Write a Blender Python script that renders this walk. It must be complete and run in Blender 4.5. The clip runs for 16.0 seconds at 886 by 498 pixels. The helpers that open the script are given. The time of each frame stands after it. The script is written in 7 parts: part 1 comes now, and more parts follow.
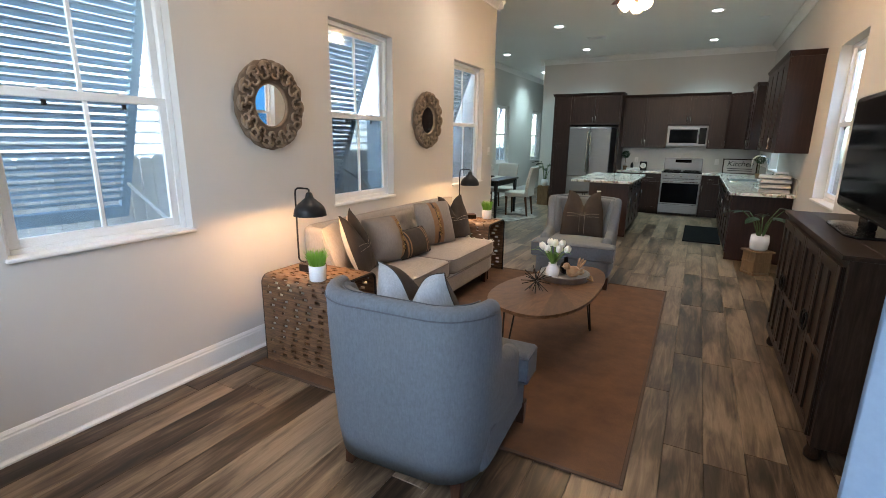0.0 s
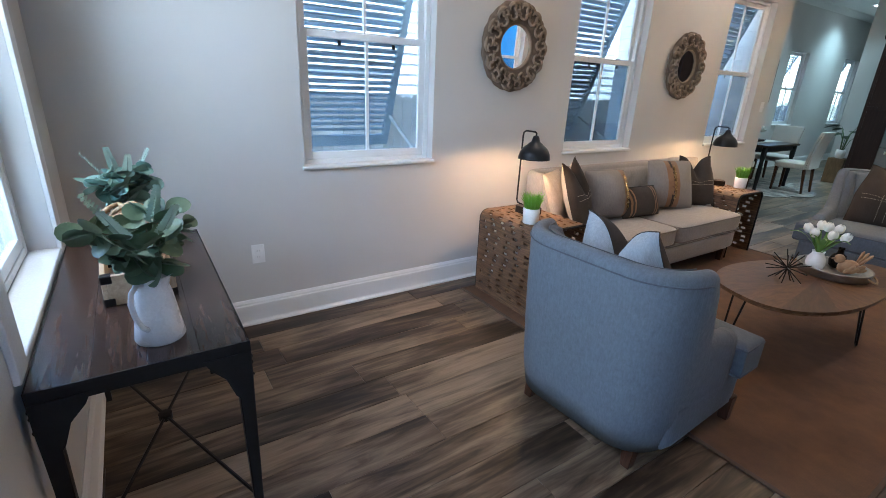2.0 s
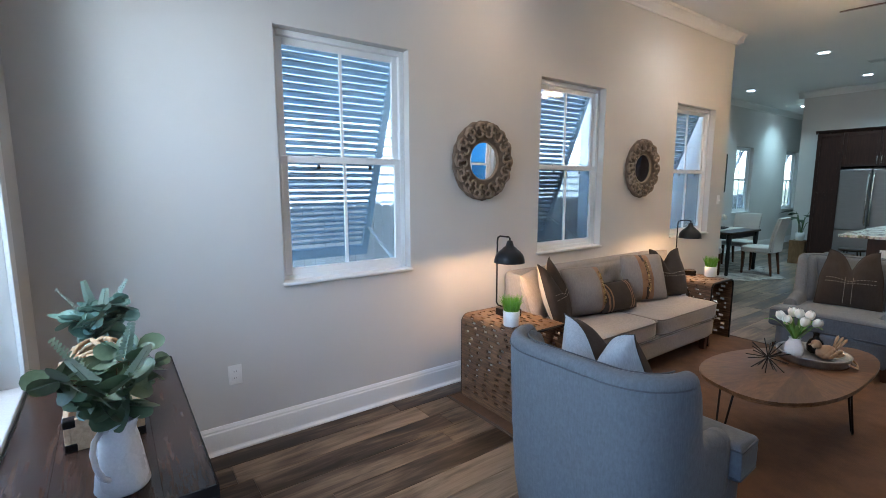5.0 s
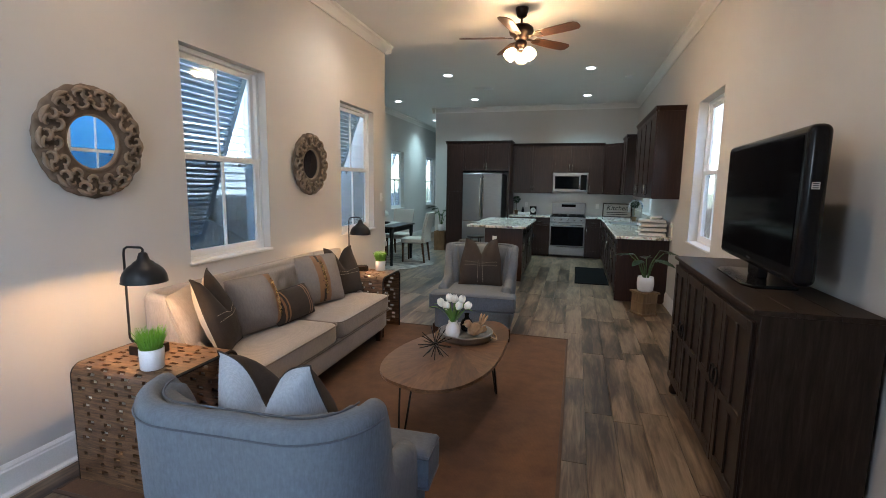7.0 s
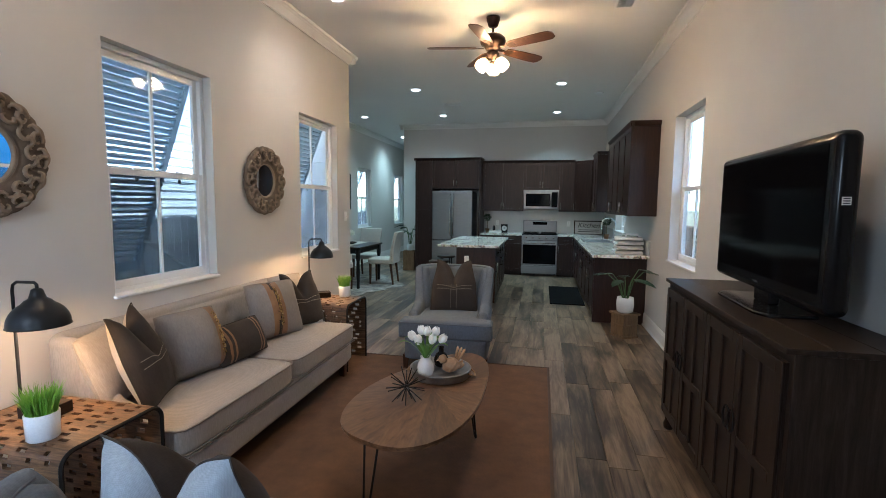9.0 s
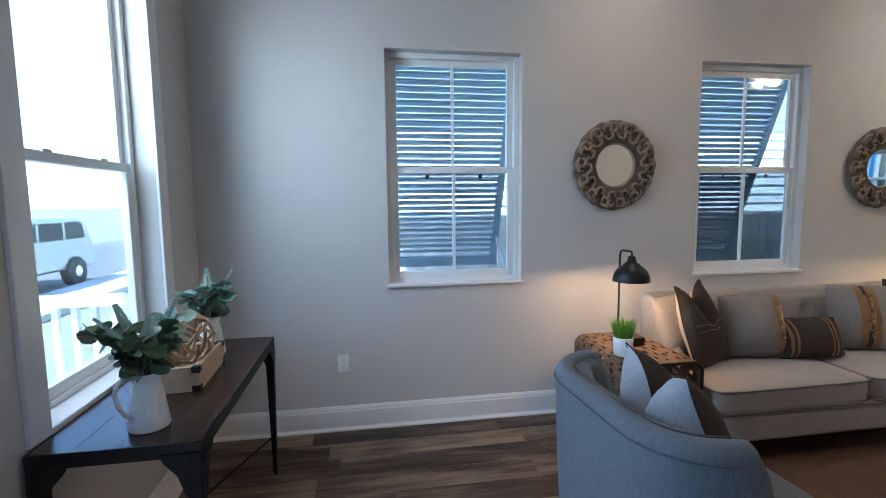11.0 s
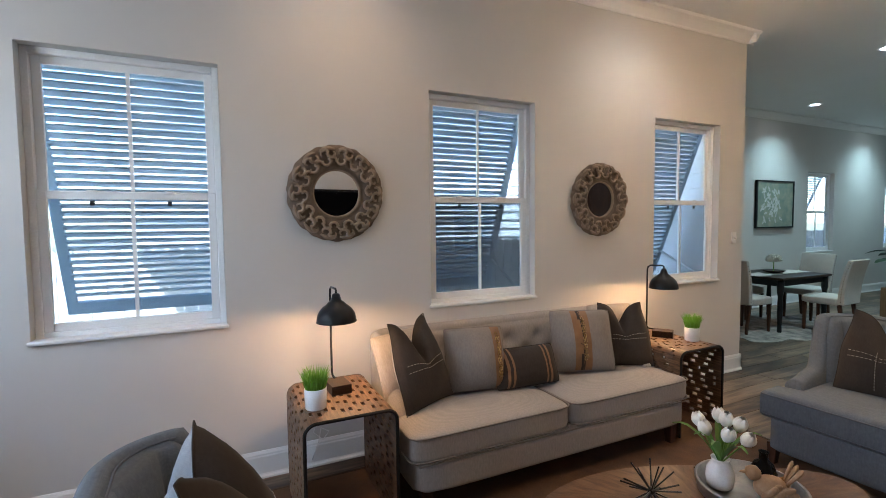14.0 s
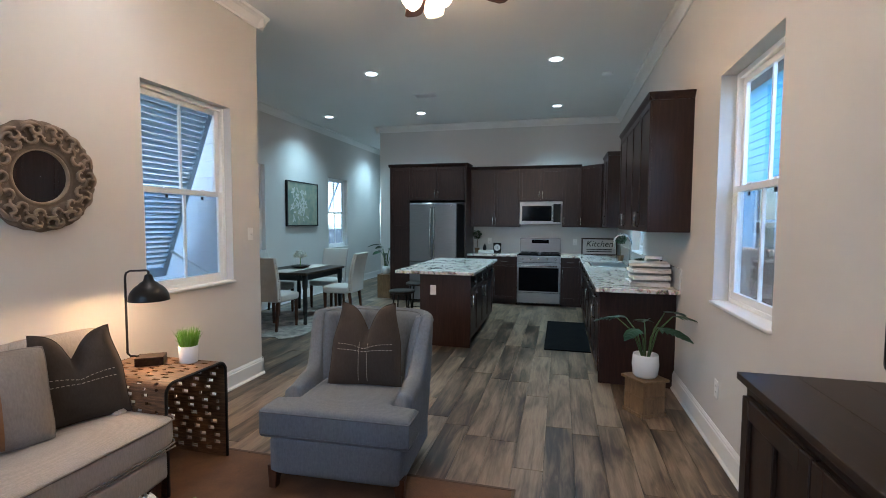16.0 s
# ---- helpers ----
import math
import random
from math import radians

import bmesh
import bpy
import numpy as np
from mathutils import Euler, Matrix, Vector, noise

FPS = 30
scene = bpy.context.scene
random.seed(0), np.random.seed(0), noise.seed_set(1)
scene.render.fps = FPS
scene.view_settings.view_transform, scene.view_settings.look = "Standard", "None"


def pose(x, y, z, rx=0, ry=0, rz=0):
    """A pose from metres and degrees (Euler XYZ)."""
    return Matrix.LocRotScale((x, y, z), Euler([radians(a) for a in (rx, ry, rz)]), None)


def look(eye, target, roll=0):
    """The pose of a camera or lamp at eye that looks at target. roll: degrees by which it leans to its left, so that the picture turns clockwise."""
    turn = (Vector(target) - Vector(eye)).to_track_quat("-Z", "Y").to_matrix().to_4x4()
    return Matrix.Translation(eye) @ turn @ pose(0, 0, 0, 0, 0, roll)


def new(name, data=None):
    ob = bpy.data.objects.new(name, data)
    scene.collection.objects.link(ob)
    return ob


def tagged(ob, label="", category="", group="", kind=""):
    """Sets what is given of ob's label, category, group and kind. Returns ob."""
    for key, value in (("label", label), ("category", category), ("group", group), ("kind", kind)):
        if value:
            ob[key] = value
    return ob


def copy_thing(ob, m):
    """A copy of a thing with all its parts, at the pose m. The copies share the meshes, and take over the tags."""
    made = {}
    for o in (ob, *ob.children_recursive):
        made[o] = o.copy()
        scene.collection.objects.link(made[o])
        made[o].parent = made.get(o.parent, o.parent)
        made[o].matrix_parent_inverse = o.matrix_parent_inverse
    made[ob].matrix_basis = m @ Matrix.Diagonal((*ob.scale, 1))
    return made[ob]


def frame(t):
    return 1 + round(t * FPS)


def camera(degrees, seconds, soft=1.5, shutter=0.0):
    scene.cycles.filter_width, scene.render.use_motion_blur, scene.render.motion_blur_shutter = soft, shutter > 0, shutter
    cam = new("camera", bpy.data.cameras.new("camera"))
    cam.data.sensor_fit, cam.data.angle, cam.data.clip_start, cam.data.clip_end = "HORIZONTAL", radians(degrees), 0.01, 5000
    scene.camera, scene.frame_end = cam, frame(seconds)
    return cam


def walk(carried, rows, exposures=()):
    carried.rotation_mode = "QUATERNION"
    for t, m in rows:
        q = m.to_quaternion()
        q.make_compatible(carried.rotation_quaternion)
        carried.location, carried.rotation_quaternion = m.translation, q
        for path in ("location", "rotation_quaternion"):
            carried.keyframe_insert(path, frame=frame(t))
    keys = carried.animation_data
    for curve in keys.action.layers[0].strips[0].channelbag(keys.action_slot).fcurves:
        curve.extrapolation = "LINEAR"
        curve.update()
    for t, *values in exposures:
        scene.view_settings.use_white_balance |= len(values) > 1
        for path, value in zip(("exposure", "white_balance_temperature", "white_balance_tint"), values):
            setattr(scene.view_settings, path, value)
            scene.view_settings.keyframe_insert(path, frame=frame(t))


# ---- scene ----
# camera and its walk
cam = camera(87.4, 16.0, soft=0.9)
PATH = [
    (0, (-0.058, 0.01, 1.528), (-0.98, 1.725, 1.069), 0.7),
    (0.5, (-0.044, 0.006, 1.482), (-1.193, 1.579, 1.028), 1.4),
    (1, (-0.015, 0.007, 1.469), (-1.395, 1.379, 1.009), 2.1),
    (1.5, (0.004, 0.01, 1.483), (-1.516, 1.194, 0.944), 2.5),
    (2, (0.016, 0.024, 1.486), (-1.545, 1.076, 0.81), 2.7),
    (2.5, (0.02, 0.03, 1.492), (-1.571, 1.01, 0.779), 2.6),
    (3, (0.033, 0.028, 1.501), (-1.623, 0.979, 0.906), 1.2),
    (3.2, (0.036, 0.023, 1.505), (-1.645, 0.972, 0.983), 0.4),
    (5.3, (0.046, 0.048, 1.564), (-1.534, 1.251, 1.33), -0.7),
    (5.5, (0.037, 0.067, 1.56), (-1.47, 1.357, 1.306), -0.2),
    (6, (-0.042, 0.164, 1.539), (-1.233, 1.742, 1.239), 1.5),
    (6.5, (-0.105, 0.271, 1.529), (-0.933, 2.065, 1.224), 1.3),
    (7, (-0.175, 0.457, 1.539), (-0.716, 2.363, 1.27), 0.9),
    (7.5, (-0.248, 0.658, 1.528), (-0.549, 2.624, 1.311), 0.4),
    (8, (-0.359, 0.859, 1.524), (-0.498, 2.846, 1.34), -0.1),
    (8.2, (-0.386, 0.887, 1.524), (-0.496, 2.876, 1.344), 0.1),
    (10.3, (0.071, 0.68, 1.563), (-1.552, 1.822, 1.31), -0.4),
    (10.5, (0.123, 0.716, 1.542), (-1.656, 1.599, 1.302), -0.8),
    (11, (0.254, 0.745, 1.513), (-1.711, 1.061, 1.309), -0.6),
    (11.5, (0.386, 0.75, 1.509), (-1.605, 0.718, 1.323), -0.4),
    (12, (0.447, 0.835, 1.51), (-1.522, 0.53, 1.336), -0.4),
    (12.5, (0.438, 1.062, 1.541), (-1.506, 0.601, 1.445), -0.5),
    (13, (0.357, 1.277, 1.526), (-1.637, 1.129, 1.471), -0.1),
    (13.5, (0.255, 1.558, 1.559), (-1.711, 1.913, 1.478), -0.5),
    (14, (0.215, 1.783, 1.555), (-1.592, 2.632, 1.442), -0.6),
    (14.5, (0.198, 2.011, 1.536), (-1.348, 3.273, 1.405), 0.3),
    (15, (0.14, 2.222, 1.506), (-0.99, 3.865, 1.351), 1.3),
    (15.5, (0.065, 2.429, 1.513), (-0.679, 4.281, 1.39), 0.7),
    (16, (0.034, 2.679, 1.497), (-0.456, 4.614, 1.38), 0.3),
]
EXPO = [(0, 3.72, 6200, 10), (1.5, 3.54, 5400, 8), (5.5, 3.40, 5400, 8), (7.5, 3.46, 5900, 10), (10.5, 3.20, 5150, 5), (11.5, 3.0, 5150, 5), (12.5, 2.98, 5400, 8), (14.4, 3.48, 5750, 10), (15.0, 3.6, 5350, 10), (16.0, 3.55, 5300, 10)]
walk(cam, [(t, look(eye, target, roll)) for t, eye, target, roll in PATH], EXPO)

# sky, sun, lamps
world = bpy.data.worlds.new("world")
scene.world = world
world.use_nodes = True
wn = world.node_tree
sky = wn.nodes.new("ShaderNodeTexSky")
sky.sky_type, sky.sun_disc = "NISHITA", False
sky.sun_elevation, sky.sun_rotation = radians(58), radians(155)
sky.air_density, sky.dust_density, sky.ozone_density = 1.0, 0.7, 1.6
wn.links.new(sky.outputs[0], wn.nodes["Background"].inputs[0])
wn.nodes["Background"].inputs[1].default_value = 0.15


def lamp(name, kind, m, energy, colour, **settings):
    data = bpy.data.lights.new(name, kind)
    data.energy, data.color = energy, colour
    if "size" in settings:
        data.shadow_soft_size = settings["size"]
    if "spot" in settings:
        data.spot_size, data.spot_blend = radians(settings["spot"]), 1.0
    if "wide" in settings:
        data.shape, data.size, data.size_y = "RECTANGLE", settings["wide"], settings["high"]
    if "angle" in settings:
        data.angle = radians(settings["angle"])
    ob = new(name, data)
    ob.matrix_world = m
    return ob


# the sun stands before the house, high and to the right
SUN_FROM = Vector((math.sin(radians(155)) * 0.53, math.cos(radians(155)) * 0.53, 0.848))
lamp("sun", "SUN", look(SUN_FROM * 40, (0, 0, 0)), 5.0, (1, 0.96, 0.91), angle=0.5)
WARM, COOL = (1.0, 0.56, 0.25), (0.68, 0.97, 0.98)
CANS = [(-2.40, 8.43), (-2.41, 10.68), (-0.06, 8.42), (-0.06, 10.68), (-4.15, 10.58), (-4.2, 13.65)]
CEIL = 3.42
for x, y in CANS:
    lamp("can_lamp", "SPOT", pose(x, y, CEIL - 0.02), 14.0, COOL, size=0.05, spot=130)
# The left pair makes the wall's glow; the unseen right pair is added fill.
LIVING_CANS = [(-2.2, 2.5), (-2.2, 4.98), (-0.1, 2.5), (-0.1, 4.98)]
for x, y in LIVING_CANS:
    lamp("can_lamp", "SPOT", pose(x, y, CEIL - 0.02), 4.0, (1.0, 0.62, 0.32) if y < 3 else (1.0, 0.84, 0.66), size=0.05, spot=140)
# skylight falling through the head of the front window
lamp("window_skylight", "AREA", pose(-1.81, -0.62, 2.19, 73), 3.6, (0.95, 0.97, 1.0), wide=0.84, high=0.86)
FAN = (-0.83, 5.69)
GLOBES = [(FAN[0] + 0.105 * math.cos(a), FAN[1] + 0.105 * math.sin(a), 2.95) for a in (radians(-30), radians(90), radians(210))]
for g in GLOBES:
    lamp("fan_lamp", "POINT", pose(*g), 3.6, (1.0, 0.62, 0.30), size=0.055)
TABLE_LAMPS = [(-2.33, 2.325), (-2.36, 4.93)]
for x, y in TABLE_LAMPS:
    lamp("table_lamp_bulb", "POINT", pose(x, y, 1.03), 1.8, WARM, size=0.025)


# materials
def nodes_of(name):
    m = bpy.data.materials.new(name)
    m.use_nodes = True
    return m, m.node_tree, m.node_tree.nodes["Principled BSDF"]


def node(nt, kind, **inputs):
    n = nt.nodes.new("ShaderNode" + kind)
    for k, v in inputs.items():
        n.inputs[k.replace("_", " ")].default_value = v
    return n


def coords(nt, stretch=(1, 1, 1), space="Object", jitter=False):
    tc = nt.nodes.new("ShaderNodeTexCoord")
    mp = node(nt, "Mapping")
    mp.inputs["Scale"].default_value = stretch
    nt.links.new(tc.outputs[space], mp.inputs["Vector"])
    if jitter:
        info = nt.nodes.new("ShaderNodeObjectInfo")
        sc = nt.nodes.new("ShaderNodeVectorMath")
        sc.operation = "SCALE"
        sc.inputs[0].default_value = (37.0, 91.0, 53.0)
        nt.links.new(info.outputs["Random"], sc.inputs["Scale"])
        nt.links.new(sc.outputs[0], mp.inputs["Location"])
    return mp.outputs[0]


def ramp(nt, source, stops):
    r = nt.nodes.new("ShaderNodeValToRGB")
    els = r.color_ramp.elements
    while len(els) < len(stops):
        els.new(0.5)
    for e, (p, c) in zip(els, stops):
        e.position, e.color = p, (*c, 1)
    nt.links.new(source, r.inputs[0])
    return r.outputs[0]


def noise_of(nt, vec, scale, detail=4, rough=0.6, dist=0.0):
    n = node(nt, "TexNoise", Scale=scale, Detail=detail, Roughness=rough, Distortion=dist)
    nt.links.new(vec, n.inputs["Vector"])
    return n.outputs[0]


def mixed(nt, fac, a, b, kind="MIX"):
    m = nt.nodes.new("ShaderNodeMix")
    m.data_type, m.blend_type = "RGBA", kind
    for sock, v in ((m.inputs[0], fac), (m.inputs[6], a), (m.inputs[7], b)):
        if isinstance(v, (int, float)):
            sock.default_value = v
        elif isinstance(v, tuple):
            sock.default_value = (*v, 1)
        else:
            nt.links.new(v, sock)
    return m.outputs[2]


def relief(nt, bsdf, height, strength=0.2, distance=0.002):
    b = node(nt, "Bump", Strength=strength, Distance=distance)
    nt.links.new(height, b.inputs["Height"])
    nt.links.new(b.outputs[0], bsdf.inputs["Normal"])


def rough_from(nt, bsdf, source, lo, hi):
    r = node(nt, "MapRange")
    r.inputs[3].default_value, r.inputs[4].default_value = lo, hi
    nt.links.new(source, r.inputs[0])
    nt.links.new(r.outputs[0], bsdf.inputs["Roughness"])


def plain(name, c1, c2=None, scale=3.0, rough=(0.4, 0.6), metal=0.0, bump=0.1, grain=150.0, depth=0.001, stretch=(1, 1, 1), jitter=False, coat=0.0):
    """Two tones mottled at a large scale, a fine grain over them, and a fine relief."""
    m, nt, bsdf = nodes_of(name)
    c2 = c2 or tuple(v * 0.85 for v in c1)
    v = coords(nt, stretch, jitter=jitter)
    big, fine = noise_of(nt, v, scale), noise_of(nt, v, grain, 3)
    col = ramp(nt, big, [(0.3, c1), (0.7, c2)])
    col = mixed(nt, 0.25, col, ramp(nt, fine, [(0.3, (0.6, 0.6, 0.6)), (0.7, (1, 1, 1))]), "MULTIPLY")
    nt.links.new(col, bsdf.inputs["Base Color"])
    rough_from(nt, bsdf, big, *rough)
    bsdf.inputs["Metallic"].default_value = metal
    bsdf.inputs["Coat Weight"].default_value = coat
    if bump:
        relief(nt, bsdf, fine, bump, depth)
    return m


def wood(name, tones, along=(1, 12, 12), scale=3.0, rough=(0.35, 0.55), spread=0.0, bump=0.15, rings=0.35):
    """Streaks drawn out along one axis, fine pores, and a shade of its own for each piece."""
    m, nt, bsdf = nodes_of(name)
    v = coords(nt, along, jitter=True)
    streak = noise_of(nt, v, scale, 6, 0.62, 0.6)
    fine = noise_of(nt, v, scale * 9, 4, 0.7)
    n = len(tones) - 1
    col = ramp(nt, streak, [(0.28 + 0.44 * i / n, c) for i, c in enumerate(tones)])
    col = mixed(nt, rings, col, ramp(nt, fine, [(0.35, (0.45, 0.42, 0.4)), (0.6, (1, 1, 1))]), "MULTIPLY")
    if spread:
        info = nt.nodes.new("ShaderNodeObjectInfo")
        hsv = node(nt, "HueSaturation")
        r = node(nt, "MapRange")
        r.inputs[3].default_value, r.inputs[4].default_value = 1 - spread, 1 + spread
        nt.links.new(info.outputs["Random"], r.inputs[0])
        nt.links.new(r.outputs[0], hsv.inputs["Value"])
        nt.links.new(col, hsv.inputs["Color"])
        col = hsv.outputs[0]
    nt.links.new(col, bsdf.inputs["Base Color"])
    rough_from(nt, bsdf, streak, *rough)
    relief(nt, bsdf, fine, bump, 0.001)
    return m


def cloth(name, c1, c2, weave=420.0, bump=0.35, scale=5.0, sheen=0.04):
    """A woven fabric: crossed threads, slubs and a broad mottle."""
    m, nt, bsdf = nodes_of(name)
    v = coords(nt)
    big = noise_of(nt, v, scale, 3)
    slub = noise_of(nt, coords(nt, (2.2, 2.2, 0.5)), 60, 4, 0.7)
    heights = []
    for axis in "XZ":
        w = node(nt, "TexWave", Scale=weave / 6.283, Distortion=1.5, Detail=2)
        w.bands_direction = axis
        nt.links.new(v, w.inputs["Vector"])
        heights.append(w.outputs["Fac"])
    thread = mixed(nt, 0.5, heights[0], heights[1])
    col = ramp(nt, big, [(0.3, c1), (0.7, c2)])
    col = mixed(nt, 0.35, col, ramp(nt, slub, [(0.35, (0.48, 0.48, 0.48)), (0.65, (1, 1, 1))]), "MULTIPLY")
    col = mixed(nt, 0.15, col, thread, "MULTIPLY")
    nt.links.new(col, bsdf.inputs["Base Color"])
    bsdf.inputs["Roughness"].default_value = 0.9
    bsdf.inputs["Sheen Weight"].default_value = sheen
    relief(nt, bsdf, mixed(nt, 0.5, thread, slub), bump, 0.0012)
    return m


def glow(name, colour, strength):
    m, nt, bsdf = nodes_of(name)
    bsdf.inputs["Base Color"].default_value = (0.9, 0.9, 0.88, 1)
    bsdf.inputs["Emission Color"].default_value = (*colour, 1)
    bsdf.inputs["Emission Strength"].default_value = strength
    return m


def frosted(name, colour, strength):
    """Lit frosted glass: half of the lamp's light passes through, the rest glows on its surface."""
    m, nt, bsdf = nodes_of(name)
    bsdf.inputs["Base Color"].default_value = (0.9, 0.9, 0.88, 1)
    bsdf.inputs["Emission Color"].default_value = (*colour, 1)
    bsdf.inputs["Emission Strength"].default_value = strength
    clear, mx = node(nt, "BsdfTransparent"), nt.nodes.new("ShaderNodeMixShader")
    mx.inputs[0].default_value = 0.5
    nt.links.new(bsdf.outputs[0], mx.inputs[1])
    nt.links.new(clear.outputs[0], mx.inputs[2])
    nt.links.new(mx.outputs[0], nt.nodes["Material Output"].inputs[0])
    return m


def planks(name, island=False):
    """Wood-look vinyl: broad smears, wavy streaks and fine grain, each board toned and set off by itself."""
    m, nt, bsdf = nodes_of(name)
    rnd = nt.nodes.new("ShaderNodeNewGeometry" if island else "ShaderNodeObjectInfo").outputs["Random Per Island" if island else "Random"]
    shift = nt.nodes.new("ShaderNodeVectorMath")
    shift.operation, shift.inputs[0].default_value = "SCALE", (37.0, 91.0, 53.0)
    nt.links.new(rnd, shift.inputs["Scale"])

    def layer(stretch, scale, detail, rough, dist):
        mp = node(nt, "Mapping")
        mp.inputs["Scale"].default_value = stretch
        nt.links.new(nt.nodes.new("ShaderNodeTexCoord").outputs["Object"], mp.inputs["Vector"])
        nt.links.new(shift.outputs[0], mp.inputs["Location"])
        return noise_of(nt, mp.outputs[0], scale, detail, rough, dist)

    def calc(kind, a, b):
        n = nt.nodes.new("ShaderNodeMath")
        n.operation = kind
        for sock, v in zip(n.inputs, (a, b)):
            if isinstance(v, (int, float)):
                sock.default_value = v
            else:
                nt.links.new(v, sock)
        return n.outputs[0]

    smear = layer((6.5, 1.5, 1), 1.0, 3, 0.5, 0.5)
    streak = layer((17, 1.7, 1), 1.0, 5, 0.62, 1.1)
    fine = layer((95, 5, 1), 1.0, 4, 0.7, 0.3)
    tone = calc("ADD", calc("MULTIPLY", smear, 0.50), calc("MULTIPLY", streak, 0.50))
    tone = calc("ADD", tone, calc("MULTIPLY", calc("SUBTRACT", rnd, 0.5), 0.16))
    col = ramp(nt, tone, [(0.34, (0.019, 0.012, 0.0078)), (0.42, (0.053, 0.035, 0.0225)), (0.50, (0.128, 0.089, 0.057)), (0.62, (0.258, 0.190, 0.127))])
    col = mixed(nt, 0.40, col, ramp(nt, fine, [(0.35, (0.50, 0.47, 0.45)), (0.62, (1, 1, 1))]), "MULTIPLY")
    nt.links.new(col, bsdf.inputs["Base Color"])
    rough_from(nt, bsdf, streak, 0.30, 0.46)
    relief(nt, bsdf, fine, 0.15, 0.001)
    return m


def glass(name, rough=0.0, tint=(0.97, 0.99, 0.98)):
    """Thin pane: clear, with a reflection that grows at a slant."""
    m, nt, bsdf = nodes_of(name)
    clear, shine = node(nt, "BsdfTransparent"), node(nt, "BsdfGlossy", Roughness=rough)
    clear.inputs[0].default_value = (*tint, 1)
    lw = node(nt, "LayerWeight", Blend=0.5)
    pw = nt.nodes.new("ShaderNodeMath")
    pw.operation, pw.inputs[1].default_value = "POWER", 5.0
    fr = node(nt, "MapRange")
    fr.inputs[3].default_value, fr.inputs[4].default_value = 0.035, 0.9
    nt.links.new(lw.outputs["Facing"], pw.inputs[0])
    nt.links.new(pw.outputs[0], fr.inputs[0])
    mx = nt.nodes.new("ShaderNodeMixShader")
    nt.links.new(fr.outputs[0], mx.inputs[0])
    nt.links.new(clear.outputs[0], mx.inputs[1])
    nt.links.new(shine.outputs[0], mx.inputs[2])
    nt.links.new(mx.outputs[0], nt.nodes["Material Output"].inputs[0])
    return m


def mirror(name):
    m, nt, bsdf = nodes_of(name)
    bsdf.inputs["Base Color"].default_value = (0.88, 0.9, 0.9, 1)
    bsdf.inputs["Metallic"].default_value, bsdf.inputs["Roughness"].default_value = 1, 0.02
    return m


def granite(name):
    m, nt, bsdf = nodes_of(name)
    v = coords(nt)
    big = noise_of(nt, v, 9, 6, 0.65, 1.6)
    vo = node(nt, "TexVoronoi", Scale=70)
    nt.links.new(v, vo.inputs["Vector"])
    col = ramp(nt, big, [(0.36, (0.13, 0.10, 0.08)), (0.44, (0.42, 0.37, 0.31)), (0.5, (0.68, 0.65, 0.60)), (0.6, (0.74, 0.72, 0.68)), (0.68, (0.33, 0.31, 0.29))])
    col = mixed(nt, 0.3, col, vo.outputs["Color"], "SOFT_LIGHT")
    nt.links.new(col, bsdf.inputs["Base Color"])
    bsdf.inputs["Roughness"].default_value = 0.12
    return m


M = {}
M["wall"] = plain("wall_paint", (0.60, 0.582, 0.553), (0.57, 0.553, 0.527), 1.2, (0.55, 0.7), bump=0.06, grain=350)
M["ceiling"] = plain("ceiling_paint", (0.82, 0.815, 0.80), (0.79, 0.785, 0.77), 1.0, (0.7, 0.8), bump=0.08, grain=250)
M["trim"] = plain("trim_paint", (0.80, 0.79, 0.77), (0.77, 0.76, 0.74), 2, (0.3, 0.45), bump=0.03)
M["vinyl"] = plain("white_vinyl", (0.82, 0.83, 0.83), (0.79, 0.80, 0.80), 2, (0.3, 0.4), bump=0.02)
M["plank"] = planks("plank_vinyl")
M["plank_field"] = planks("plank_vinyl_far", True)
M["gap"] = plain("plank_joint", (0.03, 0.022, 0.016), None, 5)
M["rug"] = cloth("jute_rug", (0.150, 0.070, 0.027), (0.092, 0.042, 0.017), 260, 0.9, 7)
M["rug_edge"] = cloth("rug_edge", (0.10, 0.06, 0.04), (0.08, 0.05, 0.03), 500)
M["chair"] = cloth("grey_blue_linen", (0.142, 0.165, 0.190), (0.118, 0.138, 0.160), 700, 0.35, 60)
M["piping"] = cloth("piping", (0.10, 0.115, 0.135), (0.09, 0.10, 0.12), 700)
M["sofa"] = cloth("greige_linen", (0.39, 0.352, 0.32), (0.35, 0.318, 0.288), 700, 0.25, 4)
M["sofa_piping"] = cloth("greige_piping", (0.24, 0.20, 0.175), (0.21, 0.18, 0.155), 700)
M["brown"] = cloth("dark_brown_cotton", (0.060, 0.047, 0.038), (0.046, 0.036, 0.029), 600, 0.3)
M["cream"] = cloth("cream_cotton", (0.50, 0.43, 0.36), (0.46, 0.40, 0.33), 600, 0.3)
M["taupe"] = cloth("taupe_linen", (0.27, 0.235, 0.205), (0.24, 0.21, 0.18), 600, 0.3)
M["palegrey"] = cloth("pale_grey_linen", (0.40, 0.42, 0.44), (0.36, 0.38, 0.40), 600, 0.3)
M["leather"] = plain("tan_leather", (0.24, 0.12, 0.045), (0.19, 0.09, 0.035), 20, (0.4, 0.55), bump=0.2, grain=200)
M["gold"] = plain("gold_metal", (0.65, 0.45, 0.18), (0.55, 0.36, 0.12), 30, (0.2, 0.35), 1.0, 0)
M["thread"] = plain("pale_thread", (0.5, 0.42, 0.32), None, 30)
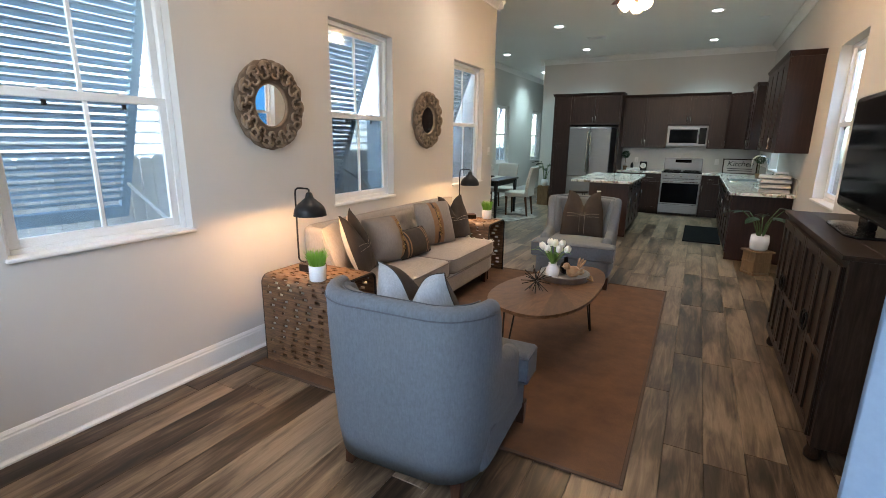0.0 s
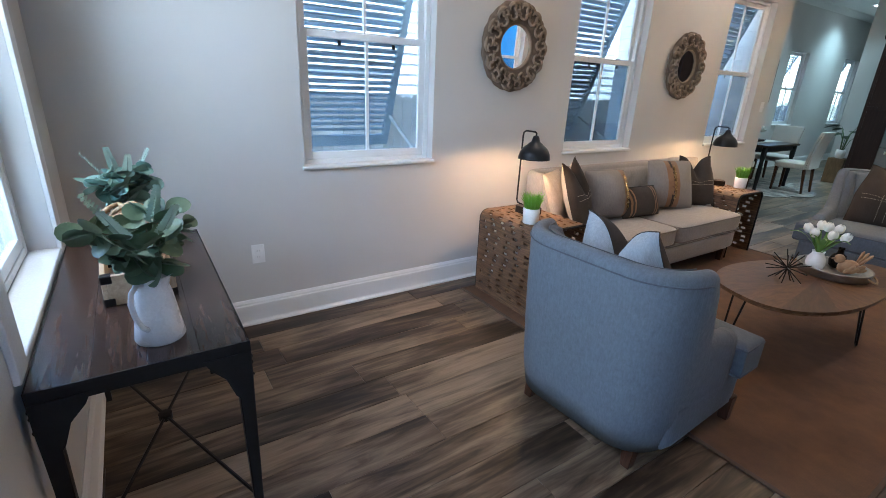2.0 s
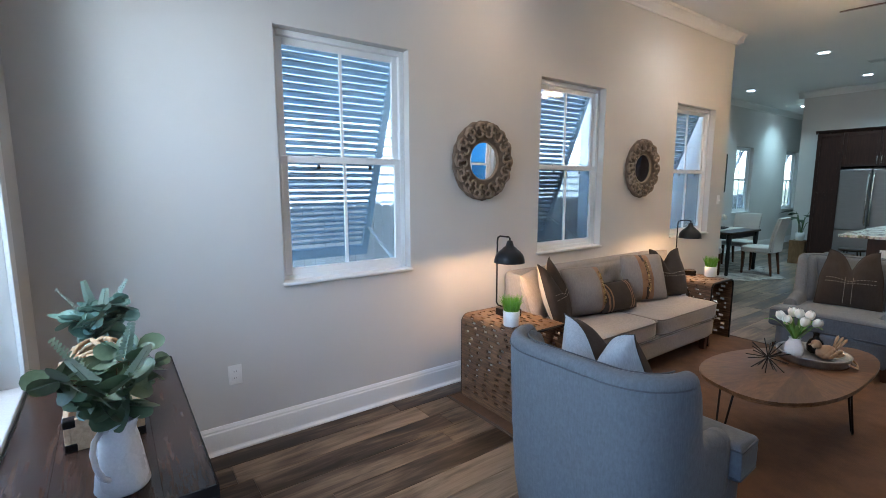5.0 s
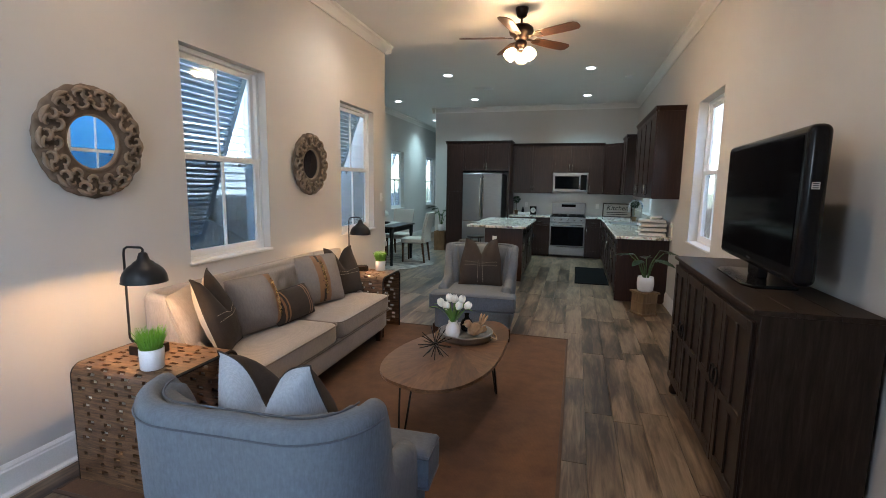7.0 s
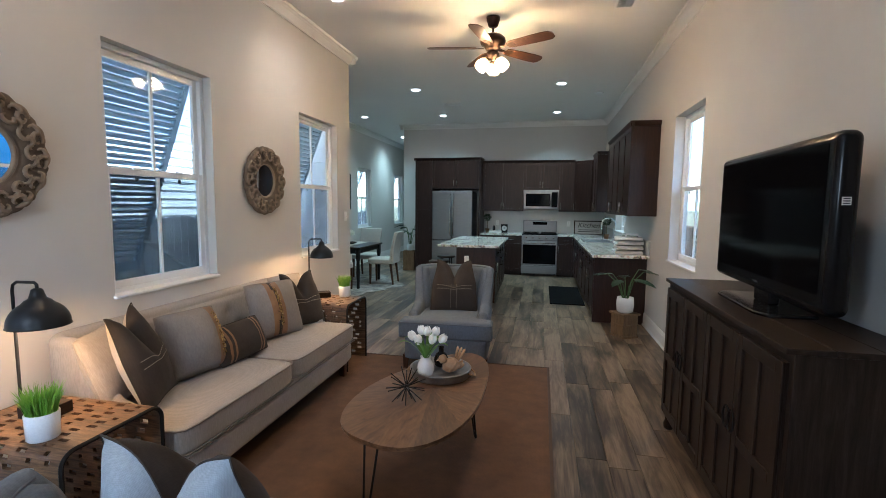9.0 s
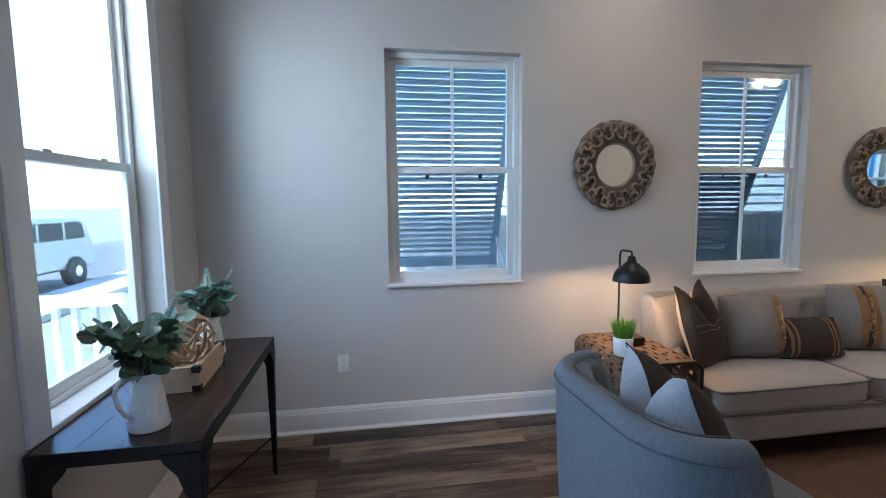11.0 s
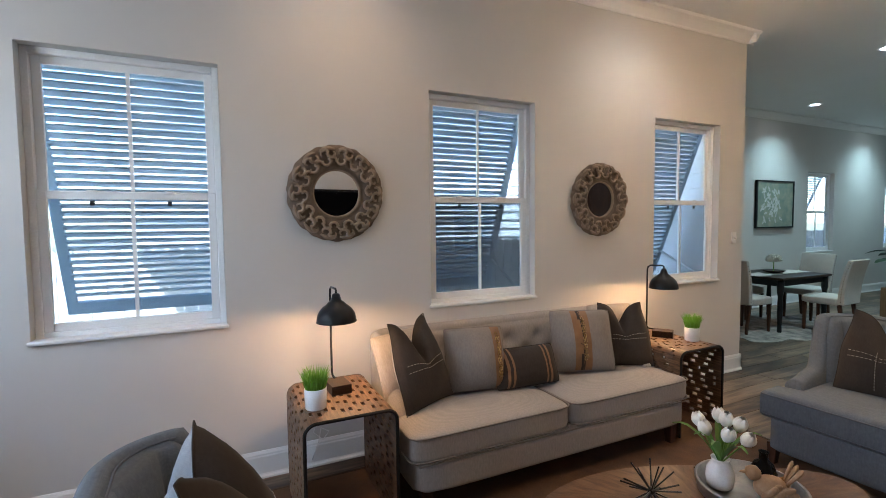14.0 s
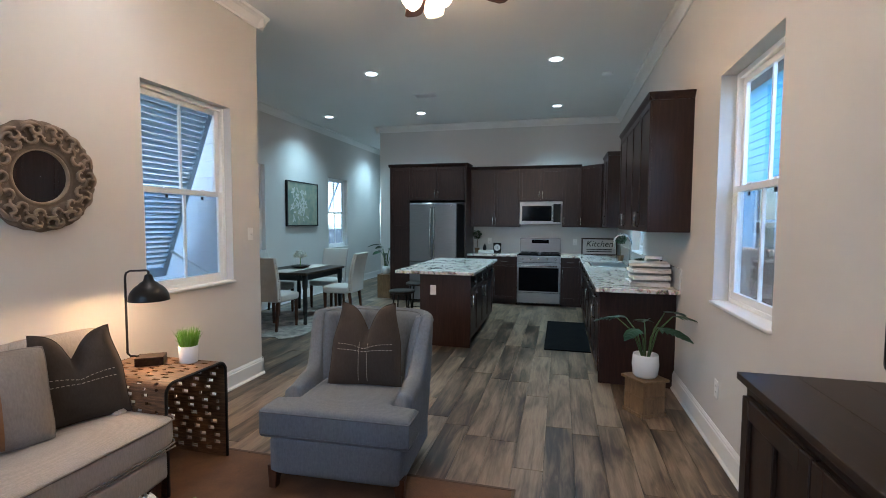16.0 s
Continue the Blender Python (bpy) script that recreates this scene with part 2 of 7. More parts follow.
M["leg"] = wood("chair_leg", [(0.03, 0.014, 0.008), (0.06, 0.026, 0.014), (0.09, 0.04, 0.022)], (12, 12, 1), 4)
M["slotwood"] = wood("weathered_wood", [(0.035, 0.018, 0.009), (0.13, 0.07, 0.034), (0.27, 0.155, 0.08)], (2, 22, 22), 4, (0.4, 0.6), 0, 0.3)
M["iron"] = plain("black_iron", (0.012, 0.011, 0.011), (0.018, 0.016, 0.015), 15, (0.4, 0.6), 0.2, 0.1)
M["black"] = plain("black_enamel", (0.012, 0.013, 0.014), (0.018, 0.018, 0.019), 8, (0.28, 0.4), 0.0, 0.03)
M["espresso"] = wood("espresso_cabinet", [(0.014, 0.006, 0.005), (0.026, 0.011, 0.008), (0.040, 0.017, 0.012)], (14, 14, 1.2), 3, (0.3, 0.42), 0.08, 0.05)
M["console"] = wood("dark_console_wood", [(0.013, 0.008, 0.006), (0.027, 0.017, 0.012), (0.046, 0.030, 0.021)], (14, 14, 1.2), 3, (0.38, 0.55), 0.1, 0.2)
M["console_top"] = wood("dark_console_top", [(0.014, 0.0095, 0.007), (0.03, 0.02, 0.014), (0.048, 0.033, 0.024)], (14, 1.2, 14), 3, (0.36, 0.5), 0.1, 0.2)
M["desk"] = wood("desk_top_wood", [(0.018, 0.009, 0.006), (0.036, 0.019, 0.013), (0.075, 0.045, 0.033)], (1.0, 11, 11), 3, (0.2, 0.3), 0.25, 0.1)
M["coffee"] = wood("coffee_table_wood", [(0.058, 0.027, 0.012), (0.122, 0.062, 0.029), (0.19, 0.105, 0.052)], (3, 14, 14), 3, (0.26, 0.40), 0.34, 0.15)
M["steel"] = plain("brushed_steel", (0.30, 0.30, 0.305), (0.25, 0.25, 0.255), 6, (0.30, 0.40), 1.0, 0.05, 200, stretch=(1, 1, 30))
M["nickel"] = plain("satin_nickel", (0.62, 0.61, 0.59), (0.56, 0.55, 0.53), 10, (0.2, 0.3), 1.0, 0)
M["galv"] = plain("galvanised_steel", (0.42, 0.43, 0.44), (0.30, 0.31, 0.32), 18, (0.3, 0.5), 1.0, 0.1)
M["granite"] = granite("granite")
M["screen"] = plain("screen_glass", (0.004, 0.004, 0.005), None, 1, (0.08, 0.1), 0, 0)
M["tvblack"] = plain("gloss_black_plastic", (0.008, 0.008, 0.009), None, 4, (0.15, 0.22), 0, 0)
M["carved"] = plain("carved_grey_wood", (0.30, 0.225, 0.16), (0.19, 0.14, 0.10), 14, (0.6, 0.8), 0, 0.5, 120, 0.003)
# Recess shade between the scrolls is put into this darker wood tone.
M["carved_base"] = plain("shaded_recess_wood", (0.17, 0.125, 0.088), (0.115, 0.083, 0.058), 14, (0.7, 0.85), 0, 0.5, 120, 0.003)
M["mirror"] = mirror("mirror_glass")
M["pane"] = glass("window_glass")
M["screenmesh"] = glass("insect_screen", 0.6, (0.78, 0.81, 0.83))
# Same screen, tinted darker to carry the shade on the shutter behind it.
M["shadedmesh"] = glass("shaded_insect_screen", 0.6, (0.42, 0.46, 0.48))
M["shutter"] = plain("shutter_paint", (0.40, 0.53, 0.64), (0.36, 0.485, 0.59), 4, (0.4, 0.5), 0, 0.05)
M["ceramic"] = plain("white_ceramic", (0.78, 0.78, 0.77), (0.74, 0.74, 0.73), 6, (0.15, 0.3), 0, 0.02)
M["enamel"] = plain("white_enamel", (0.76, 0.78, 0.80), (0.72, 0.74, 0.76), 6, (0.2, 0.35), 0, 0.03)
M["grass"] = plain("grass_blade", (0.14, 0.34, 0.025), (0.22, 0.42, 0.05), 20, (0.5, 0.6), 0, 0)
M["leaf"] = plain("eucalyptus_leaf", (0.13, 0.215, 0.165), (0.19, 0.28, 0.22), 15, (0.5, 0.65), 0, 0.1, 80)
M["midleaf"] = plain("green_leaf", (0.095, 0.160, 0.085), (0.170, 0.240, 0.145), 15, (0.45, 0.6), 0, 0.1, 80)
M["paleleaf"] = plain("pale_sprig", (0.32, 0.42, 0.34), (0.40, 0.50, 0.42), 15, (0.5, 0.65), 0, 0.1, 80)
M["darkleaf"] = plain("dark_leaf", (0.014, 0.044, 0.016), (0.024, 0.062, 0.024), 15, (0.35, 0.5), 0, 0.1, 80)
M["stalkgreen"] = plain("plant_stalk", (0.045, 0.095, 0.022), (0.06, 0.12, 0.03), 15)
M["stem"] = plain("stem", (0.12, 0.10, 0.05), None, 20)
M["tulipleaf"] = plain("tulip_leaf", (0.10, 0.22, 0.03), (0.14, 0.28, 0.05), 15)
M["petal"] = plain("white_petal", (0.88, 0.87, 0.81), (0.83, 0.82, 0.74), 20, (0.4, 0.55), 0, 0.05)
M["crate"] = wood("pale_crate_wood", [(0.42, 0.29, 0.17), (0.52, 0.38, 0.23), (0.6, 0.45, 0.29)], (1.5, 14, 14), 4, (0.5, 0.65), 0.08)
M["twig"] = wood("driftwood", [(0.26, 0.155, 0.075), (0.38, 0.25, 0.13), (0.5, 0.35, 0.2)], (6, 6, 6), 4, (0.6, 0.75), 0.2)
M["basket"] = wood("plinth_wood", [(0.12, 0.07, 0.032), (0.18, 0.11, 0.052), (0.24, 0.15, 0.075)], (10, 10, 2), 4, (0.55, 0.7), 0.1, 0.3)
M["plaque"] = plain("weathered_white_wood", (0.62, 0.61, 0.59), (0.48, 0.47, 0.45), 12, (0.6, 0.75), 0, 0.3, 90, 0.002, (1, 1, 6))
M["whiteplastic"] = plain("white_plastic", (0.87, 0.86, 0.84), None, 5, (0.3, 0.4), 0, 0)
M["tile"] = plain("backsplash", (0.66, 0.66, 0.64), (0.62, 0.62, 0.60), 4, (0.15, 0.25), 0, 0.05)
M["bronze"] = plain("oil_bronze", (0.03, 0.018, 0.012), (0.045, 0.026, 0.016), 10, (0.3, 0.45), 0.8, 0.05)
M["blade"] = wood("fan_blade", [(0.035, 0.014, 0.007), (0.07, 0.028, 0.013), (0.10, 0.045, 0.022)], (8, 8, 8), 4, (0.3, 0.4))
M["globe"] = frosted("frosted_globe", (1.0, 0.58, 0.24), 0.22)
M["bulb"] = glow("lamp_bulb", (1.0, 0.66, 0.34), 4)
M["can"] = glow("can_light", (0.95, 0.97, 1.0), 3)
M["door"] = plain("front_door_paint", (0.17, 0.23, 0.31), (0.155, 0.21, 0.285), 3, (0.4, 0.5), 0, 0.05)
M["whitecloth"] = cloth("white_upholstery", (0.56, 0.52, 0.47), (0.50, 0.47, 0.43), 700, 0.2)
M["fur"] = plain("hide_rug", (0.40, 0.36, 0.32), (0.10, 0.09, 0.085), 6, (0.8, 0.9), 0, 0.8, 90, 0.01)
M["mat"] = cloth("black_mat", (0.006, 0.006, 0.007), (0.009, 0.009, 0.009), 300, 0.6, sheen=0.0)
M["siding"] = plain("white_siding", (0.74, 0.75, 0.76), (0.70, 0.71, 0.72), 2, (0.5, 0.6), 0, 0.1)
M["bluesiding"] = plain("blue_siding", (0.05, 0.30, 0.52), (0.045, 0.27, 0.48), 2, (0.5, 0.6), 0, 0.1)
M["fence"] = wood("fence_wood", [(0.70, 0.69, 0.67), (0.76, 0.75, 0.73), (0.82, 0.81, 0.79)], (10, 10, 1), 3, (0.7, 0.85), 0.15)
M["brownfence"] = wood("brown_fence", [(0.10, 0.055, 0.035), (0.16, 0.085, 0.05), (0.2, 0.11, 0.07)], (10, 10, 1), 3, (0.7, 0.85), 0.15)
M["ground"] = plain("ground", (0.09, 0.105, 0.05), (0.13, 0.12, 0.08), 0.6, (0.9, 0.95), 0, 0.4, 30, 0.02)
M["asphalt"] = plain("asphalt", (0.06, 0.06, 0.062), (0.05, 0.05, 0.052), 1, (0.8, 0.9), 0, 0.3, 60, 0.01)
M["concrete"] = plain("concrete", (0.42, 0.41, 0.395), (0.36, 0.352, 0.34), 1.5, (0.8, 0.9), 0, 0.2, 60, 0.004)
M["carpaint"] = plain("silver_car_paint", (0.42, 0.46, 0.50), (0.40, 0.44, 0.48), 2, (0.2, 0.3), 0.5, 0, coat=0.6)
M["rubber"] = plain("tyre_rubber", (0.02, 0.02, 0.021), None, 8, (0.7, 0.85))
M["roof"] = plain("roof_shingle", (0.16, 0.15, 0.145), (0.11, 0.10, 0.10), 5, (0.85, 0.95), 0, 0.4, 40, 0.01)
M["darkglass"] = plain("dark_glass", (0.03, 0.04, 0.05), None, 2, (0.04, 0.08), 0, 0)
M["paint1"] = plain("botanical_canvas", (0.16, 0.22, 0.19), (0.34, 0.34, 0.25), 7, (0.6, 0.7), 0, 0.3, 60, 0.002)
M["paper"] = plain("paper", (0.74, 0.72, 0.69), (0.66, 0.64, 0.62), 20, (0.6, 0.7), 0, 0.1)
M["signblack"] = plain("sign_black", (0.02, 0.02, 0.02), None, 10)
for k in ("screen", "tvblack", "darkglass", "espresso", "console", "console_top", "desk", "mat", "brown", "black", "signblack", "leg"):
    M[k].node_tree.nodes["Principled BSDF"].inputs["Specular IOR Level"].default_value = 0.04 if k in ("screen", "mat") else 0.2
for k in ("coffee", "plank", "plank_field", "desk", "espresso"):
    M[k].node_tree.nodes["Principled BSDF"].inputs["Specular IOR Level"].default_value = 0.35
for k in ("console", "console_top", "iron"):
    M[k].node_tree.nodes["Principled BSDF"].inputs["Specular IOR Level"].default_value = 0.18
M["bird"] = plain("carved_bird_wood", (0.42, 0.26, 0.14), (0.30, 0.17, 0.085), 25, (0.5, 0.65), 0, 0.3, 90)


# mesh helpers
def part(name, bm, material, parent=None, label="", smooth=False, bevel=0.0, segments=2):
    """One mesh object out of a bmesh, under its thing or part."""
    me = bpy.data.meshes.new(name)
    bmesh.ops.recalc_face_normals(bm, faces=bm.faces[:])
    bm.to_mesh(me)
    bm.free()
    me.materials.append(material)
    if smooth:
        for p in me.polygons:
            p.use_smooth = True
    ob = new(name, me)
    if bevel:
        mod = ob.modifiers.new("bevel", "BEVEL")
        mod.width, mod.segments, mod.limit_method, mod.angle_limit = bevel, segments, "ANGLE", radians(40)
        mod.harden_normals = False
        for p in me.polygons:
            p.use_smooth = True
        me.set_sharp_from_angle(angle=radians(50))
    if parent:
        ob.parent = parent
    if label:
        tagged(ob, label)
    return ob


def thing(name, m, label, category, group="", kind=""):
    ob = new(name)
    ob.empty_display_size = 0.1
    ob.matrix_world = m
    return tagged(ob, label, category, group, kind)


def box(x0, x1, y0, y1, z0, z1, bm=None, m=None):
    bm = bm or bmesh.new()
    made = bmesh.ops.create_cube(bm, size=1)["verts"]
    bmesh.ops.transform(bm, verts=made, matrix=Matrix.LocRotScale(((x0 + x1) / 2, (y0 + y1) / 2, (z0 + z1) / 2), None, (abs(x1 - x0), abs(y1 - y0), abs(z1 - z0))))
    if m:
        bmesh.ops.transform(bm, verts=made, matrix=m)
    return bm


def lathe(profile, n=28, bm=None, m=None, cap=True):
    """A turned body: profile of (radius, height)."""
    bm = bm or bmesh.new()
    rings = []
    for r, z in profile:
        rings.append([bm.verts.new((max(r, 1e-4) * math.cos(2 * math.pi * i / n), max(r, 1e-4) * math.sin(2 * math.pi * i / n), z)) for i in range(n)])
    for a, b in zip(rings, rings[1:]):
        for i in range(n):
            bm.faces.new((a[i], a[(i + 1) % n], b[(i + 1) % n], b[i]))
    if cap:
        bm.faces.new(rings[0][::-1])
        bm.faces.new(rings[-1])
    if m:
        bmesh.ops.transform(bm, verts=[v for r in rings for v in r], matrix=m)
    return bm


def tube(points, r, n=8, bm=None, closed=False):
    """A round bar along a line of points; r may be one radius or one for each point."""
    bm = bm or bmesh.new()
    pts = [Vector(p) for p in points]
    rad = r if isinstance(r, (list, tuple)) else [r] * len(pts)
    rings, side = [], None
    for i, p in enumerate(pts):
        if closed:
            d = pts[(i + 1) % len(pts)] - pts[i - 1]
        else:
            d = pts[min(i + 1, len(pts) - 1)] - pts[max(i - 1, 0)]
        d.normalize()
        if side is None or abs(side.dot(d)) > 0.98:
            side = d.orthogonal().normalized()
        side = (side - d * side.dot(d)).normalized()
        up = d.cross(side)
        rings.append([bm.verts.new(p + (side * math.cos(2 * math.pi * k / n) + up * math.sin(2 * math.pi * k / n)) * rad[i]) for k in range(n)])
    pairs = list(zip(rings, rings[1:])) + ([(rings[-1], rings[0])] if closed else [])
    for a, b in pairs:
        for k in range(n):
            bm.faces.new((a[k], a[(k + 1) % n], b[(k + 1) % n], b[k]))
    if not closed:
        bm.faces.new(rings[0][::-1])
        bm.faces.new(rings[-1])
    return bm


def prism(outline, z0, z1, bm=None, m=None):
    """A flat outline of (x, y) given a thickness."""
    bm = bm or bmesh.new()
    lo = [bm.verts.new((x, y, z0)) for x, y in outline]
    hi = [bm.verts.new((x, y, z1)) for x, y in outline]
    n = len(lo)
    bm.faces.new(lo[::-1])
    bm.faces.new(hi)
    for i in range(n):
        bm.faces.new((lo[i], lo[(i + 1) % n], hi[(i + 1) % n], hi[i]))
    if m:
        bmesh.ops.transform(bm, verts=lo + hi, matrix=m)
    return bm


def skin(rows, bm=None, wrap=False, ends=False):
    """Faces between rows of points of equal number."""
    bm = bm or bmesh.new()
    vs = [[bm.verts.new(p) for p in row] for row in rows]
    for a, b in zip(vs, vs[1:]):
        k = len(a)
        for i in range(k if wrap else k - 1):
            bm.faces.new((a[i], a[(i + 1) % k], b[(i + 1) % k], b[i]))
    if ends:
        bm.faces.new(vs[0][::-1])
        bm.faces.new(vs[-1])
    return bm


def pillowy(hx, hy, hz, p=4.0, n=14, bm=None, m=None, crown=0.0):
    """A soft box: a cube's grid pushed out to a superellipsoid, domed on top by crown."""
    own = bmesh.new()
    bmesh.ops.create_cube(own, size=2)
    bmesh.ops.subdivide_edges(own, edges=own.edges[:], cuts=n, use_grid_fill=True)
    for v in own.verts:
        c = v.co
        k = (abs(c.x) ** p + abs(c.y) ** p + abs(c.z) ** p) ** (1 / p)
        q = c / k
        dome = crown * (1 - c.x ** 2) * (1 - c.y ** 2) if c.z > 0 else 0
        v.co = Vector((q.x * hx, q.y * hy, q.z * hz + dome))
    if m:
        bmesh.ops.transform(own, verts=own.verts[:], matrix=m)
    if bm is None:
        return own
    me = bpy.data.meshes.new("soft")
    own.to_mesh(me)
    own.free()
    bm.from_mesh(me)
    bpy.data.meshes.remove(me)
    return bm


# ---- the shell of the house ----
LEFT, RIGHT, FRONT, TURN_Y, BACK, DIN, HALL = -2.78, 1.05, -0.29, 6.58, 11.72, -4.80, 17.0
WZ0, WZ1 = 0.968, 2.475
LEFT_WINDOWS = [(0.872, 1.776), (3.092, 3.99), (5.305, 6.202)]
DIN_WINDOWS = [(8.63, 9.545), (11.74, 12.65), (14.67, 15.54)]
RIGHT_WINDOWS = [(5.264, 6.18), (9.0, 9.9)]


def wall_mesh(a0, a1, openings, place):
    """One solid wall from a0 to a1 with openings (from, to, sill, head) through it; place(a, z, side) gives a point."""
    us = sorted({a0, a1, *(o[0] for o in openings), *(o[1] for o in openings)})
    zs = sorted({-0.02, CEIL, *(max(o[2], -0.02) for o in openings), *(o[3] for o in openings)})
    bm, made = bmesh.new(), {}

    def vert(i, j, k):
        if (i, j, k) not in made:
            made[i, j, k] = bm.verts.new(place(us[i], zs[j], k))
        return made[i, j, k]

    def solid(i, j):
        if not (0 <= i < len(us) - 1 and 0 <= j < len(zs) - 1):
            return False
        u, z = (us[i] + us[i + 1]) / 2, (zs[j] + zs[j + 1]) / 2
        return not any(o[0] < u < o[1] and max(o[2], -0.03) - 0.02 < z < o[3] for o in openings)

    for i in range(len(us) - 1):
        for j in range(len(zs) - 1):
            if not solid(i, j):
                continue
            for k in (0, 1):
                bm.faces.new([vert(i, j, k), vert(i + 1, j, k), vert(i + 1, j + 1, k), vert(i, j + 1, k)])
            for (di, dj), (p, q) in (((-1, 0), ((0, 0), (0, 1))), ((1, 0), ((1, 0), (1, 1))), ((0, -1), ((0, 0), (1, 0))), ((0, 1), ((0, 1), (1, 1)))):
                if not solid(i + di, j + dj):
                    bm.faces.new([vert(i + p[0], j + p[1], 0), vert(i + q[0], j + q[1], 0), vert(i + q[0], j + q[1], 1), vert(i + p[0], j + p[1], 1)])
    return bm


def wall_y(name, x_in, x_out, y0, y1, openings, label):
    return tagged(part(name, wall_mesh(y0, y1, openings, lambda a, z, k: (x_out if k else x_in, a, z)), M["wall"]), label, "wall", kind="structure")


def wall_x(name, y_in, y_out, x0, x1, openings, label):
    return tagged(part(name, wall_mesh(x0, x1, openings, lambda a, z, k: (a, y_out if k else y_in, z)), M["wall"]), label, "wall", kind="structure")


T = 0.16
FW = (-2.265, -1.355, 0.795, 2.635)
DOOR = (-0.345, 0.605, 0.0, 2.12)
wall_left = wall_y("wall_left", LEFT, LEFT - T, FRONT, TURN_Y - T, [(a, b, WZ0, WZ1) for a, b in LEFT_WINDOWS], "greige painted living room wall with three windows")
wall_turn = wall_x("wall_turn", TURN_Y, TURN_Y - T, DIN - T, LEFT, [], "greige painted wall end beside the dining area")
wall_dining = wall_y("wall_dining", DIN, DIN - T, TURN_Y, HALL, [(a, b, 0.93, 2.44) for a, b in DIN_WINDOWS], "greige painted dining wall with sash windows")
wall_right = wall_y("wall_right", RIGHT, RIGHT + T, FRONT, BACK, [(a, b, WZ0 if a < 8 else 1.1, WZ1 if a < 8 else 2.1) for a, b in RIGHT_WINDOWS], "greige painted wall behind the television console")
wall_front = wall_x("wall_front", FRONT, FRONT - T, LEFT - T, RIGHT + T, [FW, DOOR], "greige painted front wall with window and doorway")
wall_kitchen = wall_x("wall_kitchen", BACK, BACK + 0.14, -3.60, RIGHT + T, [], "pale painted wall behind the kitchen cabinets")
wall_passage = wall_y("wall_passage", -3.60, -3.46, BACK + 0.14, HALL, [], "greige painted wall of the rear passage")
wall_end = wall_x("wall_end", HALL, HALL + T, DIN - T, -3.46, [], "greige painted wall at the end of the passage")
tagged(part("ceiling", box(DIN - T, RIGHT + T, FRONT - T, HALL + T, CEIL, CEIL + 0.15), M["ceiling"]), "smooth white painted ceiling", "ceiling", kind="structure")


def run(profile, p0, p1, inward, bm=None):
    """A moulding: profile of (out from the wall, height) drawn from p0 to p1."""
    rows = [[Vector((p[0] + inward[0] * o, p[1] + inward[1] * o, h)) for o, h in profile] for p in (p0, p1)]
    return skin(rows, bm, wrap=True, ends=True)


CROWN = [(-0.002, CEIL - 0.115), (0.012, CEIL - 0.115), (0.016, CEIL - 0.095), (0.030, CEIL - 0.075), (0.052, CEIL - 0.045), (0.072, CEIL - 0.030), (0.088, CEIL - 0.024), (0.092, CEIL - 0.008), (0.092, CEIL + 0.01), (-0.002, CEIL + 0.01)]
BASE = [(-0.002, 0.001), (0.026, 0.001), (0.026, 0.012), (0.018, 0.022), (0.015, 0.03), (0.015, 0.132), (0.011, 0.140), (0.011, 0.149), (0.006, 0.161), (0.004, 0.167), (-0.002, 0.167)]
MOULDS = [((LEFT, FRONT), (LEFT, TURN_Y + 0.09), (1, 0)), ((LEFT + 0.09, TURN_Y), (DIN, TURN_Y), (0, 1)), ((DIN, TURN_Y), (DIN, HALL), (1, 0)), ((RIGHT, FRONT), (RIGHT, BACK), (-1, 0)),
          ((-3.69, BACK), (RIGHT, BACK), (0, -1)), ((-3.60, BACK - 0.09), (-3.60, HALL), (-1, 0)), ((LEFT, FRONT), (RIGHT, FRONT), (0, 1))]
for p0, p1, d in MOULDS:
    tagged(part("crown_trim", run(CROWN, p0, p1, d), M["trim"]), "white painted crown moulding under the ceiling", "crown moulding", kind="structure")
SKIRTS = [((LEFT, FRONT), (LEFT, TURN_Y + 0.015), (1, 0)), ((LEFT + 0.015, TURN_Y), (DIN, TURN_Y), (0, 1)), ((DIN, TURN_Y), (DIN, HALL), (1, 0)), ((RIGHT, FRONT), (RIGHT, 7.2), (-1, 0)),
          ((-3.60, BACK), (-3.12, BACK), (0, -1)), ((-3.60, BACK), (-3.60, HALL), (-1, 0)), ((LEFT, FRONT), (-0.44, FRONT), (0, 1)), ((0.67, FRONT), (RIGHT, FRONT), (0, 1))]
for p0, p1, d in SKIRTS:
    tagged(part("baseboard", run(BASE, p0, p1, d), M["trim"]), "white painted baseboard with a moulded top edge", "baseboard", kind="structure")


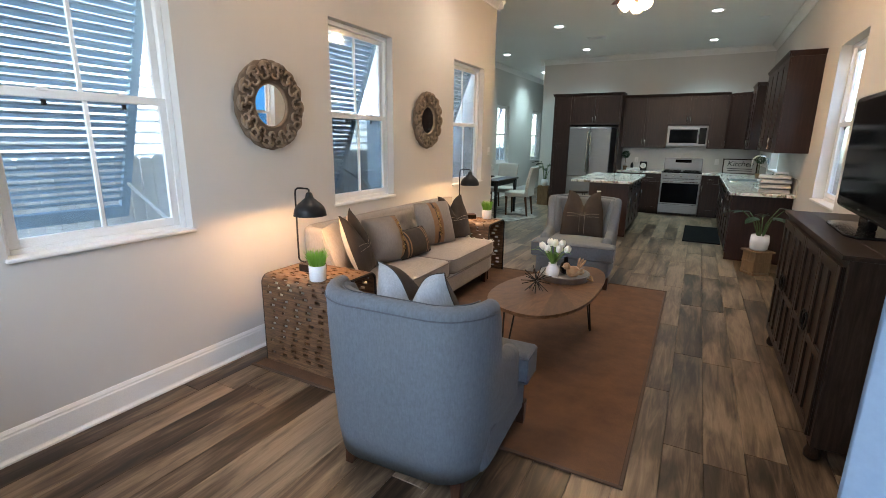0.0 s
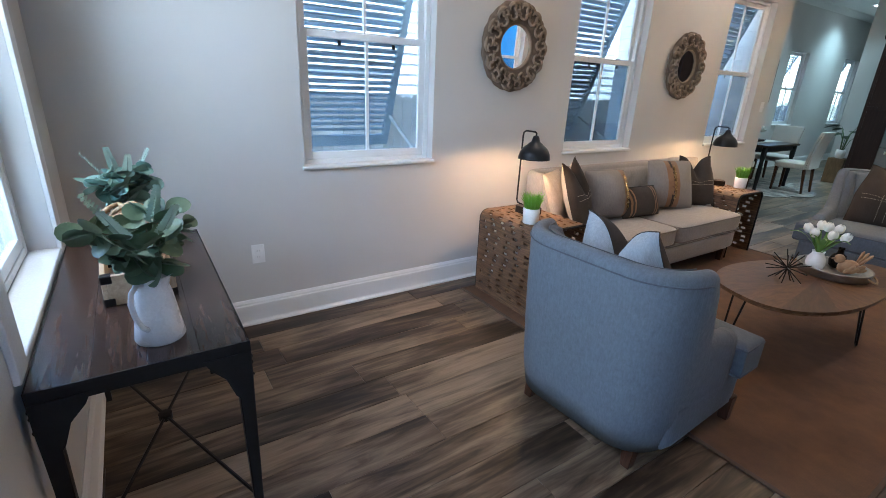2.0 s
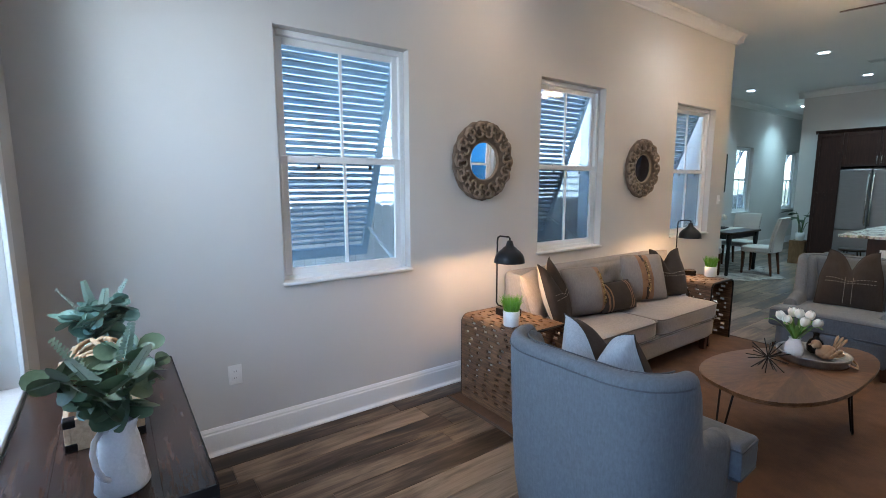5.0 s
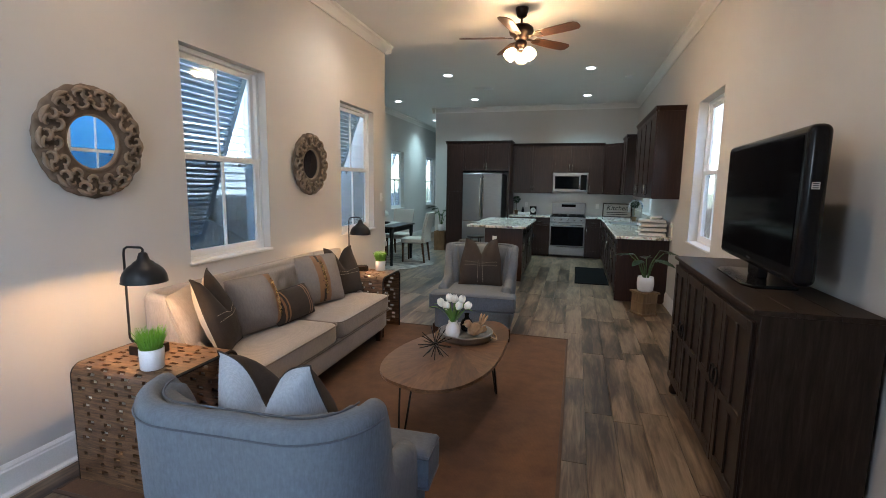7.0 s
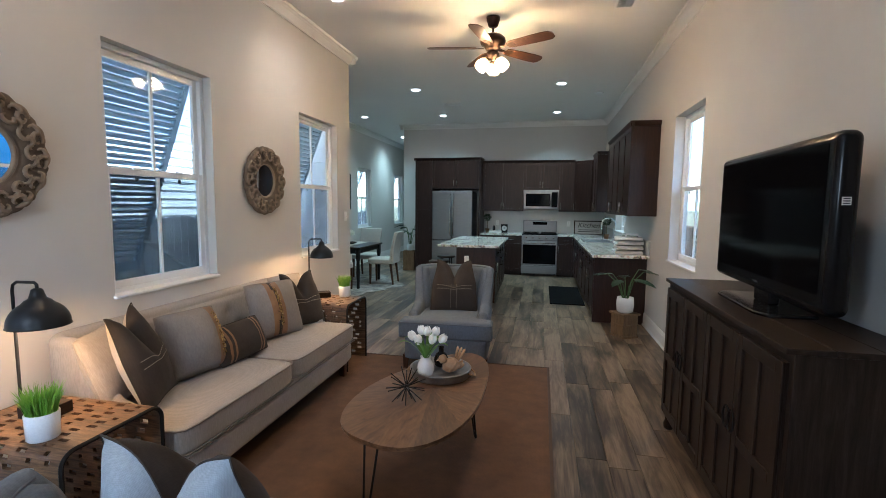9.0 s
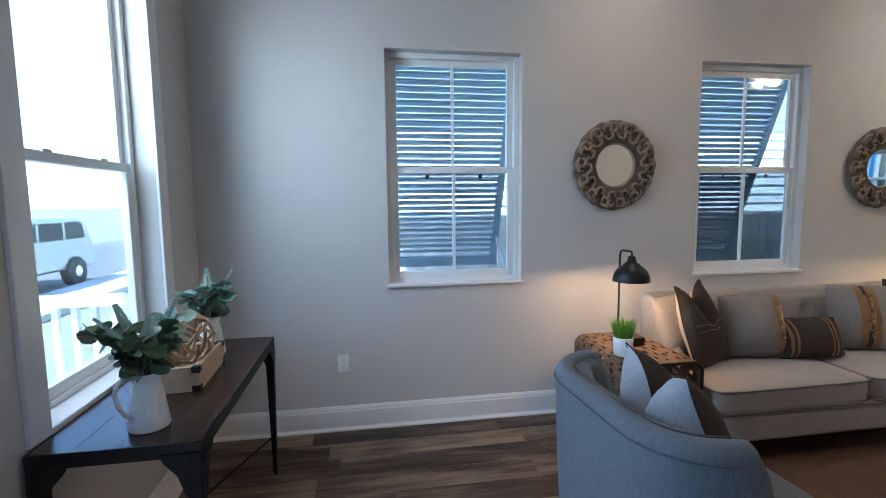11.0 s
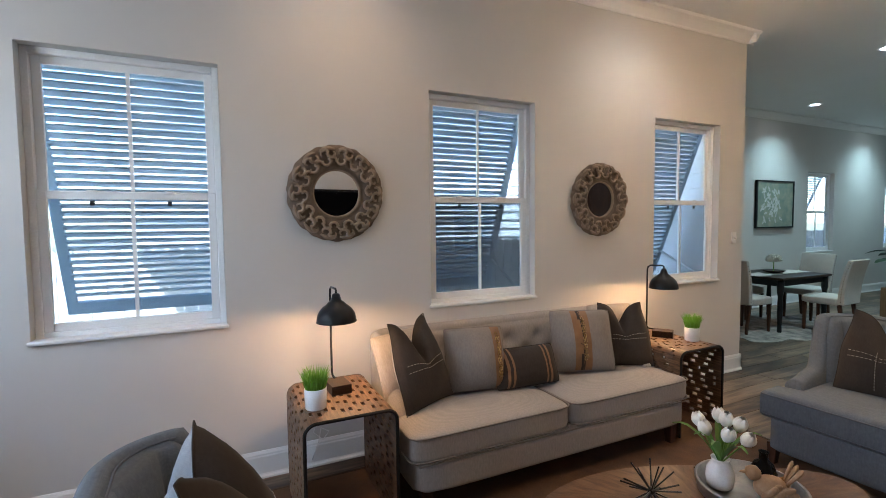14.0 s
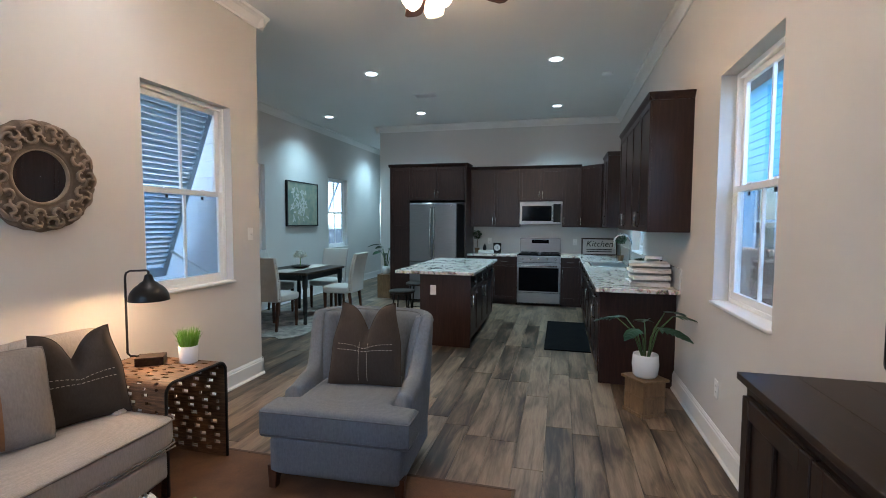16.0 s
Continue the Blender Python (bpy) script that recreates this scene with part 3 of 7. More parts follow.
def sash_window(name, m, w, h, deep, label, rail=0.50, bars=1, sill=True, mesh="screenmesh"):
    """A double-hung window in a recess: local x along the wall, y outwards, z up from the sill."""
    win = thing(name, m, label, "window", kind="structure")
    y0, y1 = deep, deep + 0.06
    fr = bmesh.new()
    for a, b, c, d in ((0, 0.035, 0, h), (w - 0.035, w, 0, h), (0.035, w - 0.035, 0, 0.03), (0.035, w - 0.035, h - 0.035, h)):
        box(a, b, y0, y1, c, d, fr)
    part("window_frame", fr, M["vinyl"], win, bevel=0.004)
    zr = h * rail
    for k, (z0, z1, ya) in enumerate(((0.03, zr + 0.02, y0 + 0.004), (zr - 0.02, h - 0.035, y0 + 0.030))):
        yb = ya + 0.026
        s = bmesh.new()
        st = 0.042
        for a, b, c, d in ((0.035, 0.035 + st, z0, z1), (w - 0.035 - st, w - 0.035, z0, z1), (0.035 + st, w - 0.035 - st, z0, z0 + 0.045), (0.035 + st, w - 0.035 - st, z1 - 0.04, z1)):
            box(a, b, ya, yb, c, d, s)
        sash = part("sash", s, M["vinyl"], win, bevel=0.003)
        for i in range(bars):
            xm = 0.035 + st + (w - 0.07 - 2 * st) * (i + 1) / (bars + 1)
            part("glazing_bar", box(xm - 0.009, xm + 0.009, ya + 0.004, yb - 0.004, z0 + 0.04, z1 - 0.035), M["vinyl"], sash)
        pane = part("pane", box(0.035 + st - 0.006, w - 0.035 - st + 0.006, ya + 0.011, ya + 0.014, z0 + 0.04, z1 - 0.035), M["pane"], sash)
        pane.visible_shadow = False
    scr = part("insect_screen", box(0.035, w - 0.035, y1 - 0.004, y1 - 0.002, 0.03, zr + 0.01), M[mesh], win)
    scr.visible_shadow = False
    for xl in (w * 0.3, w * 0.7):
        part("sash_lock", box(xl - 0.025, xl + 0.025, y0 - 0.006, y0 + 0.012, zr + 0.012, zr + 0.028), M["vinyl"], win, bevel=0.004)
        if sill:
            part("screen_clip", box(xl - 0.011, xl + 0.011, y0 - 0.002, y0 + 0.008, zr - 0.055, zr - 0.028), M["black"], win, "black plastic clip", bevel=0.003)
    if sill:
        part("window_sill", box(-0.012, w + 0.012, -0.022, y0 + 0.002, -0.016, 0.004), M["trim"], win, bevel=0.006)
    return win


def bahama_shutter(m, w, length):
    """A louvred shutter hung from its top edge; local x along, y outwards, z up (the hinge at z 0)."""
    sh = thing("bahama_shutter", m, "blue-grey louvred shutter propped open outside the window", "shutter", "window shutters")
    for a, b, c, d in ((0, 0.055, -length, 0), (w - 0.055, w, -length, 0), (0.055, w - 0.055, -length, -length + 0.085), (0.055, w - 0.055, -0.06, 0)):
        part("stile", box(a, b, -0.014, 0.014, c, d), M["shutter"], sh)
    slat = None
    n = int((length - 0.15) / 0.047)
    for i in range(n):
        z = -0.085 - i * 0.047
        if slat is None:
            bm = box(0.05, w - 0.05, -0.029, 0.029, -0.0065, 0.0065)
            slat = part("slat", bm, M["shutter"], sh)
            ob = slat
        else:
            ob = new("slat", slat.data)
            ob.parent = sh
        ob.matrix_local = pose(0, 0, z, SLAT_TURN)
    return sh


SLAT_TURN = -39
for i, (a, b) in enumerate(LEFT_WINDOWS):
    m = Matrix.Translation((LEFT, a, WZ0)) @ Matrix.Rotation(radians(90), 4, "Z")
    # the middle window's screen tint holds the shade of its lower shutter
    sash_window("window_%d" % (i + 1), m, b - a, WZ1 - WZ0, 0.07, "white vinyl double-hung window with a grille bar", 0.5, mesh="shadedmesh" if i == 1 else "screenmesh")
    ms = Matrix.Translation((LEFT - T - 0.03, a - 0.03, WZ1 + 0.03)) @ Matrix.Rotation(radians(90), 4, "Z") @ Matrix.Rotation(radians(21), 4, "X")
    bahama_shutter(ms, b - a + 0.06, 1.63)
    arm = bmesh.new()
    tube([(LEFT - T - 0.02, b - 0.02, WZ0 + 0.02), (LEFT - T - 0.53, b + 0.01, 1.22)], 0.012, 6, arm)
    tagged(part("shutter_arm", arm, M["vinyl"]), "white metal stay holding the shutter open", "shutter arm")
for i, (a, b) in enumerate(DIN_WINDOWS):
    m = Matrix.Translation((DIN, a, 0.93)) @ Matrix.Rotation(radians(90), 4, "Z")
    sash_window("window_%d" % (i + 4), m, b - a, 1.51, 0.07, "white vinyl double-hung window of the dining area", 0.5)
    ms = Matrix.Translation((DIN - T - 0.03, a - 0.03, 2.47)) @ Matrix.Rotation(radians(90), 4, "Z") @ Matrix.Rotation(radians(22), 4, "X")
    bahama_shutter(ms, b - a + 0.06, 1.2)
for i, (a, b) in enumerate(RIGHT_WINDOWS):
    z0, z1 = (WZ0, WZ1) if i == 0 else (1.1, 2.1)
    m = Matrix.Translation((RIGHT, b, z0)) @ Matrix.Rotation(radians(-90), 4, "Z")
    sash_window("window_%d" % (i + 7), m, b - a, z1 - z0, 0.095, "white vinyl double-hung window beside the kitchen", 0.5)
# front window, with flat casing
m = Matrix.Translation((FW[1], FRONT, FW[2])) @ Matrix.Rotation(radians(180), 4, "Z")
front_win = sash_window("window_9", m, FW[1] - FW[0], FW[3] - FW[2], 0.09, "tall white double-hung front window with a flat casing", 0.485, 0, False)
W_, H_ = FW[1] - FW[0], FW[3] - FW[2]
for a, b, c, d in ((-0.10, 0, -0.012, H_ + 0.10), (W_, W_ + 0.10, -0.012, H_ + 0.10), (0, W_, H_, H_ + 0.10)):
    part("casing", box(a, b, -0.016, 0, c, d), M["trim"], front_win, bevel=0.003)
part("window_sill", box(0, W_, -0.012, 0.09, -0.02, 0.004), M["trim"], front_win, bevel=0.004)
# doorway casing and the open door
for a, b, c, d in ((DOOR[0] - 0.09, DOOR[0], 0.0, DOOR[3] + 0.09), (DOOR[1], DOOR[1] + 0.09, 0.0, DOOR[3] + 0.09), (DOOR[0], DOOR[1], DOOR[3], DOOR[3] + 0.09)):
    tagged(part("door_trim", box(a, b, FRONT, FRONT + 0.018, c, d), M["trim"], bevel=0.003), "white painted door casing", "door casing", kind="structure")
tagged(part("door_trim", box(DOOR[0], -0.205, FRONT - T, FRONT, 0.0, DOOR[3]), M["trim"], bevel=0.003), "white painted door jamb", "door jamb", kind="structure")
hinge = Vector((DOOR[1] - 0.01, FRONT + 0.02, 0.0))
edge = Vector((0.020, 0.272, 0.0))
way = (edge - hinge)
dm = Matrix.Translation(hinge) @ Matrix.Rotation(math.atan2(way.y, way.x), 4, "Z")
front_door = thing("door_1", dm, "pale grey-blue front door standing open", "door", kind="structure")
part("door_leaf", box(0, way.length, -0.044, 0.0, 0.012, 2.09), M["door"], front_door, bevel=0.003)
for z0, z1 in ((0.2, 0.85), (1.05, 1.95)):
    for x0, x1 in ((0.1, 0.37), (0.44, 0.7)):
        for y0 in (0.0, -0.05):
            part("door_panel", box(x0, x1, y0, y0 + 0.006, z0, z1), M["door"], front_door, bevel=0.004)
knob = part("door_knob", lathe([(0.012, 0), (0.012, 0.03), (0.028, 0.04), (0.03, 0.055), (0.02, 0.068)], 20, m=Matrix.Translation((0.74, 0.0, 0.95)) @ Matrix.Rotation(radians(-90), 4, "X")), M["nickel"], front_door, smooth=True)


# ---- outdoors ----
tagged(part("ground", box(-300, 300, -300, 300, -0.75, -0.55), M["ground"]), "sparse grass and soil round the house", "ground", kind="structure")
tagged(part("road", box(-120, 120, -13.5, -6.5, -0.6, -0.53), M["asphalt"]), "grey asphalt street before the house", "road", kind="structure")
tagged(part("pavement", box(-120, 120, -6.4, -5.0, -0.6, -0.42), M["concrete"]), "concrete pavement along the street", "pavement", kind="structure")
tagged(part("porch_floor", box(-3.2, 1.4, -2.15, FRONT - T, -0.6, -0.03), M["concrete"]), "grey porch floor", "porch floor", kind="structure")
tagged(part("porch_roof", box(-3.5, 1.6, -2.1, FRONT - T, 3.1, 3.2), M["siding"]), "white boarded porch roof", "porch roof", kind="structure")
# Unseen roof; the right eave is widened to keep sun off the right window.
tagged(part("house_roof", box(DIN - 0.7, RIGHT + 0.95, FRONT - T, HALL + 0.6, CEIL + 0.16, CEIL + 0.35), M["roof"]), "unseen grey shingled roof, its right eave widened to block the sun", "roof", kind="structure")
def railing(m, length):
    """A rail with square balusters: local x along it."""
    rl = thing("porch_railing", m, "white painted porch railing with square balusters", "railing", "porch railings")
    part("top_rail", box(0, length, -0.04, 0.04, 0.86, 0.93), M["siding"], rl)
    part("bottom_rail", box(0, length, -0.03, 0.03, 0.06, 0.12), M["siding"], rl)
    first = None
    for i in range(int((length - 0.06) / 0.115)):
        if first is None:
            first = ob = part("baluster", box(-0.018, 0.018, -0.018, 0.018, 0.12, 0.86), M["siding"], rl)
        else:
            ob = new("baluster", first.data)
            ob.parent = rl
        ob.location = (0.09 + i * 0.115, 0, 0)


railing(pose(-2.98, -2.0, 0), 2.46)
railing(pose(-3.05, -1.93, 0, 0, 0, 90), 1.46)
for x in (-3.05, -0.45):
    post = part("porch_post", box(x - 0.07, x + 0.07, -2.07, -1.93, -0.03, 3.1), M["siding"], bevel=0.01)
    tagged(post, "square white porch post", "post")


def lap_siding(name, m, w, h, material, label, parent=None, pitch=0.16):
    """Overlapping boards: local x along, z up, faces towards -y."""
    ob = thing(name, m, label, "siding", kind="structure")
    n = int(h / pitch)
    for i in range(n):
        z = i * pitch
        bm = prism([(0.0, 0.0), (-0.022, 0.0), (-0.006, pitch + 0.012), (0.0, pitch + 0.012)], 0, w, m=Matrix(((0, 0, 1, 0), (1, 0, 0, 0), (0, 1, 0, z), (0, 0, 0, 1))))
        part("board", bm, material, ob)
    return ob


lap_siding("dining_siding", pose(DIN - T, TURN_Y - T - 0.002, -0.5), abs(DIN - LEFT), 4.0, M["siding"], "white lap siding outside the dining area")


def fence(name, p0, p1, h, material, label, base=-0.55):
    a, b = Vector((*p0, base)), Vector((*p1, base))
    d = b - a
    f = thing(name, Matrix.Translation(a) @ Matrix.Rotation(math.atan2(d.y, d.x), 4, "Z"), label, "fence")
    n = int(d.length / 0.145)
    first = None
    for i in range(n):
        if first is None:
            first = part("board", prism([(0, 0), (0.137, 0), (0.137, h - 0.03), (0.11, h), (0.027, h), (0, h - 0.03)], 0, 0.02, m=Matrix.Rotation(radians(90), 4, "X")), material, f)
        else:
            o = new("board", first.data)
            o.parent, o.location = f, (i * 0.145, 0, random.uniform(-0.012, 0.012))
    for z in (0.3, h - 0.35):
        part("fence_rail", box(0, d.length, 0.0, 0.04, z, z + 0.09), material, f)
    return f


fence("side_fence", (-5.9, -2.0), (-5.9, 18.0), 1.85, M["fence"], "weathered pale board fence along the side yard")
fence("side_fence", (2.7, 18.0), (2.7, -1.0), 1.7, M["brownfence"], "brown board fence beside the house")


def neighbour(name, x0, x1, y0, y1, wall, label, face, n=3, h=5.2):
    """A neighbouring house with lap boards, windows and a gabled roof; face: +1 when its side turns to +x."""
    hs = thing(name, pose(0, 0, -0.55), label, "house")
    part("wall", box(x0, x1, y0, y1, 0, h), wall, hs)
    xs = x1 if face > 0 else x0
    k = int(h / 0.18)
    for i in range(k):
        part("board", prism([(0, 0), (face * 0.025, 0), (face * 0.006, 0.19), (0, 0.19)], y0, y1, m=Matrix(((1, 0, 0, xs), (0, 0, 1, 0), (0, 1, 0, i * 0.18), (0, 0, 0, 1)))), wall, hs)
    for j in range(n):
        yc = y0 + (y1 - y0) * (j + 0.5) / n
        w = part("window", box(xs - 0.02, xs + face * 0.03, yc - 0.5, yc + 0.5, 1.3, 2.9), M["darkglass"], hs)
        for a, b, c, d in ((-0.6, -0.47, 1.2, 3.0), (0.47, 0.6, 1.2, 3.0), (-0.47, 0.47, 2.88, 3.0), (-0.47, 0.47, 1.2, 1.32), (-0.47, 0.47, 2.07, 2.13)):
            part("window_frame", box(xs, xs + face * 0.06, yc + a, yc + b, c, d), M["siding"], w)
    xm = (x0 + x1) / 2
    part("roof", prism([(x0 - 0.5, h), (x1 + 0.5, h), (xm, h + 2.2)], y0 - 0.4, y1 + 0.4, m=Matrix(((1, 0, 0, 0), (0, 0, 1, 0), (0, 1, 0, 0), (0, 0, 0, 1)))), M["roof"], hs)
    return hs


neighbour("neighbour_house", -16, -8.2, 0.5, 17, M["siding"], "white lap-sided neighbouring house beyond the fence", 1, 0)
neighbour("neighbour_house", 4.4, 12, 1.5, 16, M["bluesiding"], "bright blue lap-sided neighbouring house with white trim", -1, 4)


def street_house(x, w, wall, label):
    hs = thing("street_house", pose(x, -24, -0.55), label, "house", "houses across the street")
    part("wall", box(0, w, -8, 0, 0, 3.6), wall, hs)
    part("roof", prism([(-0.6, 3.5), (w + 0.6, 3.5), (w / 2, 5.6)], -8.4, 0.9, m=Matrix(((1, 0, 0, 0), (0, 0, 1, 0), (0, 1, 0, 0), (0, 0, 0, 1)))), M["roof"], hs)
    for j in range(3):
        xc = w * (j + 0.5) / 3
        if j == 1:
            part("door", box(xc - 0.5, xc + 0.5, -0.02, 0.05, 0.4, 2.5), M["shutter"], hs)
            continue
        win = part("window", box(xc - 0.5, xc + 0.5, -0.02, 0.04, 1.0, 2.5), M["darkglass"], hs)
        for a, b, c, d in ((-0.62, -0.48, 0.9, 2.62), (0.48, 0.62, 0.9, 2.62), (-0.48, 0.48, 2.48, 2.62), (-0.48, 0.48, 0.9, 1.02), (-0.48, 0.48, 1.72, 1.78)):
            part("window_frame", box(xc + a, xc + b, 0, 0.08, c, d), M["siding"], win)


street_house(-22, 9, M["siding"], "pale one-storey house across the street")
street_house(-10, 9, M["siding"], "white one-storey house with dark windows across the street")
street_house(2, 9, M["bluesiding"], "blue one-storey house across the street")


# ---- floor planks: drawn in rows along the house ----
floor = tagged(part("floor", box(DIN - T, RIGHT + T, FRONT - T, HALL + T, -0.10, -0.010), M["gap"]), "grey-brown wood-look plank floor", "floor", kind="structure")
PW, PL = 0.183, 1.22
plank_mesh = None


def plank_bm(w, l):
    bm = box(0.0008, w - 0.0008, 0.0008, l - 0.0008, -0.010, 0.0)
    top = [e for e in bm.edges if all(v.co.z > -0.001 for v in e.verts)]
    bmesh.ops.bevel(bm, geom=top, offset=0.0016, segments=1, affect="EDGES")
    return bm


rest = bmesh.new()
rng = random.Random(4)
x, row = DIN, 0
while x < RIGHT:
    w = min(PW, RIGHT - x)
    y = FRONT - T - rng.uniform(0.1, PL)
    while y < HALL:
        y0, y1 = max(y, FRONT - T), min(y + PL, HALL)
        inside = x + w > LEFT - 0.02 or y1 > TURN_Y - T
        if y1 - y0 > 0.02 and inside:
            near = y1 < 9.6 and x + w > LEFT - 0.02
            if near:
                if w == PW and y1 - y0 > PL - 1e-6:
                    if plank_mesh is None:
                        plank_mesh = part("plank", plank_bm(PW, PL), M["plank"], floor).data
                        ob = floor.children[0]
                    else:
                        ob = new("plank", plank_mesh)
                        ob.parent = floor
                else:
                    ob = part("plank", plank_bm(w, y1 - y0), M["plank"], floor)
                ob.location = (x, y0, 0)
            else:
                box(x + 0.001, x + w - 0.001, y0 + 0.001, y1 - 0.001, -0.010, -0.0004, rest)
        y += PL
    x += PW
    row += 1
tagged(part("plank_field", rest, M["plank_field"], floor), "grey-brown planks further back", kind="stuff")


# ---- soft furniture ----
def smooth(t):
    t = min(max(t, 0.0), 1.0)
    return t * t * (3 - 2 * t)


def u_path(a, yb, yf, r):
    """Points and outward directions round a U open to the front."""
    path = []
    for i in range(10):
        path.append((a, yf + (yb + r - yf) * i / 10, 1, 0))
    for i in range(13):
        t = math.pi / 2 * i / 12
        path.append((a - r + r * math.cos(t), yb + r - r * math.sin(t), math.cos(t), -math.sin(t)))
    n = max(4, int((a - r) / 0.06))
    for i in range(1, n + 1):
        path.append(((a - r) * (1 - i / n), yb, 0, -1))
    path += [(-x, y, -nx, ny) for x, y, nx, ny in reversed(path[:-1])]
    return path


def shelter(a, yb, yf, r, z0, h_back, h_arm, thick, flare, y1, y2, z_in):
    """An upholstered shell: arm, wing, curved back, wing, arm, in one sweep round a U."""
    path = u_path(a, yb, yf, r)
    rows = []
    for x, y, nx, ny in path:
        d = y - yb
        h = h_arm + (h_back - h_arm) * (1 - smooth((d - y1) / (y2 - y1)))
        h -= 0.05 * smooth((d - y2) / max(yf - yb - y2, 0.05))
        th = thick * (0.9 + 0.25 * smooth((d - y1) / (y2 - y1)))
        rt = th / 2

        def out(z):
            return flare * ((z - z0) / (h_back - z0)) ** 1.6

        sec = []
        for k in range(7):
            z = z0 + (h - rt - z0) * k / 6
            sec.append((out(z) + 0.012 * math.sin(math.pi * k / 6) - (0.012 if k == 0 else 0), z))
        o = out(h - rt)
        for k in range(1, 8):
            t = math.pi * k / 8
            sec.append((o - rt + rt * math.cos(t), h - rt + rt * math.sin(t)))
        for k in range(7):
            z = h - rt + (z_in - h + rt) * k / 6
            sec.append((out(z) - th - 0.012 * math.sin(math.pi * k / 6), z))
        rows.append([(x + nx * oo, y + ny * oo, z) for oo, z in sec])
    return skin(rows, wrap=True, ends=True)


def loop_of(hx, hy, p, z, n=64, dome=0.0):
    pts = []
    for i in range(n):
        t = 2 * math.pi * i / n
        c, s = math.cos(t), math.sin(t)
        k = (abs(c) ** p + abs(s) ** p) ** (-1 / p)
        pts.append((hx * c * k, hy * s * k, z + dome))
    return pts


def cushion(name, hx, hy, hz, at, parent, cover, cord, crown=0.02):
    """A box cushion with piping round both edges."""
    x, y, z = at
    ob = part(name, pillowy(hx, hy, hz, 9.0, 12, m=Matrix.Translation((x, y, z)), crown=crown), cover, parent, smooth=True)
    for s in (-0.80, 0.80):
        loop = [(px + x, py + y, pz + z) for px, py, pz in loop_of(hx * 1.0, hy * 1.0, 12, s * hz)]
        part("piping", tube(loop, 0.005, 6, closed=True), cord, ob, smooth=True)
    return ob


def leg_part(parent, x, y, h, r0, r1, lean=(0, 0)):
    bm = bmesh.new()
    rows = []
    for z, r, f in ((0, r1, 1), (h * 0.5, (r0 + r1) / 2, 0.5), (h, r0, 0)):
        cx, cy = x + lean[0] * f, y + lean[1] * f
        rows.append([(cx - r, cy - r, z), (cx + r, cy - r, z), (cx + r, cy + r, z), (cx - r, cy + r, z)])
    return part("leg", skin(rows, bm, wrap=True, ends=True), M["leg"], parent, bevel=0.004)


def tee_cushion(name, hx, hx2, y0, y1, y2, z0, z1, r, crown, parent, cover, cord):
    """A box cushion that is wider in front of the arms, softly rounded, with piping round both edges."""
    steps = [0, 0.12 * r, 0.4 * r, 0.75 * r, 1.2 * r]
    xs = {round(v, 5) for v in np.linspace(-hx2 + 1.6 * r, hx2 - 1.6 * r, 19)}
    for e in steps:
        xs |= {round(sg * v, 5) for sg in (-1, 1) for v in (hx - e, hx2 - e)}
    ys = {round(v, 5) for v in np.linspace(y0 + 1.6 * r, y2 - 1.6 * r, 19)}
    for e in steps:
        ys |= {round(v, 5) for v in (y0 + e, y1 + e, y2 - e)}
    xs, ys = sorted(xs), sorted(ys)

    def depth(x, y):
        """How far a point lies inside the outline."""
        ax = abs(x)
        wide = min(hx - ax, y2 - y)
        if y >= y1:
            if ax > hx2:
                return min(wide, y - y1)
            return min(wide, math.hypot(hx2 - ax, y - y1))
        return min(hx2 - ax, y - y0)

    bm, made = bmesh.new(), {}

    def vert(i, j, k):
        if (i, j, k) not in made:
            x, y = xs[i], ys[j]
            f = 1 - min(max(depth(x, y), 0.0), r) / r
            fall = r * (1 - math.sqrt(max(1 - f * f, 0.0)))
            dome = crown * (1 - (x / hx) ** 2) * (1 - ((2 * y - y0 - y2) / (y2 - y0)) ** 4)
            made[i, j, k] = bm.verts.new((x, y, (z1 - fall + dome) if k else (z0 + fall)))
        return made[i, j, k]

    def solid(i, j):
        if not (0 <= i < len(xs) - 1 and 0 <= j < len(ys) - 1):
            return False
        x, y = (xs[i] + xs[i + 1]) / 2, (ys[j] + ys[j + 1]) / 2
        return abs(x) < (hx if y > y1 else hx2)

    for i in range(len(xs) - 1):
        for j in range(len(ys) - 1):
            if solid(i, j):
                for k in (0, 1):
                    bm.faces.new([vert(i, j, k), vert(i + 1, j, k), vert(i + 1, j + 1, k), vert(i, j + 1, k)])
                for di, dj, p, q in ((-1, 0, (0, 0), (0, 1)), (1, 0, (1, 0), (1, 1)), (0, -1, (0, 0), (1, 0)), (0, 1, (0, 1), (1, 1))):
                    if not solid(i + di, j + dj):
                        bm.faces.new([vert(i + p[0], j + p[1], 0), vert(i + q[0], j + q[1], 0), vert(i + q[0], j + q[1], 1), vert(i + p[0], j + p[1], 1)])
    ob = part(name, bm, cover, parent, smooth=True)
    c = 0.3 * r
    line = [(-hx + c, y2), (hx - c, y2), (hx, y2 - c), (hx, y1), (hx2, y1), (hx2, y0), (-hx2, y0), (-hx2, y1), (-hx, y1), (-hx, y2 - c)]
    for z in (z0 + 0.75 * r, z1 - 0.75 * r):
        part("piping", tube([(x, y, z) for x, y in line], 0.0042, 6, closed=True), cord, ob, smooth=True)
    return ob


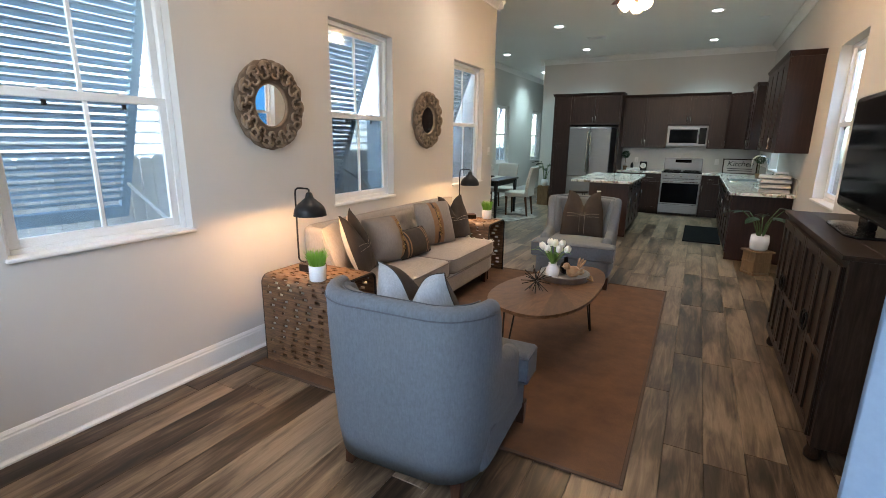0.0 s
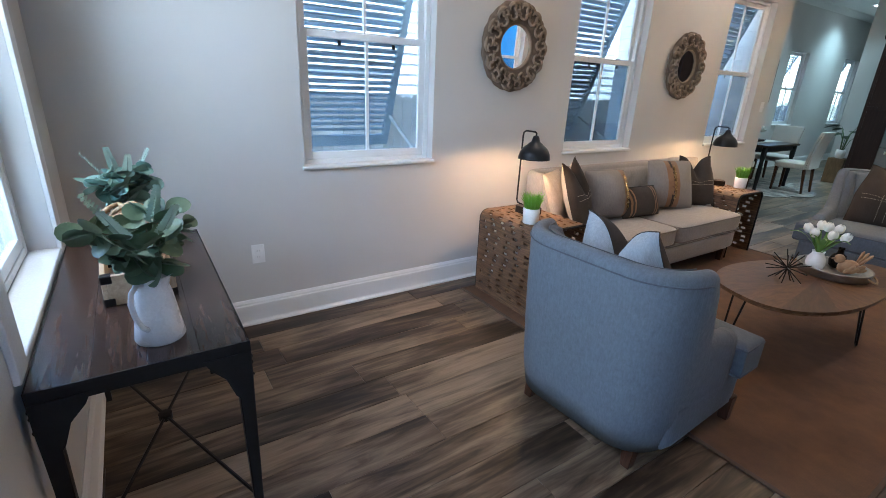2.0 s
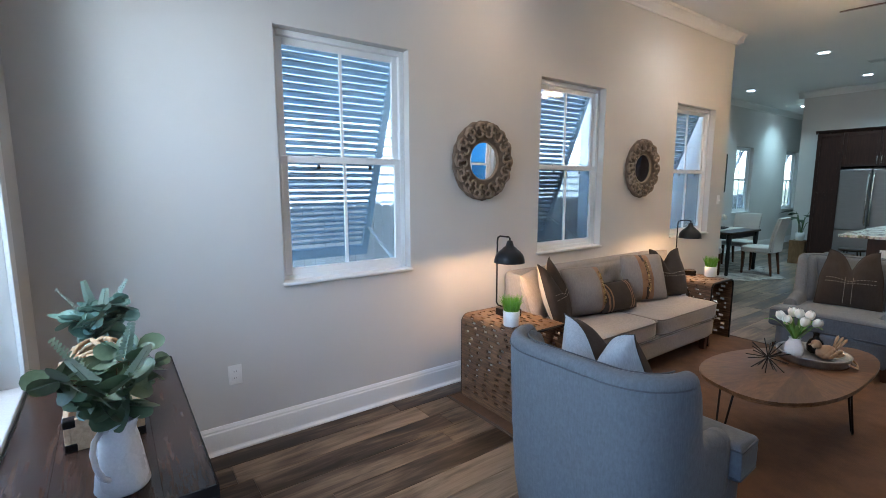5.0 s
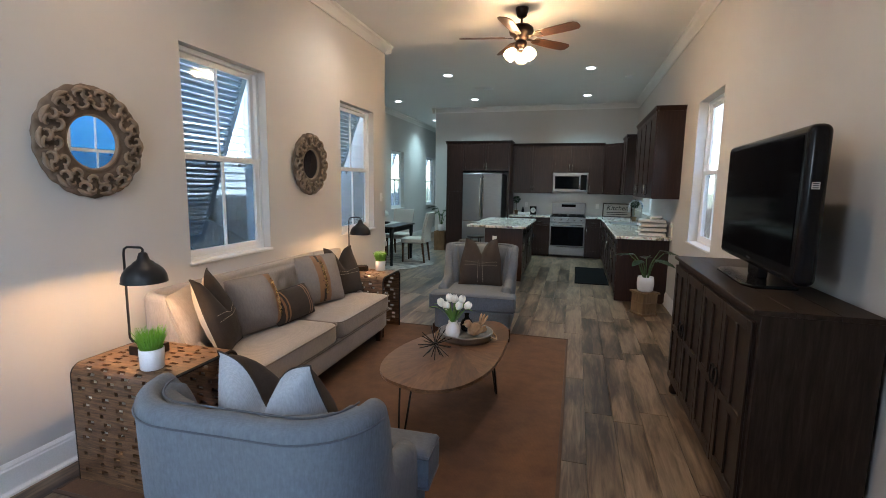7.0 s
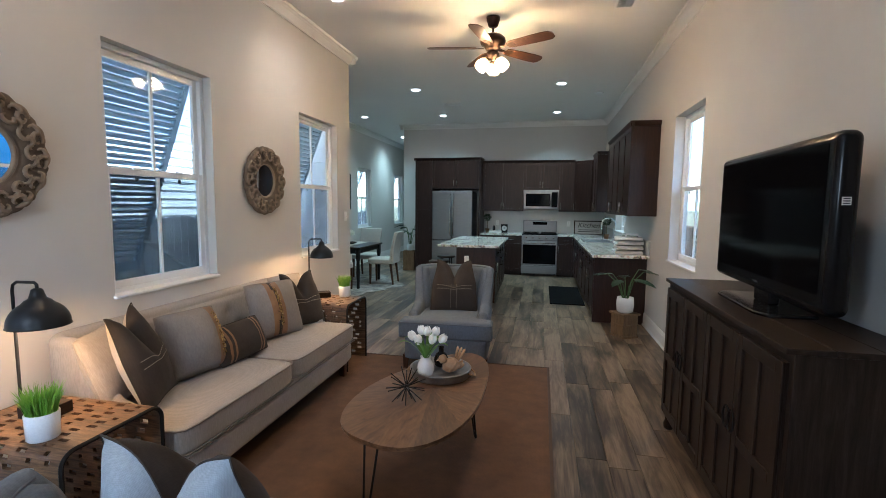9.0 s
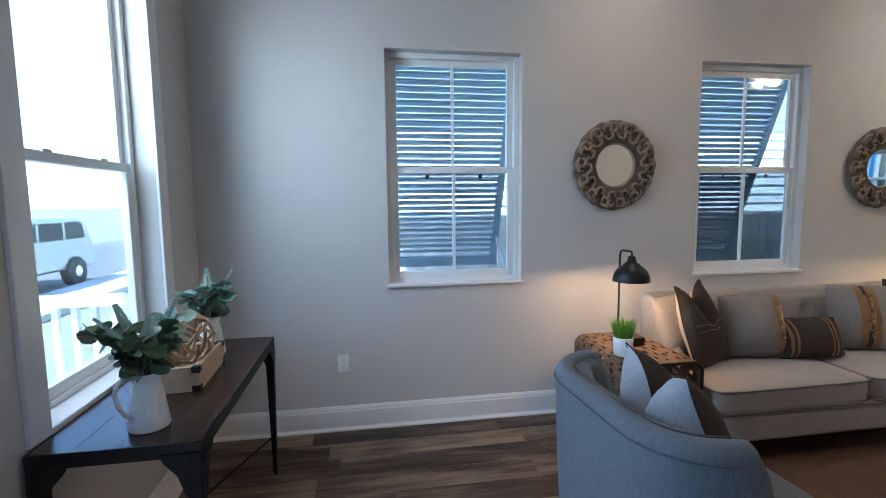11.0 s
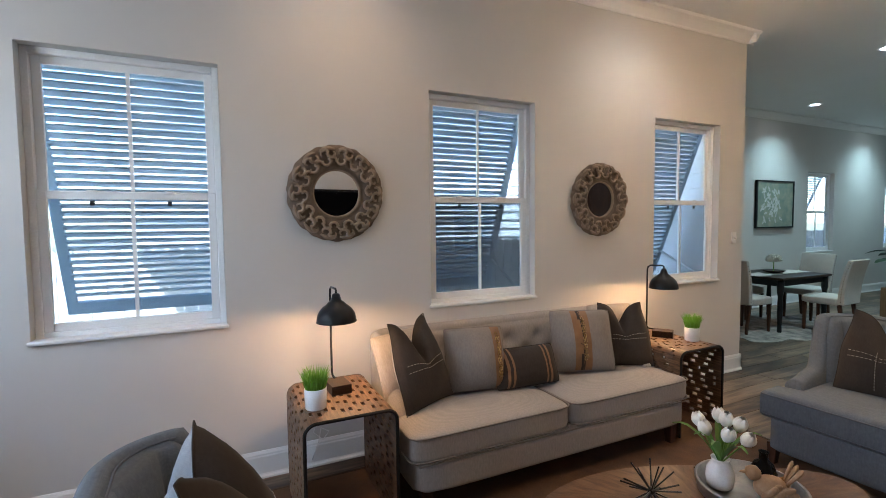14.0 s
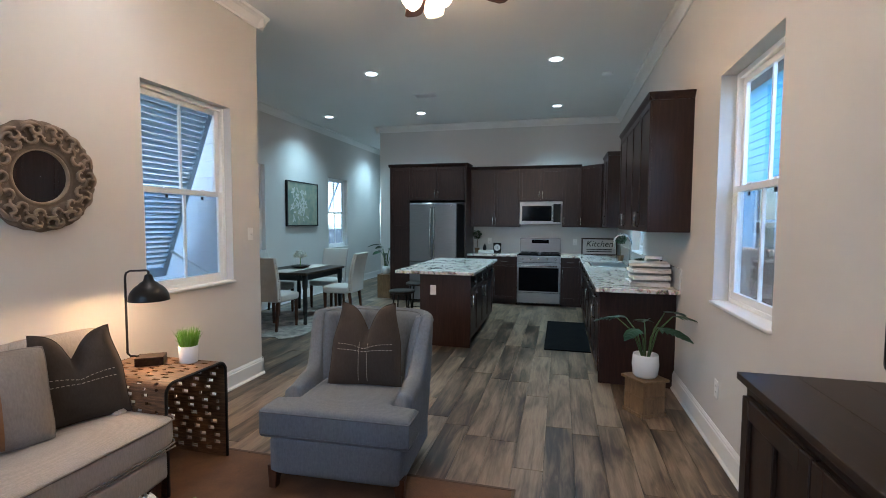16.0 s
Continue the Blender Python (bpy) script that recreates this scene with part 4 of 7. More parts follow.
def armchair(m, label):
    ch = thing("armchair", m, label, "armchair", "pair of armchairs")
    A, YB, YF, R, Z0, HB, FL = 0.370, -0.335, 0.285, 0.20, 0.100, 0.905, 0.042
    part("backrest", shelter(A, YB, YF, R, Z0, HB, 0.575, 0.085, FL, 0.19, 0.37, 0.30), M["chair"], ch, smooth=True)
    part("seat_frame", pillowy(0.384, 0.325, 0.107, 22, 10, m=Matrix.Translation((0, 0.143, 0.207))), M["chair"], ch, smooth=True)
    tee_cushion("seat_cushion", 0.43, 0.285, -0.22, 0.29, 0.475, 0.298, 0.470, 0.030, 0.022, ch, M["chair"], M["piping"])
    # the padded inside of the back, in fat upright channels that close against the rim
    rows = []
    for j in range(20):
        f = min(j / 18, 1.0)
        row = []
        for i in range(101):
            t = -1 + 2 * i / 100
            ang = t * radians(92)
            s, c = math.sin(ang), math.cos(ang)
            up = 0.050 * f ** 1.6
            k = (abs(s / (0.290 + up)) ** 2.8 + abs(c / (0.245 + up)) ** 2.8) ** (-1 / 2.8)
            puff = 0.062 * (0.25 + 0.75 * abs(math.cos(t * math.pi * 2.5)) ** 0.6) * math.sin(math.pi * (0.15 + 0.80 * f)) ** 0.35
            rr = k + (0.030 if j == 19 or i in (0, 100) else 0.006 - puff)
            rim = 0.575 + 0.33 * (1 - smooth((-c * k - YB - 0.17) / 0.18)) - 0.025
            row.append((s * rr, -c * rr, 0.44 + (rim - 0.44) * f + (0.006 if j == 19 else 0)))
        rows.append(row)
    part("back_pad", skin(rows), M["chair"], ch, smooth=True)
    # the welts that run below the top of the back and round the inner rim
    for z, inset in ((0.858, -0.003), (0.893, 0.082)):
        pts = []
        for x, y, nx, ny in u_path(A, YB, YF, R):
            if y < YB + 0.18:
                o = FL * ((z - Z0) / (HB - Z0)) ** 1.6 - inset
                pts.append((x + nx * o, y + ny * o, z))
        part("welt", tube(pts, 0.0035, 6), M["piping"], ch, smooth=True)
    for x, y, lx, ly in ((-0.275, -0.225, -0.005, -0.02), (0.275, -0.225, 0.005, -0.02), (-0.365, 0.425, -0.005, 0.005), (0.365, 0.425, 0.005, 0.005)):
        leg_part(ch, x, y, 0.14, 0.031, 0.021, (lx, ly))
    return ch


chair_a = armchair(pose(-1.104, 1.795, 0.0, 0, 0, 3), "grey-blue linen barrel armchair with dark legs on the rug")
chair_b = copy_thing(chair_a, pose(-1.151, 5.345, 0.0, 0, 0, 182.5))
tagged(chair_b, "grey-blue linen barrel armchair facing the coffee table")


def sofa(m):
    so = thing("sofa", m, "greige linen sofa with a tufted back and two seat cushions", "sofa")
    part("shell", shelter(1.01, -0.40, 0.13, 0.13, 0.15, 0.86, 0.55, 0.09, 0.03, 0.20, 0.42, 0.30), M["sofa"], so, smooth=True)
    part("base", pillowy(1.01, 0.415, 0.085, 14, 10, m=Matrix.Translation((0, 0.01, 0.235))), M["sofa"], so, smooth=True)
    for s in (-1, 1):
        cushion("seat_cushion", 0.515, 0.235, 0.078, (s * 0.520, 0.19, 0.395), so, M["sofa"], M["sofa_piping"], 0.022)
        part("seat_deck", pillowy(0.45, 0.2, 0.075, 10, 8, m=Matrix.Translation((s * 0.455, -0.15, 0.40)), crown=0.02), M["sofa"], so, smooth=True)
    part("front_welt", tube([(-1.0, 0.424, 0.318), (0, 0.428, 0.318), (1.0, 0.424, 0.318)], 0.004, 6), M["sofa_piping"], so)
    tufts = [(-0.75 + 0.25 * i, 0.70) for i in range(7)] + [(-0.625 + 0.25 * i, 0.585) for i in range(6)]
    rows = []
    for j in range(23):
        z = 0.44 + 0.385 * j / 22
        row = []
        for i in range(113):
            x = -0.90 + 1.80 * i / 112
            dip = sum(math.exp(-((x - tx) ** 2 + (z - tz) ** 2) / 0.0022) for tx, tz in tufts)
            edge = min(1.0, (0.92 - abs(x)) / 0.08) * min(1.0, (0.845 - z) / 0.05 + 0.15)
            row.append((x, -0.315 + 0.055 * max(edge, 0) ** 0.5 - 0.03 * min(dip, 1) - 0.07 * (z - 0.44), z))
        rows.append(row)
    part("tufted_back", skin(rows), M["sofa"], so, smooth=True)
    for tx, tz in tufts:
        part("button", lathe([(0.003, 0), (0.011, 0.001), (0.011, 0.004), (0.004, 0.008)], 12, m=Matrix.Translation((tx, -0.295 - 0.07 * (tz - 0.44), tz)) @ Matrix.Rotation(radians(-90), 4, "X")), M["sofa"], so, smooth=True)
    for x, y in ((-0.93, -0.33), (0.93, -0.33), (-0.93, 0.34), (0.93, 0.34)):
        leg_part(so, x, y, 0.17, 0.032, 0.024)
    return so


SOFA = pose(-2.325, 3.63, 0.0, 0, 0, -90)
sofa(SOFA)


def pillow(m, w, h, t, front, back, label, chop=0.0, lines=(), band=None, trim=None, stripes=()):
    """A scatter cushion in the local XZ plane, its front towards +y; chop: the notch knocked into its top."""
    pi = thing("throw_pillow", m, label, "cushion", "scatter cushions")
    n = 22

    def at(u, v, side):
        x = w / 2 * u * (1 - 0.07 * (1 - v * v)) * (1 - (0.26 * smooth((v + 0.1) / 1.1) if chop else 0))
        z = h / 2 * v * (1 - 0.07 * (1 - u * u))
        if not chop:
            k = 1 - 0.085 * (u * u * v * v) ** 1.5
            x, z = x * k, z * k
        fall = chop * math.exp(-(abs(u) / 0.30) ** 1.35) * smooth((v + 0.35) / 1.35)
        z -= fall * h
        thick = t / 2 * (max(1 - u ** 2, 0) ** 0.55) * (max(1 - v ** 2, 0) ** 0.55)
        wrinkle = 0.006 * noise.noise((u * 3 + w * 17, v * 3 + h * 31, side * 2.0))
        return Vector((x, side * (thick * (1 - 0.5 * fall) + wrinkle * (1 - u ** 4) * (1 - v ** 4)) - fall * 0.12, z + h / 2))

    for side, mat, name in ((1, front, "front"), (-1, back, "back")):
        rows = [[at(-1 + 2 * i / n, -1 + 2 * j / n, side) for i in range(n + 1)] for j in range(n + 1)]
        part(name, skin(rows), mat, pi, smooth=True)
    edge = [at(-1 + 2 * i / n, -1, 0) for i in range(n)] + [at(1, -1 + 2 * i / n, 0) for i in range(n)] + [at(1 - 2 * i / n, 1, 0) for i in range(n)] + [at(-1, 1 - 2 * i / n, 0) for i in range(n)]
    part("seam", tube(edge, 0.003, 6, closed=True), front, pi, smooth=True)
    off = Vector((0, 0.0022, 0))
    for (u0, v0), (u1, v1) in lines:
        k = 16
        for i in range(k):
            f0, f1 = i / k, (i + 0.6) / k
            a, b = (at(u0 + (u1 - u0) * f, v0 + (v1 - v0) * f, 1) + off for f in (f0, f1))
            part("stitch", tube([a, b], 0.0014, 5), M["thread"], pi)
    for u0, u1, mat in ([(band[0], band[1], M["leather"])] if band else []) + list(stripes):
        rows = [[at(u0 + (u1 - u0) * i / 4, -0.97 + 1.94 * j / 20, 1) + off for i in range(5)] for j in range(21)]
        part("band", skin(rows), mat, pi, smooth=True)
    if trim is not None:
        for j in range(17):
            c = at(trim, -0.62 + 1.3 * j / 16, 1) + Vector((0.004 * (-1) ** j, 0.007, 0))
            ring = [(c.x + 0.0075 * math.cos(q * math.pi / 5), c.y + 0.003 * math.sin(q * math.pi / 5) * (-1) ** j, c.z + 0.013 * math.sin(q * math.pi / 5)) for q in range(10)]
            part("chain_link", tube(ring, 0.0022, 5, closed=True), M["gold"], pi, smooth=True)
    return pi


SEAT = 0.485
STITCHED = [((-0.75, 0.02), (0.8, 0.02)), ((-0.75, -0.14), (0.8, -0.14))]
pillow(pose(-2.40, 2.775, SEAT, 20, 0, -65), 0.40, 0.42, 0.14, M["cream"], M["cream"], "plain cream cotton cushion tucked in the sofa corner")
pillow(pose(-2.245, 2.86, SEAT - 0.012, 20, 3, -65), 0.42, 0.54, 0.17, M["brown"], M["cream"], "dark brown cushion with pale stitched lines and a dented top", 0.32, STITCHED)
pillow(pose(-2.29, 3.20, SEAT, 20, 0, -102), 0.42, 0.42, 0.25, M["taupe"], M["taupe"], "taupe cushion with a gold chain on a tan strip", 0.0, band=(-0.84, -0.50), trim=-0.67)
pillow(pose(-2.22, 3.54, SEAT, 24, 0, -93), 0.50, 0.27, 0.17, M["brown"], M["brown"], "dark brown lumbar cushion with tan stripes", 0.0, stripes=[(-0.70, -0.62, M["leather"]), (-0.54, -0.48, M["leather"]), (0.50, 0.56, M["leather"]), (0.64, 0.72, M["leather"])])
pillow(pose(-2.27, 4.05, SEAT, 20, 0, -112), 0.47, 0.46, 0.17, M["taupe"], M["taupe"], "grey-taupe cushion with a leather strap and gold chain", 0.0, band=(-0.18, 0.34), trim=0.02, stripes=[(0.04, 0.16, M["brown"])])
pillow(pose(-2.42, 4.47, SEAT, 12, 0, -104), 0.40, 0.44, 0.15, M["cream"], M["cream"], "plain cream cotton cushion behind a dark one")
pillow(pose(-2.27, 4.43, SEAT - 0.01, 15, 0, -112), 0.45, 0.48, 0.16, M["brown"], M["brown"], "dark brown stitched cushion at the sofa end", 0.28, STITCHED)
CROSS = [((-0.8, 0.02), (0.8, 0.02)), ((-0.8, -0.12), (0.8, -0.12)), ((-0.12, 0.25), (-0.12, -0.9)), ((0.12, 0.25), (0.12, -0.9))]
pillow(pose(-1.125, 5.285, 0.468, 14, 0, 188), 0.47, 0.53, 0.17, M["brown"], M["brown"], "dark brown cushion with crossed stitched lines on the armchair", 0.30, CROSS)
pillow(pose(-1.11, 1.83, 0.468, 17, 0, -3), 0.49, 0.54, 0.30, M["brown"], M["palegrey"], "two-sided dark brown and pale grey cushion on the armchair", 0.30, STITCHED)

# ---- rug ----
rug = tagged(thing("area_rug", pose(-2.60, 1.965, 0.0), "brown woven jute rug with a bound edge", "rug"), "brown woven jute rug with a bound edge")
part("weave", box(0.02, 2.40, 0.02, 3.22, 0.001, 0.009), M["rug"], rug)
for a, b, c, d in ((0, 2.42, 0, 0.02), (0, 2.42, 3.22, 3.24), (0, 0.02, 0.02, 3.22), (2.40, 2.42, 0.02, 3.22)):
    part("binding", box(a, b, c, d, 0.001, 0.012), M["rug_edge"], rug, bevel=0.003)


# ---- side tables with slots cut through ----
def side_table(m):
    st = thing("side_table", m, "waterfall side table of weathered brown wood with slots", "side table", "pair of side tables")
    wx, wy, h, rad = 0.60, 0.455, 0.62, 0.055
    line = [(0, 0.0)]
    line += [(0, z) for z in np.linspace(0.022, h - rad, 26)]
    line += [(rad - rad * math.cos(t), h - rad + rad * math.sin(t)) for t in np.linspace(0.26, math.pi / 2, 6)]
    line += [(y, h) for y in np.linspace(rad + 0.022, wy - rad, 18)]
    line += [(wy - rad + rad * math.sin(t), h - rad + rad * math.cos(t)) for t in np.linspace(0.26, math.pi / 2, 6)]
    line += [(wy, z) for z in np.linspace(h - rad - 0.022, 0.0, 26)]
    cols = np.linspace(-wx / 2, wx / 2, 29)
    bm = bmesh.new()
    grid = [[bm.verts.new((x, y - wy / 2, z)) for x in cols] for y, z in line]
    r = random.Random(11)
    for j in range(len(line) - 1):
        shift = r.randrange(5)
        for i in range(len(cols) - 1):
            slot = j % 2 == 1 and 1 < i < 26 and (i + shift) % 5 in (0, 1) and 1 < j < len(line) - 3 and r.random() < 0.93
            if not slot:
                bm.faces.new((grid[j][i], grid[j][i + 1], grid[j + 1][i + 1], grid[j + 1][i]))
    body = part("slotted_body", bm, M["slotwood"], st)
    so = body.modifiers.new("thickness", "SOLIDIFY")
    so.thickness, so.offset = 0.016, 0
    for x in (-wx / 2 - 0.002, wx / 2 + 0.002):
        part("rim", tube([(x, y - wy / 2, z) for y, z in line], 0.0095, 6), M["iron"], st, "dark metal edge")
    return st


st_a = side_table(pose(-2.26, 2.312, 0.0))
copy_thing(st_a, pose(-2.29, 4.89, 0.0))


# ---- table lamps ----
def table_lamp(m):
    la = thing("table_lamp", m, "black metal dome table lamp on a wooden block", "lamp", "pair of table lamps")
    part("base", box(-0.075, 0.075, -0.055, 0.055, 0, 0.05), M["console_top"], la, bevel=0.003)
    pts = [(-0.06, 0, 0.05), (-0.105, 0, 0.056), (-0.12, 0, 0.075), (-0.12, 0, 0.53), (-0.115, 0, 0.555), (-0.095, 0, 0.568), (-0.01, 0, 0.568), (0.0, 0, 0.560), (0.0, 0, 0.535)]
    part("stem", tube(pts, 0.0065, 8), M["black"], la, smooth=True)
    dome = [(0.012, 0.545), (0.020, 0.540), (0.024, 0.525), (0.030, 0.505), (0.045, 0.495)]
    dome += [(0.108 * math.sin(t), 0.395 + 0.102 * math.cos(t)) for t in np.linspace(0.55, math.pi / 2, 9)]
    dome += [(0.111, 0.388), (0.104, 0.390)] + [(0.102 * math.sin(t), 0.393 + 0.094 * math.cos(t)) for t in np.linspace(math.pi / 2, 0.15, 9)]
    part("shade", lathe(dome, 32), M["black"], la, smooth=True)
    part("bulb", lathe([(0.004, 0.405), (0.018, 0.410), (0.022, 0.425), (0.016, 0.445), (0.010, 0.462), (0.010, 0.49)], 16), M["bulb"], la, smooth=True)
    return la


lamp_a = table_lamp(pose(-2.33, 2.325, 0.629, 0, 0, 4))
copy_thing(lamp_a, pose(-2.36, 4.93, 0.629, 0, 0, 35))


def grass_pot(m):
    g = thing("grass_pot", m, "bright green artificial grass in a white pot", "potted plant", "grass pots")
    part("pot", lathe([(0.050, 0), (0.053, 0.004), (0.056, 0.10), (0.052, 0.103), (0.050, 0.09), (0.002, 0.088)], 28), M["ceramic"], g, smooth=True)
    bm, r = bmesh.new(), random.Random(5)
    for i in range(420):
        a, d = r.uniform(0, 6.283), 0.046 * math.sqrt(r.random())
        x, y, hh = d * math.cos(a), d * math.sin(a), r.uniform(0.07, 0.13)
        lean, b = r.uniform(0.01, 0.05), r.uniform(0, 6.283)
        w = 0.0022
        p = [Vector((x, y, 0.088)), Vector((x + 0.4 * lean * math.cos(a), y + 0.4 * lean * math.sin(a), 0.088 + hh * 0.6)), Vector((x + lean * math.cos(a), y + lean * math.sin(a), 0.088 + hh))]
        sd = Vector((math.cos(b), math.sin(b), 0)) * w
        v = [bm.verts.new(q) for q in (p[0] - sd, p[0] + sd, p[1] + sd * 0.8, p[1] - sd * 0.8, p[2])]
        bm.faces.new(v[:4])
        bm.faces.new((v[3], v[2], v[4]))
    part("grass", bm, M["grass"], g, "dense green blades")
    return g


gp = grass_pot(pose(-2.14, 2.17, 0.629))
copy_thing(gp, pose(-2.17, 5.02, 0.629, 0, 0, 70))


# ---- coffee table and what stands on it ----
def pebble(cx, cy, s=1.0, n=48):
    """A rounded three-cornered outline, longer along y."""
    pts = []
    for i in range(n):
        t = 2 * math.pi * i / n
        rr = 1 + 0.09 * math.cos(3 * (t - radians(80)))
        pts.append((cx + 0.342 * s * rr * math.cos(t) + 0.10 * math.sin(t), cy + 0.70 * s * rr * math.sin(t)))
    return pts


CT = (-0.92, 3.39)
ct = thing("coffee_table", pose(CT[0], CT[1], 0.009), "pebble-shaped wooden coffee table on black hairpin legs", "coffee table")
outline = pebble(0, 0)
part("underside", prism(pebble(0, 0, 0.985), 0.405, 0.418), M["coffee"], ct)
# wedge-shaped veneers that meet in the middle
for k in range(12):
    a, b = outline[4 * k:4 * k + 5], None
    seg = [outline[(4 * k + q) % 48] for q in range(5)]
    cx, cy = 0.02, 0.05
    tri = [(cx + 0.0015 * math.cos(k), cy + 0.0015 * math.sin(k))] + [((x - cx) * 0.9985 + cx, (y - cy) * 0.9985 + cy) for x, y in seg]
    ang = math.atan2(seg[2][1] - cy, seg[2][0] - cx)
    v = part("veneer", prism([(math.cos(-ang) * x - math.sin(-ang) * y, math.sin(-ang) * x + math.cos(-ang) * y) for x, y in tri], 0.418, 0.432), M["coffee"], ct)
    v.rotation_euler = (0, 0, ang)
for x, y, a in ((-0.17, -0.46, 250), (0.20, 0.30, 25), (-0.17, 0.46, 120)):
    d, s = Vector((math.cos(radians(a)), math.sin(radians(a)), 0)), Vector((-math.sin(radians(a)), math.cos(radians(a)), 0))
    c = Vector((x, y, 0))
    pts = [c - s * 0.05 + Vector((0, 0, 0.405)), c + d * 0.05 - s * 0.018 + Vector((0, 0, 0.02)), c + d * 0.053 + Vector((0, 0, 0.0065)), c + d * 0.05 + s * 0.018 + Vector((0, 0, 0.02)), c + s * 0.05 + Vector((0, 0, 0.405))]
    part("hairpin_leg", tube(pts, 0.0062, 8), M["iron"], ct, smooth=True)
TOP = 0.4415
tr = thing("round_tray", pose(-0.90, 3.66, TOP), "round galvanised metal tray with rope handles", "tray")
part("tray_body", lathe([(0.175, 0.0), (0.185, 0.004), (0.19, 0.02), (0.19, 0.045), (0.198, 0.05), (0.198, 0.056), (0.186, 0.056), (0.182, 0.012), (0.002, 0.010)], 48), M["galv"], tr, smooth=True)
for s in (-1, 1):
    pts = [(s * 0.19, -0.05, 0.04), (s * 0.215, -0.035, 0.025), (s * 0.225, 0, 0.012), (s * 0.215, 0.035, 0.025), (s * 0.19, 0.05, 0.04)]
    part("rope_handle", tube(pts, 0.006, 8), M["twig"], tr, smooth=True)
va = thing("tulip_vase", pose(-0.985, 3.60, TOP + 0.011), "white ceramic jug holding white tulips", "vase")
part("jug", lathe([(0.035, 0), (0.048, 0.012), (0.054, 0.045), (0.050, 0.08), (0.034, 0.105), (0.032, 0.115), (0.036, 0.125), (0.032, 0.124), (0.028, 0.11)], 28), M["ceramic"], va, smooth=True)
rr = random.Random(3)


def tulip_petal(m, q):
    """One cupped petal of the six."""
    a0, inner = q * math.pi / 3, 0.0022 * (q % 2)
    rows = []
    for k in range(8):
        f = k / 7
        r = 0.004 + (0.0245 - inner) * math.sin(math.pi * (0.10 + 0.79 * f)) ** 0.85
        half = 0.80 * math.sin(math.pi * (0.14 + 0.80 * f)) ** 0.4
        rows.append([m @ Vector(((r - 0.0018 * g * g) * math.cos(a0 + half * g), (r - 0.0018 * g * g) * math.sin(a0 + half * g), -0.004 + 0.062 * f - 0.006 * g * g * f)) for g in (-1, -0.5, 0, 0.5, 1)])
    return skin(rows)


for i, (dx, dy, dz, tilt) in enumerate(((-0.075, -0.02, 0.235, -25), (-0.03, -0.05, 0.22, -15), (0.0, 0.03, 0.255, 4), (0.045, -0.035, 0.225, 18), (0.05, 0.035, 0.255, 16), (0.095, 0.0, 0.225, 34), (-0.035, 0.045, 0.255, -10))):
    part("stalk", tube([(0.01 * dx, 0.01 * dy, 0.1), (dx * 0.5, dy * 0.5, dz * 0.72), (dx, dy, dz)], 0.0035, 6), M["tulipleaf"], va, smooth=True)
    at_head = Matrix.Translation((dx, dy, dz)) @ Matrix.Rotation(radians(tilt), 4, "Y") @ Matrix.Rotation(i * 0.9, 4, "Z")
    bl = part("tulip", lathe([(0.003, -0.008), (0.008, -0.004), (0.010, 0.002), (0.006, 0.008)], 10, m=at_head), M["tulipleaf"], va, "closed white tulip", smooth=True)
    for q in range(6):
        part("petal", tulip_petal(at_head, q), M["petal"], bl, smooth=True)
for i in range(9):
    a = i * 0.7 + 0.2
    L = 0.12 + 0.03 * (i % 3)
    rows = []
    for k in range(7):
        f = k / 6
        w = 0.014 * math.sin(math.pi * min(0.97, f + 0.03)) ** 0.7
        c = Vector((math.cos(a) * L * f, math.sin(a) * L * f, 0.11 + 0.13 * math.sin(f * 1.9)))
        s = Vector((-math.sin(a), math.cos(a), 0)) * w
        rows.append([c - s, c + Vector((0, 0, -0.004)), c + s])
    part("leaf", skin(rows), M["tulipleaf"], va, smooth=True)
bt = thing("black_bottle", pose(-0.925, 3.79, TOP + 0.011), "small glossy black ceramic bottle on the tray", "bottle")
part("body", lathe([(0.03, 0), (0.045, 0.015), (0.05, 0.05), (0.036, 0.085), (0.018, 0.10), (0.016, 0.125), (0.02, 0.135), (0.016, 0.134), (0.012, 0.11)], 24), M["tvblack"], bt, smooth=True)
bi = bmesh.new()
pillowy(0.042, 0.058, 0.046, 2.2, 8, bi, Matrix.Translation((0, 0, 0.05)))
lathe([(0.003, -0.03), (0.024, -0.018), (0.029, 0.0), (0.022, 0.02), (0.005, 0.03)], 16, bi, pose(-0.01, -0.058, 0.098, 20, 0, 0))
lathe([(0.008, 0.0), (0.005, 0.012), (0.001, 0.024)], 8, bi, pose(-0.012, -0.084, 0.098, 95, 0, 0))
for s_ in (-1, 1):
    for i in range(7):
        pillowy(0.008, 0.030, 0.014, 2.2, 3, bi, pose(s_ * (0.034 + 0.004 * (i % 2)), -0.022 + 0.013 * i, 0.040 + 0.010 * (i % 3), 55 - 6 * i, 0, -8 * s_))
for i in range(3):
    prism([(-0.006, 0), (0.006, 0), (0.011, 0.085), (0.0, 0.098), (-0.011, 0.085)], -0.003, 0.003, bi, pose(0.012 * (i - 1), 0.045, 0.065, 66 - 4 * i, 12 * (i - 1), 0))
tagged(part("bird_figure", bi, M["bird"], smooth=True), "carved pale wooden bird figure on the tray", "figurine").matrix_world = pose(-0.84, 3.69, TOP + 0.011, 0, 0, -40)
ub = thing("metal_burst", pose(-1.0, 3.22, TOP + 0.085), "black metal starburst ornament", "ornament")
part("core", lathe([(0.002, -0.016), (0.012, -0.01), (0.016, 0), (0.012, 0.01), (0.002, 0.016)], 12), M["black"], ub, smooth=True)
